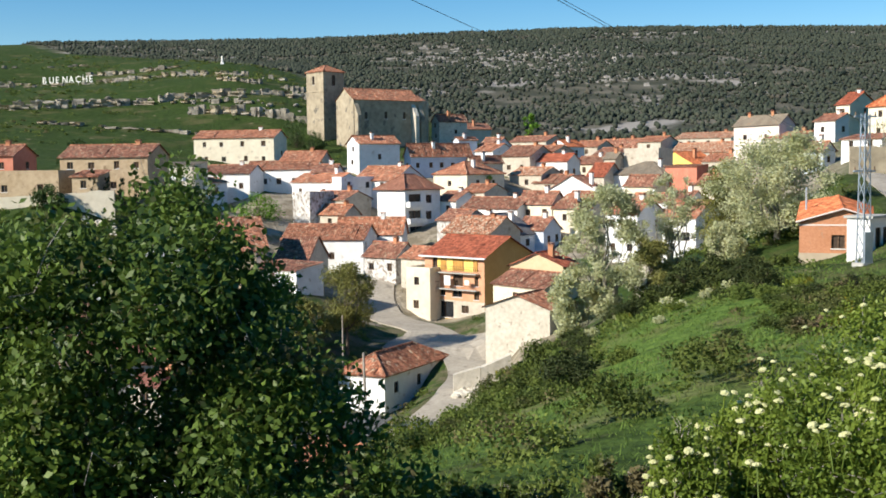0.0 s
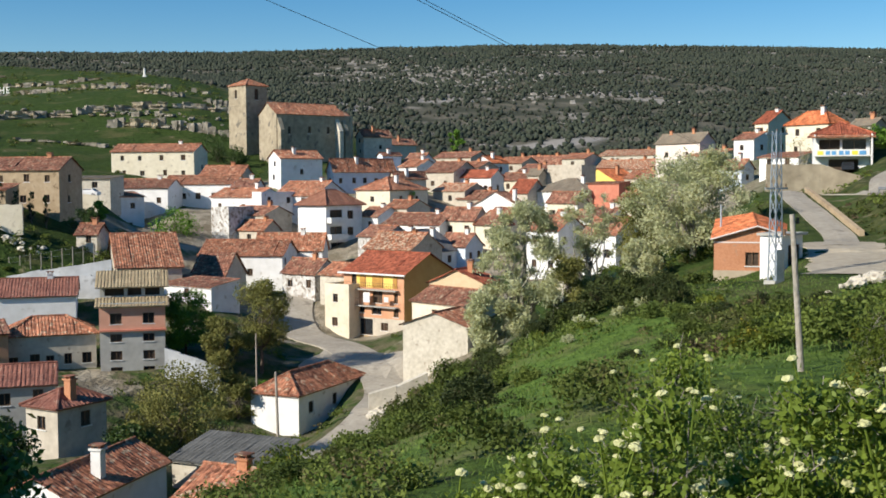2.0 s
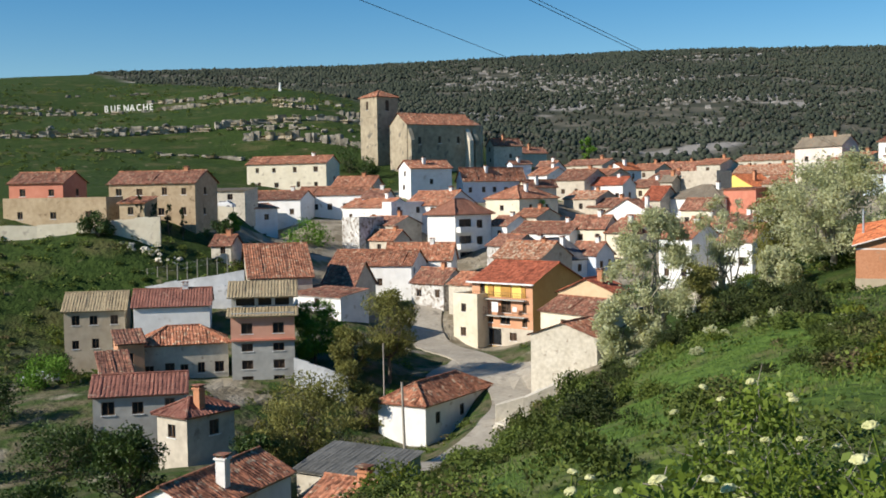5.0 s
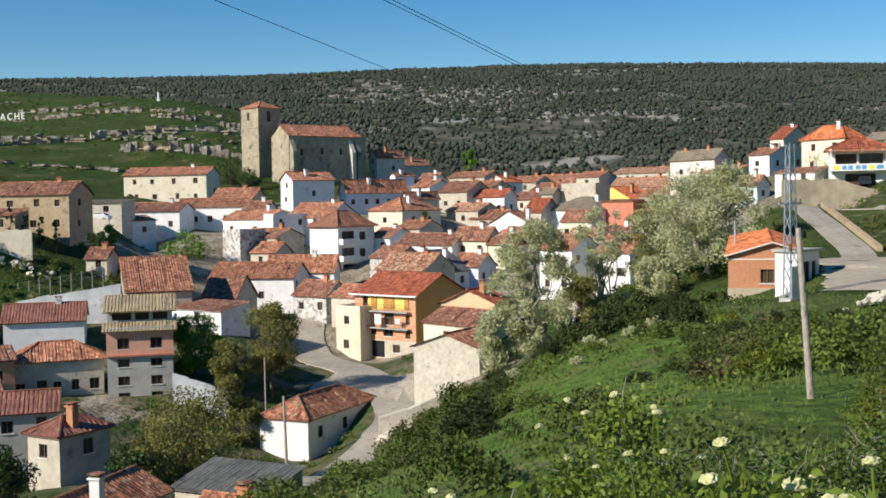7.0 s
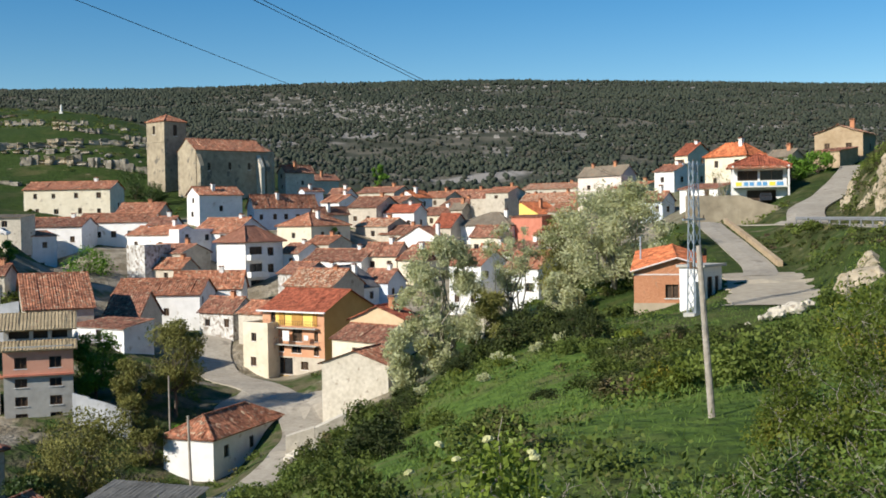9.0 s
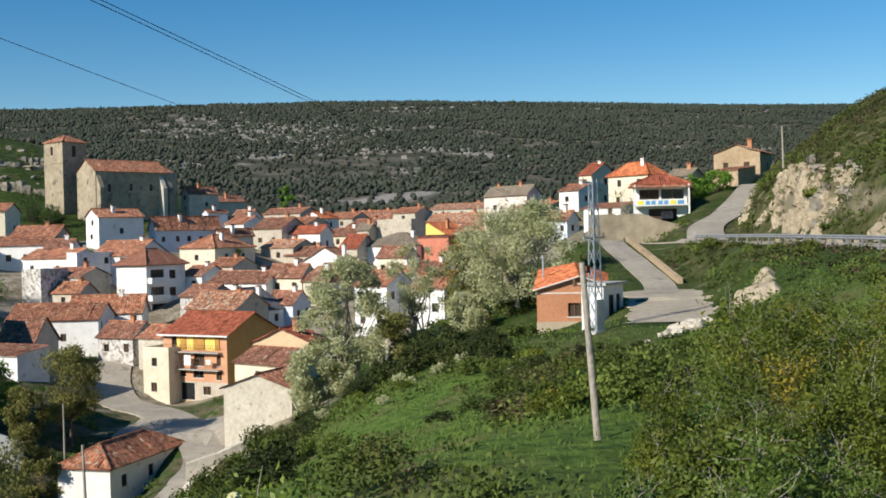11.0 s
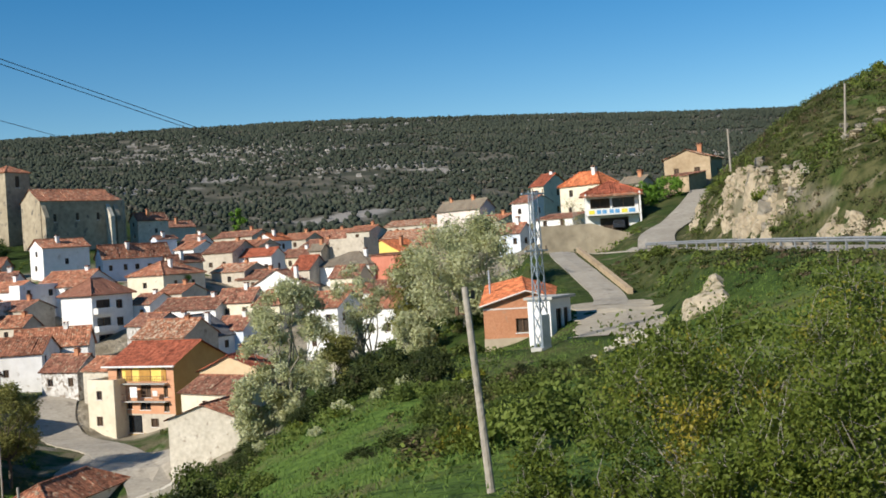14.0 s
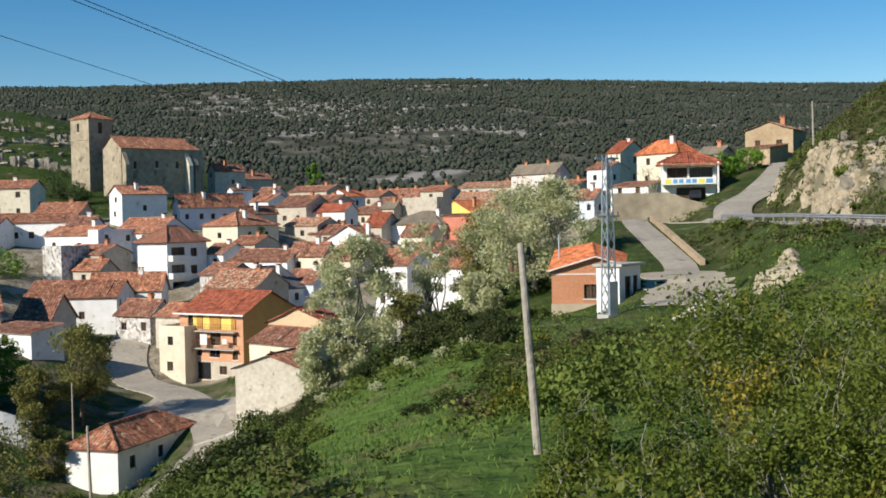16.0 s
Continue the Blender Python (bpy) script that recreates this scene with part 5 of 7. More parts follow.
def bar_wall(name, pts, tall, thick, mat, label, lift=0.0, kind="", cap=True, beside=None):
    """A free-standing wall along a line on the ground, its top stepping with it."""
    s = Shape()
    for (ax, ay), (bx, by) in zip(pts, pts[1:]):
        a, b = Vector((ax, ay, 0)), Vector((bx, by, 0))
        n = max(1, int((b - a).length / 2.5))
        side = Vector((-(b - a).y, (b - a).x, 0)).normalized() * thick / 2
        for i in range(n):
            p, q = a.lerp(b, i / n), a.lerp(b, (i + 1) / n)
            zp, zq = (float(road_level(beside, (c.x, c.y))[0]) if beside else gz(c.x, c.y) for c in (p, q))
            zp, zq = zp + lift + tall, zq + lift + tall
            ring = [(p - side, zp), (q - side, zq), (q + side, zq), (p + side, zp)]
            for (c, zc), (d, zd) in zip(ring, ring[1:] + ring[:1]):
                s.face(((c.x, c.y, zc - tall - 2.0), (d.x, d.y, zd - tall - 2.0), (d.x, d.y, zd), (c.x, c.y, zc)))
            s.face([(c.x, c.y, zc) for c, zc in ring])
    return tagged(part(name, s, mat, None, label), category="wall", kind=kind)


bar_wall("stone_wall", [(48.2, 131.1), (44.4, 113.4), (42.0, 100.3)], 0.5, 0.45, WALL["adobe"], "low brown stone wall edging the lane", beside="lane")


def high_wall(name, line, thick, deep, mat, label):
    """A wall along (x, y, top) whose top is uneven; it goes deep into the ground."""
    rng = random.Random(len(line) * 7)
    s = Shape()
    for (ax, ay, az), (bx, by, bz) in zip(line, line[1:]):
        a, b = Vector((ax, ay, az)), Vector((bx, by, bz))
        n = max(1, int((b - a).length / 1.6))
        side = Vector((-(b - a).y, (b - a).x, 0)).normalized() * thick / 2
        for i in range(n):
            p, q = a.lerp(b, i / n), a.lerp(b, (i + 1) / n)
            drop = rng.uniform(0, 0.18)
            ring = [p - side, q - side, q + side, p + side]
            for c, d in zip(ring, ring[1:] + ring[:1]):
                s.face(((c.x, c.y, c.z - deep), (d.x, d.y, d.z - deep), (d.x, d.y, d.z - drop), (c.x, c.y, c.z - drop)))
            s.face([(c.x, c.y, c.z - drop) for c in ring])
    return tagged(part(name, s, mat, None, label), category="wall")


CONCRETE = material("pale_stained_concrete", (0.4, 0.41, 0.41), (0.66, 0.67, 0.67), 0.9, 0.3, spots=(0.3, 0.3, 0.29), spot_at=0.6)
high_wall("terrace_wall", [(-56, 156.5, 27.4), (-53.5, 157, 28.0), (-46.4, 157, 29.2), (-41.7, 157, 29.8), (-37, 157.2, 30.6)], 0.5, 7.0, CONCRETE, "tall pale stained concrete terrace wall beside the barn")
high_wall("terrace_wall", [(-42.0, 154.5, 28.4), (-39.0, 154.4, 28.6), (-36.5, 154.4, 28.6)], 0.5, 6.0, CONCRETE, "lower step of the pale concrete terrace wall")
high_wall("boundary_wall", [(-56.5, 200, 39.5), (-55.2, 200, 39.5), (-49.6, 199.8, 38.8)], 0.4, 4.5, WALL["cream"], "short cream boundary wall beside the parked car")
high_wall("rubble_wall", [(-1.6, 118.0, 19.0), (1.2, 118.2, 19.8), (4.4, 118.8, 21.1)], 0.9, 4.0, WALL["stone"], "white rubble stone wall on the bank beside the barn")
high_wall("garden_wall", [(-24.0, 127.2, 22.6), (-20.6, 127, 21.6), (-18.0, 127, 20.6)], 0.4, 5.0, CONCRETE, "sloping pale garden wall beside the tall house")
high_wall("yard_wall", [(-86, 163, 36.9), (-69.5, 165, 36.9), (-60.7, 165.4, 37.3), (-51.5, 166, 38.0)], 0.4, 4.5, WALL["cream"], "cream rendered yard wall of the earth-coloured house")
high_wall("retaining_wall", [(49.0, 148, 42.7), (55.7, 147.2, 42.7), (58.8, 146.6, 41.7), (62.0, 146, 40.9)], 0.6, 6.0, WALL["church"], "brown earth-stained retaining wall below the villa")
bar_wall("garden_wall", [(59, 159), (55, 163), (50, 168)], 1.0, 0.3, WALL["white"], "white garden wall beside the villa")


def post_fence(a, b, count, tall, label):
    """Thin posts in a line with two wires."""
    f = thing("wire_fence", a, 0, label, "fence")
    d = Vector(b) - Vector(a)
    for i in range(count):
        s = Shape()
        q = d * (i / (count - 1))
        s.tube(q + Vector((0, 0, -1.0)), q + Vector((0.03 * math.sin(i * 2.7), 0, tall + 0.1 * math.sin(i * 1.9))), 0.07, 0.06, 6)
        part("post", s, POLEWOOD, f)
    for z in (0.6, 1.3):
        s = Shape()
        s.tube(Vector((0, 0, z)), d + Vector((0, 0, z)), 0.012, 0.012, 4)
        part("wire", s, RAILSTEEL, f)


post_fence((-54.0, 158.8, 28.9), (-39.8, 158.8, 31.0), 11, 1.5, "thin wooden post and wire fence above the concrete terrace")


def guard_rail(pts, label):
    g = thing("guard_rail", (pts[0][0], pts[0][1], gz(*pts[0])), 0, label, "guard rail")
    o = Vector(g.location)
    line = []
    for (ax, ay), (bx, by) in zip(pts, pts[1:]):
        n = max(1, int(math.hypot(bx - ax, by - ay) / 3))
        line += [(ax + (bx - ax) * i / n, ay + (by - ay) * i / n) for i in range(n)]
    line.append(pts[-1])
    s = Shape()
    for p, q in zip(line, line[1:]):
        a, b = Vector((*p, float(road_level("road", p)[0]) + 0.1)) - o, Vector((*q, float(road_level("road", q)[0]) + 0.1)) - o
        across = Vector((-(b - a).y, (b - a).x, 0)).normalized()
        prof = ((0.42, 0), (0.5, 0.06), (0.58, 0), (0.66, 0.06), (0.74, 0))
        for (z0, k0), (z1, k1) in zip(prof, prof[1:]):
            s.face((a + across * k0 + Vector((0, 0, z0)), b + across * k0 + Vector((0, 0, z0)), b + across * k1 + Vector((0, 0, z1)), a + across * k1 + Vector((0, 0, z1))))
    part("beam", s, RAILSTEEL, g)
    for p in line[::1]:
        a = Vector((*p, float(road_level("road", p)[0]))) - o
        k = Shape()
        k.box(a.x - 0.06, a.x + 0.06, a.y - 0.05, a.y + 0.05, a.z - 0.4, a.z + 0.78)
        part("post", k, RAILSTEEL, g)


guard_rail([(31, 38), (38, 51), (42.2, 65), (45.2, 80), (47.8, 95), (50, 110), (51, 118)], "galvanised guard rail along the hillside road")


# ---- rocks ----
def rock_mesh(seed, sub=2):
    rng = random.Random(seed)
    bm = bmesh.new()
    bmesh.ops.create_icosphere(bm, subdivisions=sub, radius=1)
    off = Vector((rng.uniform(0, 50), rng.uniform(0, 50), rng.uniform(0, 50)))
    for v in bm.verts:
        k = 1 + 0.7 * noise.noise(v.co * 1.3 + off) + 0.35 * noise.noise(v.co * 3 + off)
        v.co = Vector((v.co.x * k, v.co.y * k * 0.8, v.co.z * k * 0.7))
    me = bpy.data.meshes.new("rock")
    bm.to_mesh(me)
    bm.free()
    return me


ROCKS = []
for i in range(6):
    me = rock_mesh(i)
    me.materials.append(ROCK)
    ROCKS.append(me)
PALE = []
for i in range(4):
    me = rock_mesh(40 + i)
    me.materials.append(PALEROCK if i < 2 else WALL["stone"])
    PALE.append(me)


def rocks(pts, count, size, spread_by, pool, label, group, seed, tall=1.0):
    rng = random.Random(seed)
    for i in range(count):
        u = rng.random() * (len(pts) - 1)
        a, b = pts[int(u)], pts[int(u) + 1]
        f = u - int(u)
        x = a[0] + (b[0] - a[0]) * f + rng.gauss(0, spread_by)
        y = a[1] + (b[1] - a[1]) * f + rng.gauss(0, spread_by)
        r = size * rng.uniform(0.5, 1.4)
        ob = new("rock", rng.choice(pool))
        ob.matrix_world = Matrix.Translation((x, y, gz(x, y) + r * 0.12)) @ Euler((rng.uniform(-0.2, 0.2), rng.uniform(-0.2, 0.2), rng.uniform(0, 6.3))).to_matrix().to_4x4() @ Matrix.Diagonal((r, r, r * tall, 1))
        tagged(ob, label, "rock", group)


rocks([(-150, 329), (-92, 332), (-70, 328), (-46, 324)], 40, 0.9, 2.5, ROCKS, "grey fallen limestone block below the ledge", "hillside rocks", 1, 0.7)
rocks([(-185, 402), (-163, 405), (-110, 398), (-64, 390)], 30, 0.9, 3.0, ROCKS, "grey fallen limestone block below the ledge", "hillside rocks", 2, 0.7)
rocks([(29.6, 74), (32.4, 73.4)], 28, 0.36, 0.5, PALE[2:], "white rubble stone in a heap beside the forecourt", "rubble heap", 6)
rocks([(-55, 163), (-51, 163.4), (-47, 163.2)], 26, 0.4, 0.7, PALE[2:], "white field stone in a heap behind the fence", "field heap", 17)
rocks([(-1, 117.0), (1.5, 117.2), (4, 117.8)], 60, 0.6, 0.6, PALE[2:], "white rubble stone on the bank by the barn", "rubble bank", 7)


EARTHROCK = material("pale_earth_scar", (0.3, 0.25, 0.17), (0.5, 0.43, 0.32), 1.6, 0.35, bump=0.7, spots=(0.13, 0.12, 0.06), spot_at=0.55)


def rock_cut(name, a, b, tall, lean, label, seed, mat, nx=60, nz=22, base=None, toward=(1, 0), rough=1.0):
    """A broken rock face along a line, stepped in beds and cracked, leaning back into the hill."""
    a, b = (Vector((*p, (gz(*p) if base is None else base) - 0.5)) for p in (a, b))
    back = Vector((-(b - a).y, (b - a).x, 0)).normalized()
    if back.x * toward[0] + back.y * toward[1] < 0:
        back = -back
    s = Shape()
    s.n = []
    for j in range(nz + 1):
        for i in range(nx + 1):
            u, v = i / nx, j / nz
            p = a.lerp(b, u) + back * lean * v
            near, cell = noise.voronoi((p.x * 0.55, p.y * 0.55, v * tall * 0.6 + seed))
            small, bit = noise.voronoi((p.x * 1.4, p.y * 1.4, v * tall * 1.6 + seed))
            k = noise.cell(cell[0] * 9.0) * 0.55 + noise.cell(bit[0] * 11.0) * 0.3 - 0.45 * math.exp(-14 * (near[1] - near[0]))
            k = k * rough
            rim = min(1, 7 * u, 7 * (1 - u), 6 * v, 5 * (1 - v))
            proud = -0.55 + 1.05 * rim + 0.35 * noise.noise((p.x * 0.45, p.y * 0.45, v * 2 + seed))
            s.v.append((p.x, p.y, proud + 0.45 * k))
            s.n.append((back.x * k * 0.7 * rim, back.y * k * 0.7 * rim))
    z = heights([q[:2] for q in s.v])
    s.v = [(q[0] - n[0], q[1] - n[1], q[2] + float(h)) for q, n, h in zip(s.v, s.n, z)]
    for j in range(nz):
        for i in range(nx):
            k = j * (nx + 1) + i
            s.f.append((k, k + 1, k + nx + 2, k + nx + 1))
            s.m.append(0)
    tagged(part(name, s, mat, None, label), category="rock face", kind="structure")


rock_cut("rock_face", (54.2, 98), (59.0, 122), 6.0, 3.7, "pale broken limestone cutting above the road", 1, PALEROCK, 110, 40, 38.9)
rock_cut("rock_scar", (34.6, 73.5), (38.8, 83.5), 2.6, 3.4, "pale earth scar below the road", 2, EARTHROCK, 60, 26, rough=0.55)
rock_cut("road_bank", (51.2, 78), (53.2, 90), 2.0, 2.0, "low pale rock outcrop beside the road", 3, PALEROCK, 60, 14, 38.7)
rock_cut("lane_bank", (59, 126), (71, 146), 2.4, 1.8, "pale stony bank beside the climbing lane", 5, PALEROCK, 60, 14)


def block_mesh(seed):
    """A broken, bedded limestone block."""
    rng = random.Random(seed)
    bm = bmesh.new()
    bmesh.ops.create_cube(bm, size=1)
    bmesh.ops.subdivide_edges(bm, edges=bm.edges, cuts=2, use_grid_fill=True)
    off = Vector((seed * 7.1, seed * 3.3, 0))
    for v in bm.verts:
        k = 1 + 0.35 * noise.noise(v.co * 2.3 + off)
        step = 0.12 * math.sin(v.co.z * 9 + seed)
        v.co = Vector((v.co.x * k + rng.uniform(-0.05, 0.05), v.co.y * k + step, v.co.z * (1 + 0.2 * noise.noise(v.co * 3 + off)) + rng.uniform(-0.04, 0.04)))
    me = bpy.data.meshes.new("ledge_block")
    bm.to_mesh(me)
    bm.free()
    me.materials.append(ROCK if seed % 3 else PALEROCK)
    return me


BLOCKS = [block_mesh(i) for i in range(9)]
rocks([(60, 97), (64, 100), (70, 92)], 16, 0.7, 3.5, BLOCKS, "grey boulder in the scrub on the hill", "hill boulders", 8)
rocks([(53, 68), (56, 76), (57, 84)], 16, 0.6, 1.5, BLOCKS, "grey boulder above the road", "hill boulders", 9)
rocks([(56, 96), (57.5, 103), (60, 113)], 22, 0.9, 0.8, BLOCKS, "pale broken block on top of the rock cutting", "cutting blocks", 10)
rocks([(51.5, 88), (52.6, 95), (55.6, 108)], 30, 0.45, 0.5, BLOCKS, "pale fallen stone at the foot of the cutting", "cutting blocks", 11)
rocks([(36.5, 77), (38.5, 82)], 8, 0.25, 0.8, PALE[:2], "pale stone fallen from the earth scar", "scar stones", 12)


def ledge(points, tall, label, seed, gap=0.15):
    """A broken line of blocks along a contour of the hill."""
    rng = random.Random(seed)
    base = thing("rock_ledge", (points[0][0], points[0][1], gz(*points[0])), 0, label, "rock ledge", "hillside ledges")
    o = Vector(base.location)
    for (ax, ay), (bx, by) in zip(points, points[1:]):
        length, u = math.hypot(bx - ax, by - ay), 0.0
        turn = math.atan2(by - ay, bx - ax)
        while u < length:
            w = rng.uniform(0.7, 2.6)
            if rng.random() > gap:
                x, y = ax + (bx - ax) * u / length, ay + (by - ay) * u / length + rng.uniform(-0.8, 0.8)
                h = tall * rng.uniform(0.35, 1.15)
                ob = new("ledge_block", rng.choice(BLOCKS))
                ob.parent = base
                ob.matrix_basis = Matrix.Translation(Vector((x, y, gz(x, y) + h * 0.2)) - o) @ Matrix.Rotation(turn + rng.uniform(-0.25, 0.25), 4, "Z") @ Matrix.Diagonal((w * 1.15, rng.uniform(1.6, 2.6), h, 1))
            u += w


ledge([(-165, 306), (-120, 318), (-84, 334), (-46, 342)], 2.6, "long broken limestone ledge across the grassy hill", 1, 0.1)
ledge([(-120, 329), (-84, 330), (-60, 326)], 1.6, "low limestone ledge on the grassy hill", 2, 0.45)
ledge([(-76, 316), (-44, 313)], 3.0, "pale limestone cliff ledge beside the church", 3, 0.05)
ledge([(-205, 404), (-150, 410), (-108, 402), (-62, 394)], 2.2, "broken limestone ledge below the letter sign", 4, 0.2)
ledge([(-150, 455), (-112, 452)], 1.8, "rocky outcrop near the hill crest", 5, 0.3)
ledge([(-200, 368), (-130, 372)], 1.4, "low limestone ledge on the grassy hill", 6, 0.45)
ledge([(-80, 360), (-50, 355)], 1.8, "low limestone ledge near the monument", 7, 0.2)
ledge([(-190, 470), (-160, 478)], 1.4, "scattered limestone ledge near the hill crest", 8, 0.5)
ledge([(-110, 296), (-60, 292), (-46, 290)], 0.9, "pale low terrace wall on the hill foot", 9, 0.3)

# ---- hillside sign and monument ----
sign = thing("hillside_sign", (-163.8, 441.0, 75.2), -18, "white letter sign spelling BUENACHE on the grassy hill", "sign")
for i, ch in enumerate("BUENACHE"):
    cu = bpy.data.curves.new("letter", "FONT")
    cu.body, cu.size, cu.extrude = ch, 3.6, 0.12
    cu.materials.append(PLASTER)
    le = new("letter", cu)
    le.parent = sign
    le.matrix_basis = pose(i * 3.05, 0, -0.2, 90, 0, 0)
    s = Shape()
    s.box(i * 3.05 + 1.0, i * 3.05 + 1.2, 0.2, 0.35, -3, 0.4)
    part("stand", s, WALL["grey"], sign)
mon = thing("monument", (-93, 437, gz(-93, 437)), 0, "white stone pillar monument on the hill crest", "monument")
s = Shape()
s.box(-0.6, 0.6, -0.6, 0.6, -1.0, 0.5)
part("plinth", s, PLASTER, mon)
s = Shape()
s.tube((0, 0, 0.5), (0, 0, 2.6), 0.45, 0.36, 10)
part("pillar", s, PLASTER, mon)
s = Shape()
s.tube((0, 0, 2.6), (0, 0, 3.1), 0.42, 0.2, 10)
part("cap", s, PLASTER, mon)


# ---- cars ----
def car(at, turn, paint, label):
    c = thing("car", at, turn, label, "car")
    prof = ((-2.0, 0.35), (-2.05, 0.75), (-1.2, 0.9), (-0.5, 1.42), (0.9, 1.45), (1.7, 0.95), (2.0, 0.85), (2.0, 0.35))
    s = Shape()
    for y, k in ((-0.82, 1), (0.82, -1)):
        s.face([(x, y * (0.88 if z > 1 else 1), z) for x, z in prof][::k])
    for (x0, z0), (x1, z1) in zip(prof, prof[1:] + prof[:1]):
        w0, w1 = (0.82 * (0.88 if z > 1 else 1) for z in (z0, z1))
        s.face(((x0, -w0, z0), (x1, -w1, z1), (x1, w1, z1), (x0, w0, z0)))
    part("body", s, paint, c)
    panes = [((-1.0, y, 0.98), (1.5, y, 0.98), (0.85, y * 0.94, 1.38), (-0.45, y * 0.94, 1.38)) for y in (-0.79, 0.79)]
    panes.append(((-1.17, -0.68, 0.95), (-1.17, 0.68, 0.95), (-0.55, 0.62, 1.39), (-0.55, -0.62, 1.39)))
    panes.append(((1.68, -0.68, 1.0), (1.68, 0.68, 1.0), (0.98, 0.62, 1.41), (0.98, -0.62, 1.41)))
    for corners in panes:
        g = Shape()
        g.face(corners)
        part("window", g, GLASS, c)
    for x in (-1.25, 1.25):
        for y in (-0.78, 0.78):
            w = Shape()
            w.tube((x, y - 0.1, 0.32), (x, y + 0.1, 0.32), 0.32, 0.32, 12)
            wheel = part("wheel", w, SHUT, c)
            r = Shape()
            r.tube((x, y - 0.11, 0.32), (x, y + 0.11, 0.32), 0.18, 0.18, 8)
            part("rim", r, STEEL, wheel)


CARWHITE = material("white_car_paint", (0.7, 0.7, 0.7), (0.75, 0.75, 0.75), 1, 0.5, rough=0.3, bump=0)
CARDARK = material("dark_car_paint", (0.03, 0.035, 0.045), (0.04, 0.045, 0.055), 1, 0.5, rough=0.25, bump=0)
CARGREY = material("silver_car_paint", (0.4, 0.42, 0.44), (0.46, 0.48, 0.5), 1, 0.5, rough=0.3, bump=0)
car((-52.6, 204.5, gz(-52.6, 204.5) + 0.05), -10, CARWHITE, "small white hatchback parked behind the boundary wall")
car((-52.5, 126.5, gz(-52.5, 126.5) + 0.05), -10, CARGREY, "silver car parked beside the tan house")
car((65.0, 161.5, gz(65, 161.5) + 0.25), 70, CARDARK, "dark car parked under the villa carport")


# ---- plants ----
def cards_mesh(name, corners, mats, index=None):
    """A mesh of many four-cornered leaves: corners is (n, 4, 3)."""
    n = len(corners)
    me = bpy.data.meshes.new(name)
    me.vertices.add(n * 4)
    me.vertices.foreach_set("co", np.asarray(corners, np.float32).ravel())
    me.loops.add(n * 4)
    me.loops.foreach_set("vertex_index", np.arange(n * 4, dtype=np.int32))
    me.polygons.add(n)
    me.polygons.foreach_set("loop_start", np.arange(0, n * 4, 4, dtype=np.int32))
    me.polygons.foreach_set("loop_total", np.full(n, 4, dtype=np.int32))
    for m in mats:
        me.materials.append(m)
    if index is not None:
        me.polygons.foreach_set("material_index", np.asarray(index, np.int32))
    me.update(calc_edges=True)
    return me


def leaf_cards(centres, size, rng, slim=0.5, upright=0.35):
    """Leaf-shaped cards turned at random, leaning a little to the sky."""
    n = len(centres)
    nor = rng.normal(size=(n, 3)) + np.array([0, 0, upright])
    nor /= np.linalg.norm(nor, axis=1, keepdims=True)
    a = np.cross(nor, rng.normal(size=(n, 3)))
    a /= np.linalg.norm(a, axis=1, keepdims=True)
    b = np.cross(nor, a)
    s = (size * rng.uniform(0.6, 1.4, n))[:, None]
    bend = nor * s * rng.uniform(-0.25, 0.25, n)[:, None]
    return np.stack([centres - a * s, centres + b * s * slim + bend, centres + a * s, centres - b * s * slim + bend], 1)


def crown_points(clumps, n, rng, shell=0.55):
    """Points in and on a set of clumps (x, y, z, radius, flatness)."""
    c = np.array(clumps, float)
    weight = c[:, 3] ** 2
    pick = rng.choice(len(c), n, p=weight / weight.sum())
    d = rng.normal(size=(n, 3))
    d /= np.linalg.norm(d, axis=1, keepdims=True)
    r = c[pick, 3] * (shell + (1 - shell) * rng.random(n)) * (1 + 0.25 * rng.normal(size=n) * 0.6)
    p = c[pick, :3] + d * r[:, None] * np.c_[np.ones(n), np.ones(n), c[pick, 4]]
    return p


def limb_shape(start, ends, r, rng, wobble=0.12):
    s = Shape()
    for e in ends:
        a, b = Vector(start), Vector(e)
        pts = [a.lerp(b, k / 4) + Vector(rng.normal(size=3)) * wobble * (b - a).length * (0 if k in (0,) else 0.5) for k in range(5)]
        for k in range(4):
            s.tube(pts[k], pts[k + 1], r * (1 - k * 0.22), r * (1 - (k + 1) * 0.22), 5, caps=False)
    return s


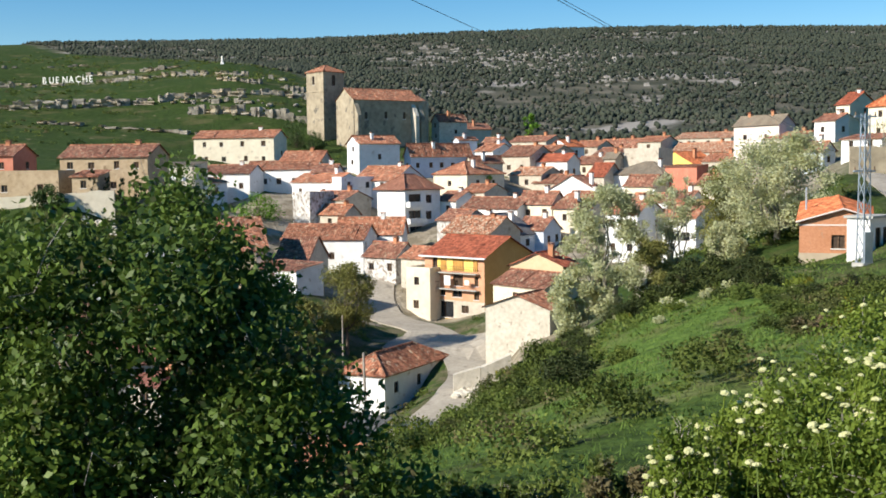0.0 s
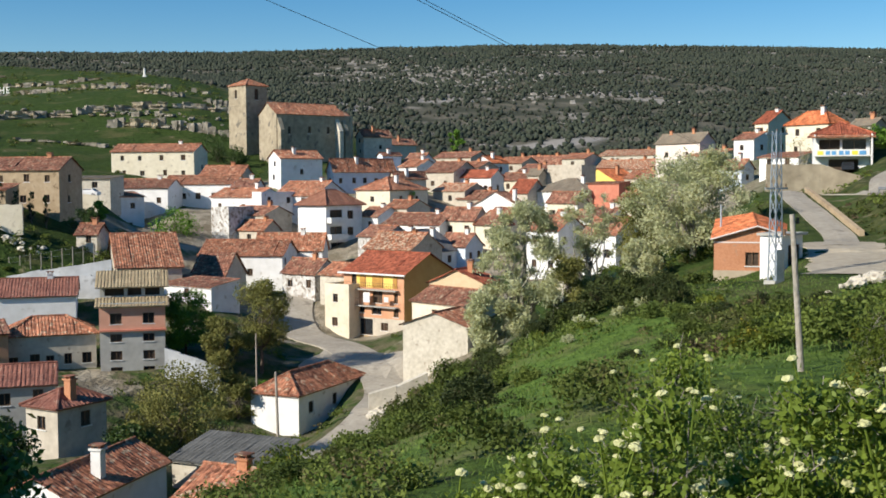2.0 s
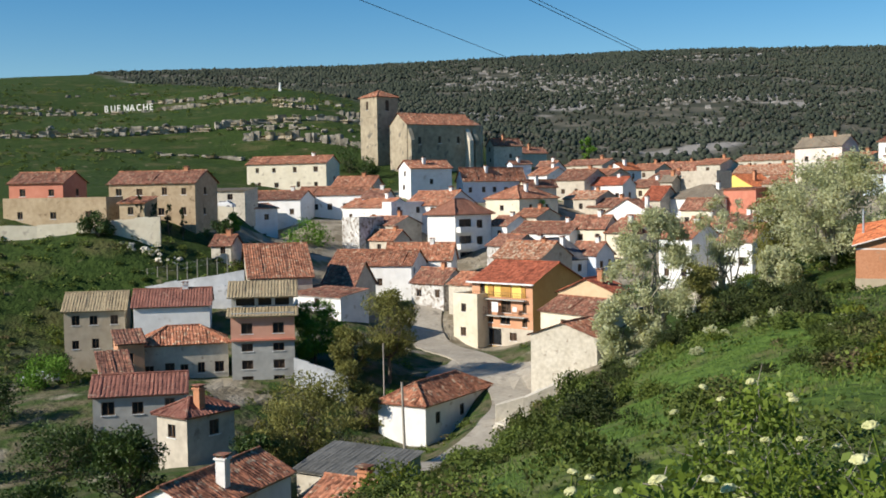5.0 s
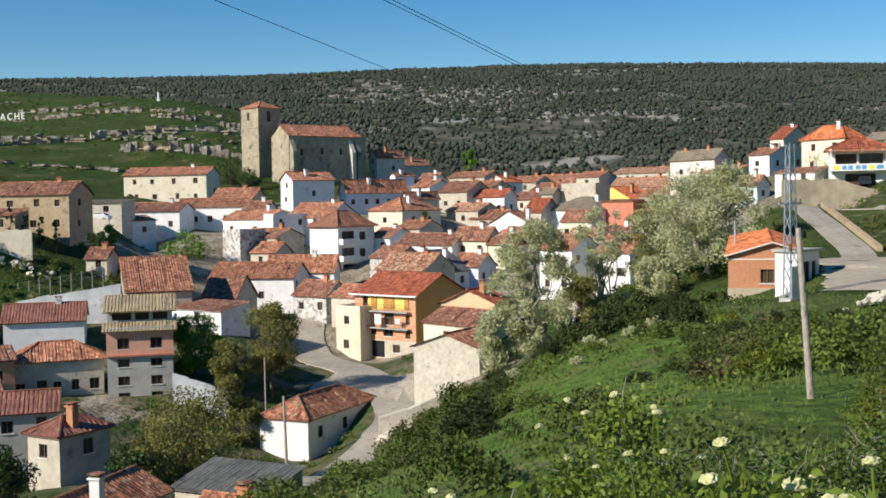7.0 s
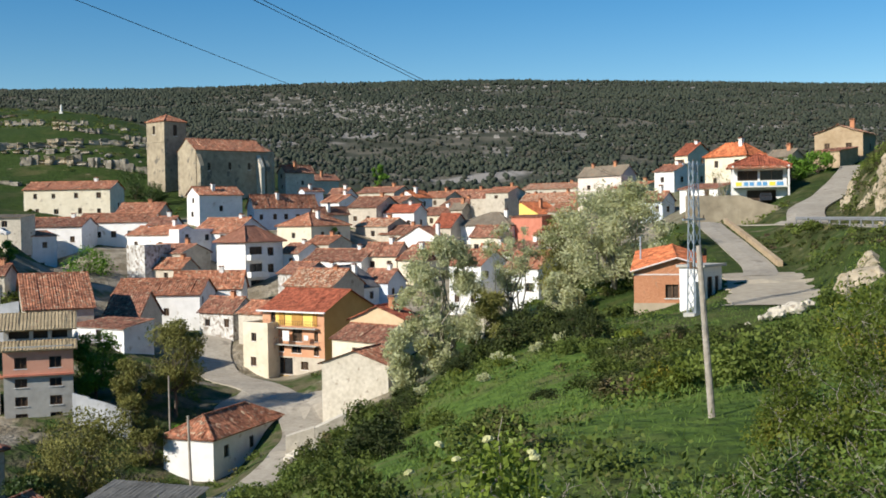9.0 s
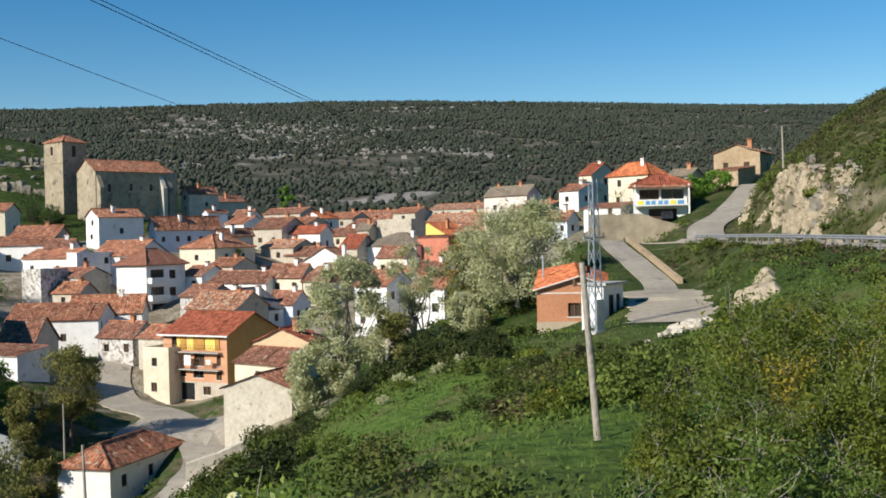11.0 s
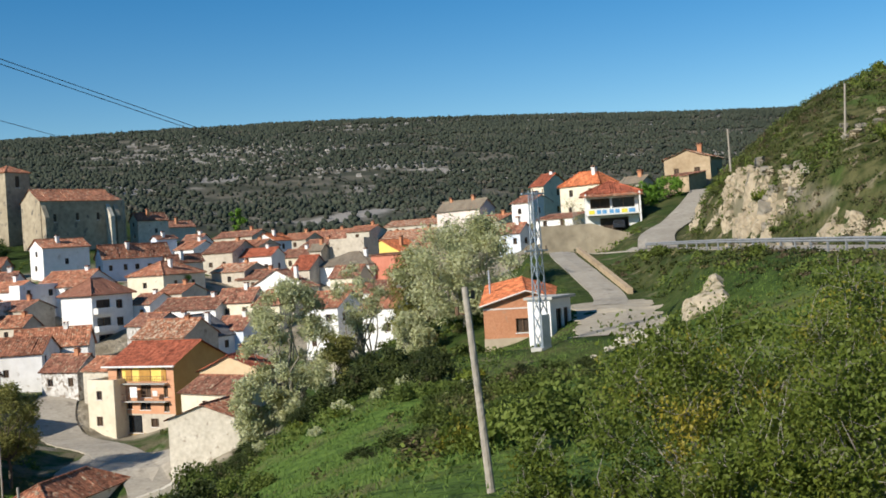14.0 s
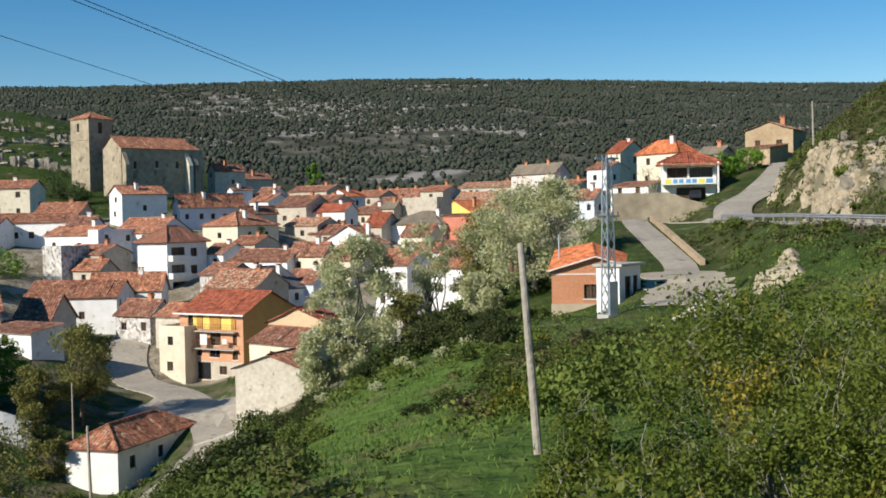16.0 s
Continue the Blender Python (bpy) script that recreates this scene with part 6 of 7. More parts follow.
def tree(name, at, tall, wide, leaf, n, size, label, seed, trunk=0.3, bark=BARK, low=0.3, clumps=26, category="tree", squeeze=1.0, shell=0.5, group="", clump=(0.13, 0.23)):
    """A trunk with limbs and a crown of leaf clumps with gaps."""
    rng = np.random.default_rng(seed)
    t = thing(name, at, 0, label, category, group)
    cl = []
    for _ in range(clumps):
        u = rng.random()
        z = tall * (low + (0.98 - low) * u)
        reach = wide / 2 * math.sin(math.pi * (0.18 + 0.75 * u)) ** 0.7
        ang, k = rng.random() * 6.28, reach * math.sqrt(rng.random())
        cl.append((math.cos(ang) * k, math.sin(ang) * k, z, wide * rng.uniform(*clump), 0.85 * squeeze))
    s = Shape()
    for i in range(5):
        z0, z1 = tall * 0.7 * i / 5 - (0.6 if i == 0 else 0), tall * 0.7 * (i + 1) / 5
        s.tube((0.08 * math.sin(i * 1.7) * i, 0.08 * math.cos(i * 2.3) * i, z0), (0.08 * math.sin((i + 1) * 1.7) * (i + 1), 0.08 * math.cos((i + 1) * 2.3) * (i + 1), z1), trunk * (1 - i * 0.17), trunk * (1 - (i + 1) * 0.17), 8, caps=False)
    part("trunk", s, bark, t, smooth=True)
    tagged(part("branchwork", limb_shape((0, 0, tall * low * 0.9), [c[:3] for c in cl[:18]], trunk * 0.4, rng), bark, t), kind="stuff")
    part("crown", cards_mesh("crown", leaf_cards(crown_points(cl, n, rng, shell), size, rng), [LEAF[leaf]]), None, t)
    return t


def flower_mesh(seed):
    """A flat, bumpy head of many small blossoms."""
    rng = random.Random(seed)
    bm = bmesh.new()
    bmesh.ops.create_icosphere(bm, subdivisions=3, radius=1)
    for v in bm.verts:
        k = rng.uniform(0.82, 1.12)
        v.co = Vector((v.co.x * 0.028 * k, v.co.y * 0.028 * k, v.co.z * (0.02 if v.co.z > 0 else 0.008) * k))
    me = bpy.data.meshes.new("flower_head")
    bm.to_mesh(me)
    bm.free()
    me.materials.append(FLOWER)
    return me


HEADS = [flower_mesh(i) for i in range(5)]


def bush(at, wide, tall, leaf, n, size, label, seed, flowers=0, twigs=14, name="bush", deep=None, category="bush", bare=0.0, group=""):
    """A many-stemmed bush: stems, leaf clumps, grey twigs and, on some, flat flower heads."""
    rng = np.random.default_rng(seed)
    t = thing(name, at, 0, label, category, group)
    deep = deep or wide
    cl = []
    for _ in range(22):
        ang, k = rng.random() * 6.28, math.sqrt(rng.random())
        x, y = math.cos(ang) * k * wide / 2, math.sin(ang) * k * deep / 2
        z = tall * (1 - 0.55 * k * k) * rng.uniform(0.35, 0.93)
        cl.append((x, y, z, min(wide, tall) * rng.uniform(0.12, 0.24), 0.9))
    pts = crown_points(cl, n, rng, 0.25)
    pts = pts[pts[:, 2] > 0.05 * tall]
    part("foliage", cards_mesh("foliage", leaf_cards(pts, size, rng, 0.55), [LEAF[leaf]]), None, t)
    ends = [(c[0], c[1], c[2] + c[3] * rng.uniform(-0.3, 0.4)) for c in cl[:twigs]]
    tagged(part("stemwork", limb_shape((0, 0, -0.3), ends, 0.01 + 0.004 * tall, rng, 0.09), TWIG, t), kind="stuff")
    s = Shape()
    for c in cl:
        for _ in range(7):
            a, d = np.array(c[:3]), rng.normal(size=3) + np.array([0, 0, 0.4])
            for k in range(3):
                d = d / np.linalg.norm(d)
                b = a + d * c[3] * 0.36
                s.tube(a, b, 0.0045 - 0.001 * k, 0.0035 - 0.001 * k, 3, caps=False)
                a, d = b, d + rng.normal(size=3) * 0.45
    tagged(part("twigwork", s, TWIG, t), kind="stuff")
    for i in range(flowers):
        c = sorted(cl, key=lambda q: -q[2])[rng.integers(len(cl) * 3 // 4)]
        d = rng.normal(size=3) * np.array([0.7, 0.55, 0.3]) + np.array([-0.1, -0.35, 0.75])
        p = np.array(c[:3]) + d / np.linalg.norm(d) * c[3] * rng.uniform(1.1, 1.5)
        f = part("flower_head", HEADS[i % 5], None, t, "flat creamy blossom head")
        f.matrix_basis = Matrix.Translation(p) @ Euler((rng.uniform(-0.4, 0.3), rng.uniform(-0.3, 0.3), rng.uniform(0, 6))).to_matrix().to_4x4() @ Matrix.Scale(rng.uniform(0.75, 1.2), 4)
        s = Shape()
        s.tube((0, 0, -0.25), (0, 0, 0), 0.005, 0.004, 4, caps=False)
        part("flower_stalk", s, LEAF["elder"], f)
    return t


# foreground: dark tree, blossoming elder, hedge
def on_ground(x, y, lift=0.0):
    return (x, y, gz(x, y) + lift)


def near_tree():
    rng = np.random.default_rng(5)
    x, y = -3.0, 8.75
    base = gz(x, y)
    t = thing("hawthorn_tree", (x, y, base), 0, "dense dark leafy hawthorn with bare grey twigs", "tree")
    cl = []
    for gx in np.arange(-2.2, 2.8, 0.32):
        top = float(np.interp(gx / 1.15, [-1.9, -0.4, 0.1, 0.6, 0.85, 1.25, 1.65, 1.95, 2.15, 2.4], [39.5, 39.5, 39.6, 39.95, 39.85, 39.6, 39.2, 38.75, 38.3, 37.85]))
        top = 40.25 + 1.15 * (top - 40)
        for gy in np.arange(36.6, top - 0.1, 0.3):
            cl.append((gx + rng.normal(0, 0.1), rng.uniform(-1.1, 1.1), min(gy + rng.normal(0, 0.1), top - 0.15) - base, rng.uniform(0.3, 0.5), 0.95))
    rng.shuffle(cl)
    cl = [tuple(c) for c in cl]
    p = crown_points(cl, 125000, rng, 0.25)
    part("crown", cards_mesh("crown", leaf_cards(p, 0.032, rng, 0.6, 0.2), [LEAF["hawthorn"]]), None, t)
    s = Shape()
    s.tube((0, 0, -0.6), (0.1, 0, 1.0), 0.12, 0.09, 8)
    part("trunk", s, BARK, t)
    tagged(part("branchwork", limb_shape((0.1, 0, 0.9), [c[:3] for c in cl[:30]], 0.03, rng, 0.2), BARK, t), kind="stuff")
    s = Shape()
    for _ in range(160):
        c = cl[rng.integers(len(cl))]
        a = np.array(c[:3])
        for k in range(3):
            d = rng.normal(size=3)
            b = a + d / np.linalg.norm(d) * 0.22
            s.tube(a, b, 0.0065 - k * 0.0015, 0.005 - k * 0.0015, 4, caps=False)
            a = b
    tagged(part("twigwork", s, TWIG, t), kind="stuff")


near_tree()
for i, (x, y, w, top, fl, n) in enumerate(((2.75, 7.0, 1.1, 39.45, 52, 11000), (3.35, 6.7, 1.0, 39.4, 46, 11000), (2.05, 8.1, 1.1, 39.05, 46, 10000), (1.5, 7.5, 0.9, 38.6, 26, 7000), (2.4, 7.6, 1.0, 39.15, 40, 10000), (3.5, 9.9, 1.3, 39.0, 40, 9000), (4.35, 9.6, 1.3, 38.85, 24, 9000), (5.2, 10.0, 1.2, 38.6, 10, 7000), (2.7, 9.2, 1.1, 38.75, 14, 4400))):
    base = gz(x, y)
    bush((x, y, base), w, top - base, "hawthorn" if i in (6, 7) else "elder", int(n * 1.7), 0.019, "green elder bush with flat creamy blossom heads", 100 + i, fl, 10, "elder_bush", w, group="elder bushes")
for i, (x, y, w, top) in enumerate(((0.2, 11.5, 2.0, 37.2), (-1.2, 12.5, 2.2, 36.8), (1.6, 13, 1.8, 36.9), (-5.5, 11.5, 2.6, 38.0), (6.8, 14.2, 2.2, 37.9), (8.0, 16.5, 2.4, 37.6))):
    base = gz(x, y)
    bush((x, y, base), w, top - base, "shrub", 6500, 0.034, "leafy scrub bush on the roadside slope", 130 + i, 0, 12, group="roadside scrub")
for i, (x, y, w, top) in enumerate(((5.3, 12.2, 1.6, 38.75), (6.4, 12.4, 1.8, 38.7), (7.5, 13.0, 1.8, 38.6), (4.3, 12.6, 1.5, 38.2))):
    base = gz(x, y)
    bush((x, y, base), w, top - base, "hawthorn", 9000, 0.021, "dark leafy hawthorn bush with grey twigs on the roadside", 150 + i, 0, 14, group="roadside hawthorns")
HEDGE = ((9.6, 19.6, 2.2, 38.3), (11.6, 20.6, 2.6, 39.5), (13.0, 20.2, 2.8, 39.75), (14.6, 19.4, 2.8, 39.8), (16.2, 19.4, 3.0, 39.85), (12.0, 17.8, 2.6, 39.2), (13.8, 17.2, 2.6, 39.4), (10.6, 18.0, 2.2, 38.5),
         (17.8, 20.6, 3.0, 39.86), (15.2, 22.6, 3.0, 39.8), (12.4, 23.0, 3.0, 39.3), (19.5, 23.5, 3.2, 39.83), (17.5, 26, 3.2, 39.76), (9.0, 17.0, 2.2, 38.2), (22, 27, 3.4, 39.79), (20, 30, 3.4, 39.7), (24, 31, 3.4, 39.75))
for i, (x, y, w, top) in enumerate(HEDGE):
    base = gz(x, y)
    bush((x, y, base), w, max(1.2, top - base), "hedge", 15000 if i < 9 else 6000, 0.025 if i < 9 else 0.036, "sunlit yellow-green hedge bush with bare grey stems", 160 + i, 0, 16, "hedge_bush", group="roadside hedge")

# middle distance trees
tree("silver_poplar", (13.8, 114.5, gz(13.8, 114.5)), 13.2, 8.6, "silver", 30000, 0.13, "tall silver-leaved poplar beside the stone barn", 21, 0.32, PALEBARK, 0.1, 64, shell=0.2, clump=(0.07, 0.17))
tree("silver_poplar", (10.6, 112.0, gz(10.6, 112.0)), 6.0, 5.4, "silver", 13000, 0.15, "low bushy silver poplar beside the barn", 22, 0.15, PALEBARK, 0.05, 22)
tree("bare_poplar", (21.5, 121.0, gz(21.5, 121.0)), 11.5, 7.5, "silver", 9000, 0.12, "half bare poplar with brownish young leaves", 23, 0.3, PALEBARK, 0.15, 60, shell=0.2, clump=(0.06, 0.15))
tree("silver_poplar", (30.3, 112.6, gz(30.3, 112.6)), 10.2, 12.4, "silver", 38000, 0.13, "broad silver poplar behind the brick shed", 24, 0.36, PALEBARK, 0.12, 80, shell=0.25, clump=(0.06, 0.16))
tree("poplar", (26.0, 116.5, gz(26.0, 116.5)), 9.0, 6.0, "olive", 8000, 0.13, "brownish young poplar behind the thicket", 25, 0.25, PALEBARK, 0.2, 24)
tree("silver_poplar", (24.2, 109.0, gz(24.2, 109.0)), 4.4, 4.0, "silver", 7000, 0.13, "low silver poplar bush", 26, 0.12, PALEBARK, 0.05, 16)
tree("shrub_tree", (18.0, 113.0, gz(18.0, 113.0)), 5.5, 5.0, "olive", 6000, 0.13, "olive scrub tree among the poplars", 27, 0.16, BARK, 0.1, 18)
tree("green_tree", (-23.3, 135.4, 20.6), 7.0, 5.8, "bright", 12000, 0.13, "round bright green tree beside the tall house", 28, 0.2, BARK, 0.2, 26)
tree("olive_tree", (-14.4, 134.4, 18.8), 10.2, 7.0, "olive", 12000, 0.13, "olive-green street tree by the square", 29, 0.24, BARK, 0.28, 28)
tree("olive_tree", (-18.7, 131.9, 19.5), 5.6, 5.0, "olive", 8000, 0.13, "olive-green tree beside the street wall", 30, 0.2, BARK, 0.2, 20)
tree("garden_tree", (-17.4, 100.8, gz(-17.4, 100.8)), 7.4, 8.5, "olive", 11000, 0.13, "spreading olive-brown garden tree", 31, 0.22, BARK, 0.12, 30)
tree("garden_tree", (-25.5, 80.5, gz(-25.5, 80.5)), 4.6, 4.2, "dark", 3600, 0.12, "dark round garden bush tree", 32, 0.15, BARK, 0.08, 20)
tree("poplar", (18.4, 338, gz(18.4, 338)), 8.5, 4.5, "bright", 1500, 0.3, "fresh green poplar at the foot of the woods", 34, 0.25, BARK, 0.1, 14)
tree("bare_tree", (62.7, 173.6, gz(62.7, 173.6)), 6.5, 5.5, "olive", 420, 0.12, "almost bare tree by the white garden wall", 35, 0.16, PALEBARK, 0.25, 26)
for i in range(4):
    x, y = -57.0 + 1.9 * i, 173.2 + 0.9 * i
    tree("cypress", (x, y, gz(x, y)), 4.8 - 0.25 * (i % 2), 1.3, "cypress", 900, 0.12, "slim dark cypress beside the earth-coloured house", 36 + i, 0.1, BARK, 0.06, 16, "cypress", 1.6, group="cypress row")
for i, (x, y, h, w, leaf) in enumerate(((-43, 288, 6.5, 8, "dark"), (-38, 283, 4.5, 5, "dark"), (70, 168, 4.5, 4.0, "dark"), (73, 172, 4.0, 5, "bright"), (77, 171, 3.0, 5, "bright"), (-46, 178, 4, 5, "dark"), (-38, 205, 4.0, 8, "bright"),
                                        (3.5, 236, 3.6, 4, "bright"), (-60, 164, 3.2, 5, "dark"), (-48, 194, 3.0, 3, "bright"), (-70, 205, 6, 7, "dark"), (-45, 90, 4, 6, "bright"), (-48, 105, 4, 6, "dark"), (-10, 255, 5, 5, "dark"),
                                        (-25.7, 79.5, 4.5, 5.5, "dark"), (-36.9, 93.1, 3.5, 8, "dark"), (-35.4, 95.9, 3, 5, "dark"), (-18.2, 85.5, 3.5, 4, "dark"), (-20.3, 101.9, 4.5, 5, "olive"), (-15.7, 123.4, 3.5, 4, "olive"), (-56.0, 135.9, 3, 6, "dark"), (-55.0, 149.5, 2.5, 5, "dark"), (-18.1, 127.5, 4, 4.5, "olive"), (-49.6, 120.9, 3, 6, "bright"), (-13.2, 127.9, 3, 2, "bright"), (-29.3, 74.0, 3.5, 6, "dark"))):
    tree("garden_tree", (x, y, gz(x, y)), h, w, leaf, 1800 if y > 150 else 3200, 0.2 if y > 150 else 0.14, {"bright": "leafy green tree between the houses", "dark": "dark leafy tree between the houses", "olive": "olive-brown garden tree between the houses"}[leaf], 60 + i, 0.15, BARK, 0.05, 18, group="village trees")


# scrub on the slopes
def scrub_density(x, y):
    if ((x - 9.0) / 5.6) ** 2 + ((y - 51) / 19) ** 2 < 1:
        return 0.02
    if 26 < x < 40 and 92 < y < 110 or 27 < x < 39 and 72 < y < 93:
        return 0.0
    if 24 < x < 33 and 60 < y < 73:
        return 0.06
    clump = 0.5 + 1.1 * noise.noise((x * 0.16, y * 0.11, 1.5))
    if x > 52:
        return (0.9 if y < 150 else 0.0) * clump
    if y > 62 and 2 < x < 27:
        return (0.75 if y < 112 else 0.2) * clump
    if x > 12:
        return 0.75 * clump
    if y < 45:
        return (0.6 if x > -25 else 0.3) * clump
    return (0.55 if -6 < x < 6 and y < 100 else 0.3) * clump


SHRUBS = []
for i in range(7):
    rng = np.random.default_rng(300 + i)
    cl = [(math.cos(a) * k, math.sin(a) * k, 0.75 * (1 - 0.6 * k * k) * u, rng.uniform(0.25, 0.45), 0.8) for a, k, u in zip(rng.random(12) * 6.28, rng.random(12) ** 0.5 * 0.75, rng.uniform(0.5, 1, 12))]
    p = crown_points(cl, 640, rng, 0.4)
    SHRUBS.append(cards_mesh("shrub", leaf_cards(p, 0.095, rng, 0.55), [LEAF["shrub"] if i < 5 else LEAF["hedge"] if i == 5 else LEAF["silver"]]))


FINE = []
for i in range(6):
    rng = np.random.default_rng(340 + i)
    cl = [(math.cos(a) * k, math.sin(a) * k, 0.75 * (1 - 0.6 * k * k) * u, rng.uniform(0.2, 0.4), 0.8) for a, k, u in zip(rng.random(16) * 6.28, rng.random(16) ** 0.5 * 0.8, rng.uniform(0.4, 1, 16))]
    FINE.append(cards_mesh("shrub", leaf_cards(crown_points(cl, 1700, rng, 0.4), 0.042, rng, 0.55), [LEAF["hedge"] if i in (2, 5) else LEAF["shrub"]]))


def houses_near(x, y):
    return min(math.hypot(x - p[0], y - p[1]) for p in HOUSES_A + HOUSES_B + HOUSES_C) < 8


def scatter(seed, want, box, small, big, limit):
    rng = random.Random(seed)
    out = []
    while len(out) < want and limit:
        limit -= 1
        x, y = rng.uniform(*box[:2]), rng.uniform(*box[2:])
        if rng.random() < scrub_density(x, y) and not houses_near(x, y):
            out.append((x, y, rng.uniform(small, big), rng.random()))
    xy = np.array([o[:2] for o in out])
    free = off_road(xy[:, 0], xy[:, 1])
    z = heights(xy)
    return [(x, y, float(h), r, k) for (x, y, r, k), d, h in zip(out, free, z) if d > 3.2 + r * 0.7 and not (y > x * 1.2 + 1 and y < 15)]


for x, y, z, r, k in scatter(7, 190, (-30, 95, 15, 125), 0.7, 1.7, 6000):
    ob = new("shrub", (FINE if y < 48 else SHRUBS)[int(k * 5.9) % 6])
    ob.matrix_world = Matrix.Translation((x, y, z - 0.1 * r)) @ Matrix.Rotation(k * 40, 4, "Z") @ Matrix.Diagonal((r, r, r * (0.75 + 0.4 * k), 1))
    tagged(ob, "low green scrub shrub on the hillside", "shrub", "hillside scrub")
for i, (x, y, r) in enumerate(((16, 77, 0.8), (13.5, 73, 0.7), (18, 79, 0.9), (11, 66, 0.6), (20, 70, 0.6), (9, 84, 0.9), (14, 81, 0.8), (17, 62, 0.5), (12, 91, 0.8))):
    ob = new("silver_shrub", SHRUBS[6])
    ob.matrix_world = Matrix.Translation((x, y, gz(x, y))) @ Matrix.Diagonal((r, r, r, 1))
    tagged(ob, "small silver-leaved shrub in the meadow", "shrub", "silver shrubs")


MASS = []
for i in range(6):
    rng = np.random.default_rng(420 + i)
    cl = [(math.cos(a) * k, math.sin(a) * k, 0.95 * (1 - 0.7 * k * k) * u, rng.uniform(0.16, 0.36), 0.85) for a, k, u in zip(rng.random(22) * 6.28, rng.random(22) ** 0.5 * 0.85, rng.uniform(0.3, 1, 22))]
    MASS.append(cards_mesh("shrub", leaf_cards(crown_points(cl, 3400, rng, 0.35), 0.042, rng, 0.55), [LEAF["thicket" if i < 2 else "shrub" if i < 4 else "bank"]]))


def mass(count, middle, reach, sizes, kinds, label, group, seed, tall=0.8):
    """Large bushes standing close together round a spot of the slope."""
    rng = random.Random(seed)
    for _ in range(count):
        x, y = middle[0] + rng.gauss(0, reach[0]), middle[1] + rng.gauss(0, reach[1])
        r = rng.uniform(*sizes)
        ob = new("shrub", MASS[rng.choice(kinds)])
        ob.matrix_world = Matrix.Translation((x, y, gz(x, y) - 0.12 * r)) @ Matrix.Rotation(rng.uniform(0, 6.3), 4, "Z") @ Matrix.Diagonal((r, r * rng.uniform(0.8, 1.2), r * tall * rng.uniform(0.75, 1.25), 1))
        tagged(ob, label, "shrub", group)


mass(15, (19.0, 88), (2.2, 4.5), (1.6, 2.8), (0, 1, 0, 2), "tall dark shrub in the thicket below the poplars", "dark thicket", 1)
mass(9, (12.0, 92), (2.0, 4.0), (1.2, 2.0), (0, 1, 3), "dark olive shrub on the slope below the poplars", "dark thicket", 2)
mass(20, (4.0, 63), (1.7, 8.0), (1.2, 2.3), (2, 3, 2, 0), "tall leafy shrub along the edge of the meadow", "meadow edge shrubs", 3, 0.95)
mass(8, (7.6, 74), (1.2, 4.0), (0.9, 1.6), (0, 1), "dark shrub at the upper end of the meadow", "meadow edge shrubs", 4)
mass(22, (20.5, 64), (3.2, 8.0), (1.0, 2.0), (4, 5, 2, 0), "olive-brown scrub bush on the bank below the shed", "bank scrub", 5, 0.65)
mass(12, (17.0, 45), (2.4, 6.0), (0.8, 1.6), (2, 3, 4), "low green scrub bush on the bank", "bank scrub", 6, 0.7)
mass(15, (14.0, 39), (2.4, 5.0), (0.7, 1.4), (0, 2, 3, 4), "low dark scrub bush beside the leaning pole", "bank scrub", 8, 0.6)
mass(10, (-1.0, 42), (3.0, 6.0), (0.9, 1.7), (2, 3, 4), "green scrub bush above the lane", "lane scrub", 7, 0.7)


def joined_scrub():
    rng = np.random.default_rng(77)
    items = scatter(8, 4800, (-35, 105, 14, 150), 0.25, 1.15, 60000)
    cards = []
    for x, y, z, r, k in items:
        n = int((30 + 48 * r) * min(2.5, max(0.7, 48 / y)))
        d = rng.normal(size=(n, 3))
        d /= np.linalg.norm(d, axis=1, keepdims=True)
        p = d * (rng.uniform(0.4, 1.1, (n, 1))) * r
        p[:, 2] = np.abs(p[:, 2]) * 0.8
        cards.append(leaf_cards(p + np.array([x, y, z - 0.1]), 0.026 + 0.0009 * y + 0.014 * r, rng, 0.6))
    me = cards_mesh("thicket", np.concatenate(cards), [LEAF["shrub"]])
    tagged(new("thicket", me), "dense green scrub covering the hillside", "scrub", kind="stuff")


joined_scrub()


def heath():
    """Low mixed scrub on the hill above and below the road."""
    rng = np.random.default_rng(79)
    n = 12500
    x, y = rng.uniform(33, 112, n), rng.uniform(40, 150, n)
    clump = np.array([noise.noise((a * 0.09, b * 0.09, 4)) for a, b in zip(x, y)])
    keep = (rng.random(n) < np.clip(0.7 + clump * 1.2, 0.2, 1)) & (off_road(x, y) > 2.9) & ((x > 52 + np.clip(y - 110, 0, 60) * 0.5) | ((y < 118) & (x > 37 + 0.09 * np.clip(y - 60, 0, 99) + 3.0 * (y > 80))))
    keep &= ~((x > 53) & (x < 58.5) & (y > 96) & (y < 115) & (rng.random(n) < 0.8))
    x, y = x[keep], y[keep]
    z = heights(np.c_[x, y])
    cards = []
    for a, b, c in zip(x, y, z):
        r = rng.uniform(0.3, 1.05) * (0.6 if a < 51 else 1.0)
        d = rng.normal(size=(42, 3))
        d /= np.linalg.norm(d, axis=1, keepdims=True)
        p = d * rng.uniform(0.4, 1.1, (42, 1)) * r
        p[:, 2] = np.abs(p[:, 2]) * 0.75
        cards.append(leaf_cards(p + np.array([a, b, c - 0.05]), 0.105, rng, 0.6))
    tagged(new("heath", cards_mesh("heath", np.concatenate(cards), [LEAF["heath"]])), "mixed olive and brown scrub covering the roadside hill", "scrub", kind="stuff")


heath()


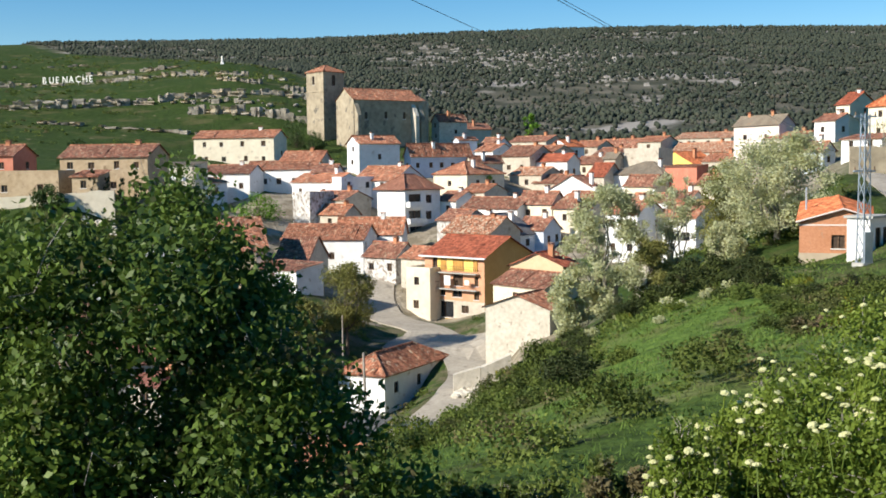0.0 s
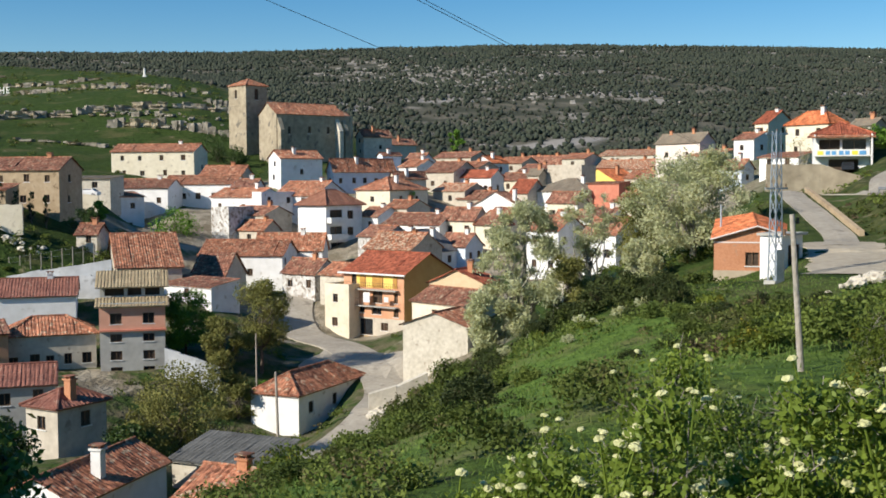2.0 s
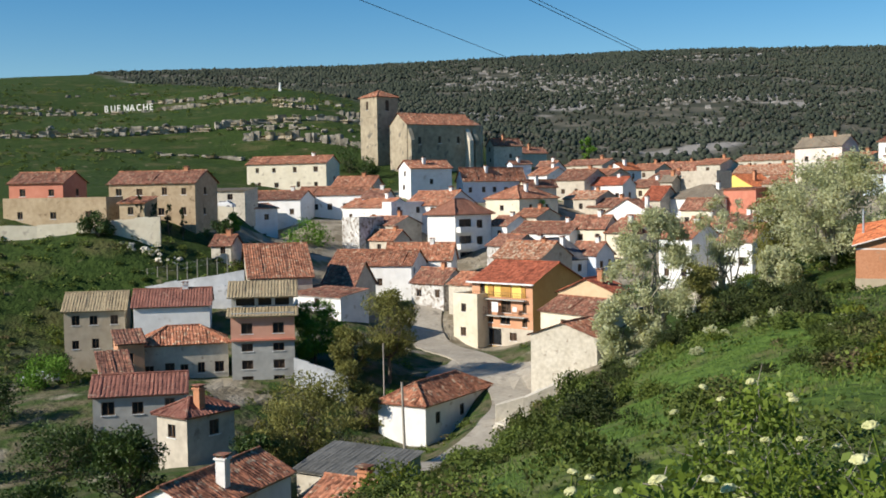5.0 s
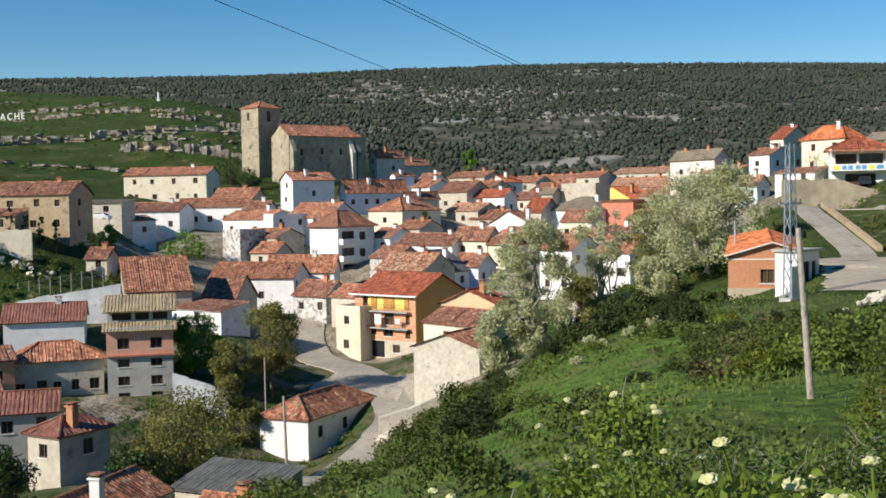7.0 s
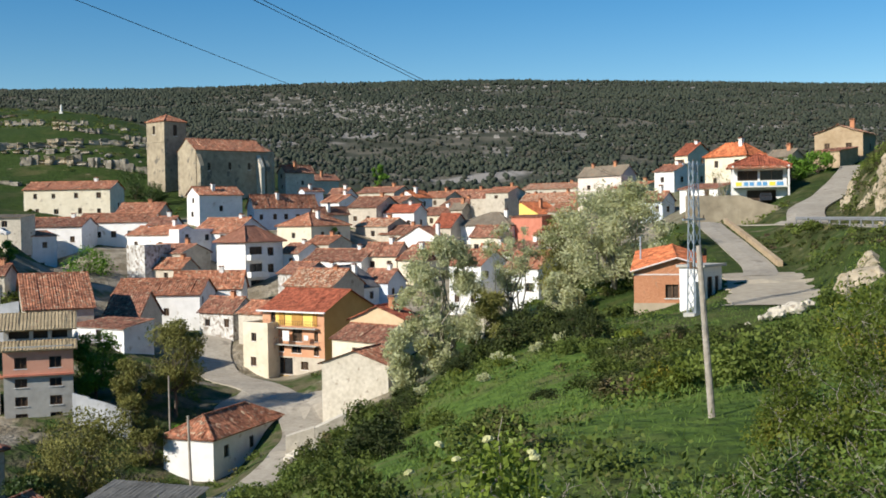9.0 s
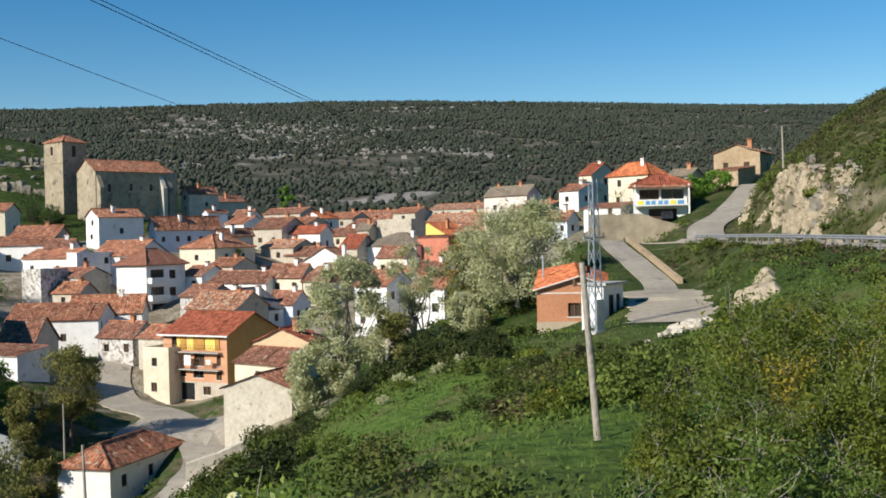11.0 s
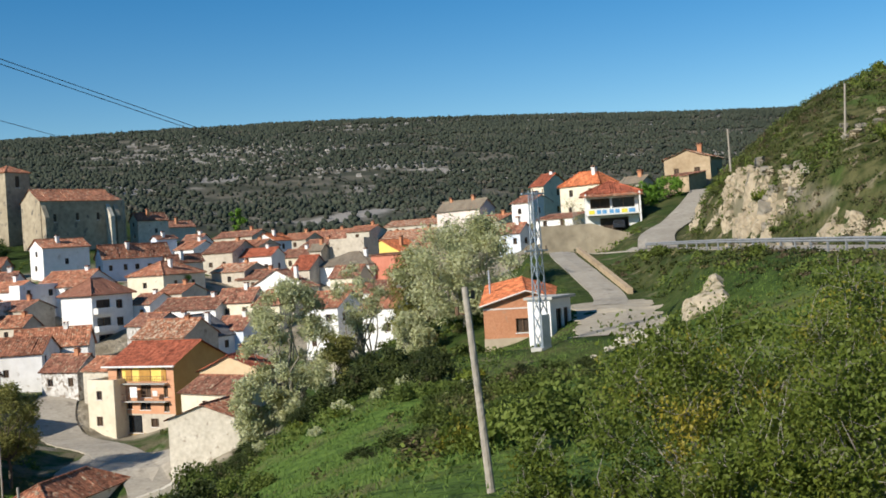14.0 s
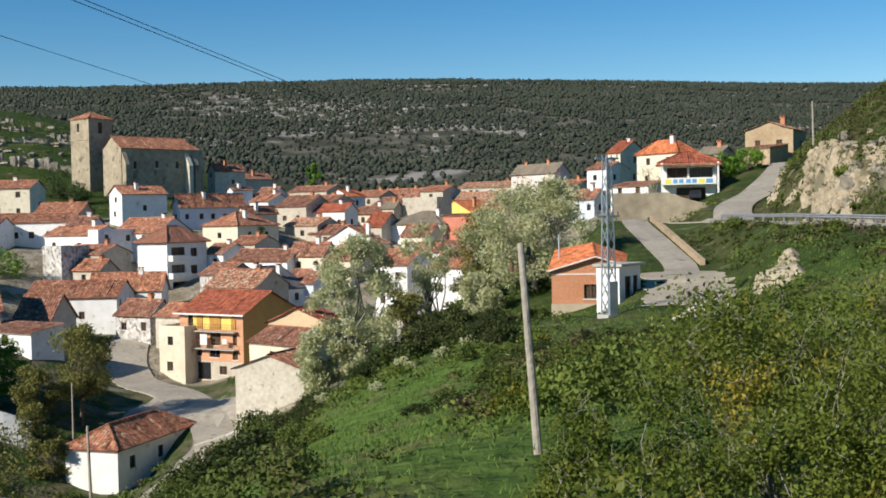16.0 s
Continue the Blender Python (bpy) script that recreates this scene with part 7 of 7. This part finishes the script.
def hill_scrub():
    rng = np.random.default_rng(78)
    n = 5200
    x, y = rng.uniform(-260, -30, n), rng.uniform(225, 520, n)
    clump = np.array([noise.noise((a * 0.02, b * 0.05, 2)) for a, b in zip(x, y)])
    keep = (rng.random(n) < np.clip(0.25 + clump * 1.6, 0.04, 1)) & (y + 1.7 * x < 330) & ~((y < 250) & (x > -75))
    x, y = np.r_[x[keep], rng.uniform(-88, -40, 420)], np.r_[y[keep], rng.uniform(122, 172, 420)]
    z = heights(np.c_[x, y])
    cards = []
    for a, b, c in zip(x, y, z):
        r = rng.uniform(0.4, 1.5)
        d = rng.normal(size=(38, 3))
        d /= np.linalg.norm(d, axis=1, keepdims=True)
        p = d * rng.uniform(0.4, 1.1, (38, 1)) * r
        p[:, 2] = np.abs(p[:, 2]) * 0.7
        cards.append(leaf_cards(p + np.array([a, b, c]), 0.2, rng, 0.6))
    tagged(new("hill_scrub", cards_mesh("hill_scrub", np.concatenate(cards), [LEAF["shrub"]])), "dark low scrub dotted over the terraced hill", "scrub", kind="stuff")


hill_scrub()


def grass():
    rng = np.random.default_rng(9)
    n = 85000
    x, y = rng.uniform(-16, 42, n), 16 + 90 * rng.random(n) ** 1.3
    keep = off_road(x, y) > 3
    x, y = x[keep], y[keep]
    z = heights(np.c_[x, y])
    n = len(x)
    a = rng.random(n) * 6.28
    h = rng.uniform(0.03, 0.1, n) + 0.12 * (rng.random(n) < 0.12)
    w = 0.005 + 0.0004 * y
    side = np.c_[np.cos(a) * w, np.sin(a) * w, np.zeros(n)]
    root = np.c_[x, y, z - 0.03]
    tip = root + np.c_[rng.normal(0, 0.05, n), rng.normal(0, 0.05, n), h]
    me = cards_mesh("grass", np.stack([root - side, root + side, tip + side * 0.3, tip - side * 0.3], 1), [LEAF["grass"]])
    tagged(new("grass", me), "tufts of fresh green meadow grass", "grass", kind="stuff")


grass()


# woods on the far slope
def woods():
    rng = np.random.default_rng(4)
    base = bmesh.new()
    bmesh.ops.create_icosphere(base, subdivisions=1, radius=1)
    v1 = np.array([v.co[:] for v in base.verts])
    f1 = np.array([[v.index for v in f.verts] for f in base.faces])
    base.free()
    ring = [(math.cos(a * 1.257) * (0.9 + 0.2 * (a % 2)), math.sin(a * 1.257), -0.15 + 0.3 * (a % 2)) for a in range(5)]
    v0 = np.array(ring + [(0.1, 0, 1.0), (0, 0, -0.9)])
    f0 = np.array([(a, (a + 1) % 5, 5) for a in range(5)] + [((a + 1) % 5, a, 6) for a in range(5)])
    bm = bmesh.new()
    bmesh.ops.create_icosphere(bm, subdivisions=2, radius=1)
    v2 = np.array([v.co[:] for v in bm.verts])
    f2 = np.array([[v.index for v in f.verts] for f in bm.faces])
    bm.free()
    n = 105000
    y = np.sqrt(rng.uniform(320**2, 1090**2, n))
    x = y * rng.uniform(-0.52, 0.86, n)
    bare = np.array([noise.noise((a * 0.011, b * 0.016, 5)) + 0.5 * noise.noise((a * 0.035, b * 0.045, 9)) for a, b in zip(x, y)])
    patch = np.exp(-(((x - 35) / 65) ** 2 + ((y - 700) / 85) ** 2)) + 0.8 * np.exp(-(((x - 92) / 45) ** 2 + ((y - 555) / 26) ** 2)) + 0.7 * np.exp(-(((x + 43) / 40) ** 2 + ((y - 723) / 40) ** 2))
    keep = (rng.random(n) < np.clip(0.95 - np.clip(bare * 2.2 + 0.05, 0, 0.75) - patch * 0.6, 0.05, 1)) & (y + 1.7 * np.minimum(x, 0) > 345)
    x, y = x[keep], y[keep]
    z = heights(np.c_[x, y])
    verts, faces, k = [], [], 0
    for i in range(len(x)):
        v, f = (v2, f2) if y[i] < 365 else (v1, f1) if y[i] < 440 else (v0, f0)
        r = rng.uniform(0.5, 1.3) * float(np.interp(y[i], [350, 500, 800], [0.8, 1.0, 1.25]))
        bump = 1 + 0.2 * rng.normal(size=(len(v), 1))
        tallness = rng.uniform(0.85, 1.3)
        p = v * bump * np.array([r, r, r * tallness])
        p[:, 2] += r * tallness * 0.6
        verts.append(p + np.array([x[i], y[i], z[i]]))
        faces.append(f + k)
        k += len(v)
    me = bpy.data.meshes.new("pine_woods")
    verts, faces = np.concatenate(verts), np.concatenate(faces)
    m = len(faces)
    me.vertices.add(len(verts))
    me.vertices.foreach_set("co", verts.astype(np.float32).ravel())
    me.loops.add(m * 3)
    me.loops.foreach_set("vertex_index", faces.astype(np.int32).ravel())
    me.polygons.add(m)
    me.polygons.foreach_set("loop_start", np.arange(0, m * 3, 3, dtype=np.int32))
    me.polygons.foreach_set("loop_total", np.full(m, 3, dtype=np.int32))
    me.polygons.foreach_set("use_smooth", [True] * m)
    me.materials.append(LEAF["pine"])
    me.update(calc_edges=True)
    tagged(new("pine_woods", me), "dark grey-green pine woods on the far slope", "woods", kind="stuff")


woods()


def far_rocks():
    """Pale outcrops showing between the trees of the far slope."""
    rng = np.random.default_rng(14)
    verts, faces = [], []
    for cx, cy, sx, sy, count in ((30, 715, 36, 45, 260), (60, 735, 28, 25, 90), (20, 655, 24, 18, 60), (48, 617, 24, 14, 40), (88, 555, 26, 14, 46), (-43, 723, 18, 18, 30), (23, 840, 26, 14, 40), (130, 900, 26, 12, 30)):
        x, y = rng.normal(cx, sx, count), rng.normal(cy, sy, count)
        z = heights(np.c_[x, y])
        for a, b, c in zip(x, y, z):
            w, h = rng.uniform(0.5, 2.2), rng.uniform(0.4, 1.2)
            box = np.array([(i, j, k) for k in (-0.5, 1) for i, j in ((-1, -0.6), (1, -0.6), (1, 0.6), (-1, 0.6))], float)
            box = box * np.array([w, w, h]) * rng.uniform(0.6, 1.1, (8, 1)) + np.array([a, b, c])
            k = len(verts) * 8
            verts.append(box)
            faces += [(k + q[0], k + q[1], k + q[2], k + q[3]) for q in ((0, 1, 5, 4), (1, 2, 6, 5), (2, 3, 7, 6), (3, 0, 4, 7), (4, 5, 6, 7))]
    me = bpy.data.meshes.new("far_outcrops")
    me.from_pydata(np.concatenate(verts).tolist(), [], faces)
    me.materials.append(FARROCK)
    tagged(new("far_outcrops", me), "pale limestone outcrops between the far trees", "rock", kind="stuff")


FARROCK = material("far_limestone", (0.22, 0.2, 0.18), (0.4, 0.38, 0.35), 0.6, 0.05, bump=0)
far_rocks()
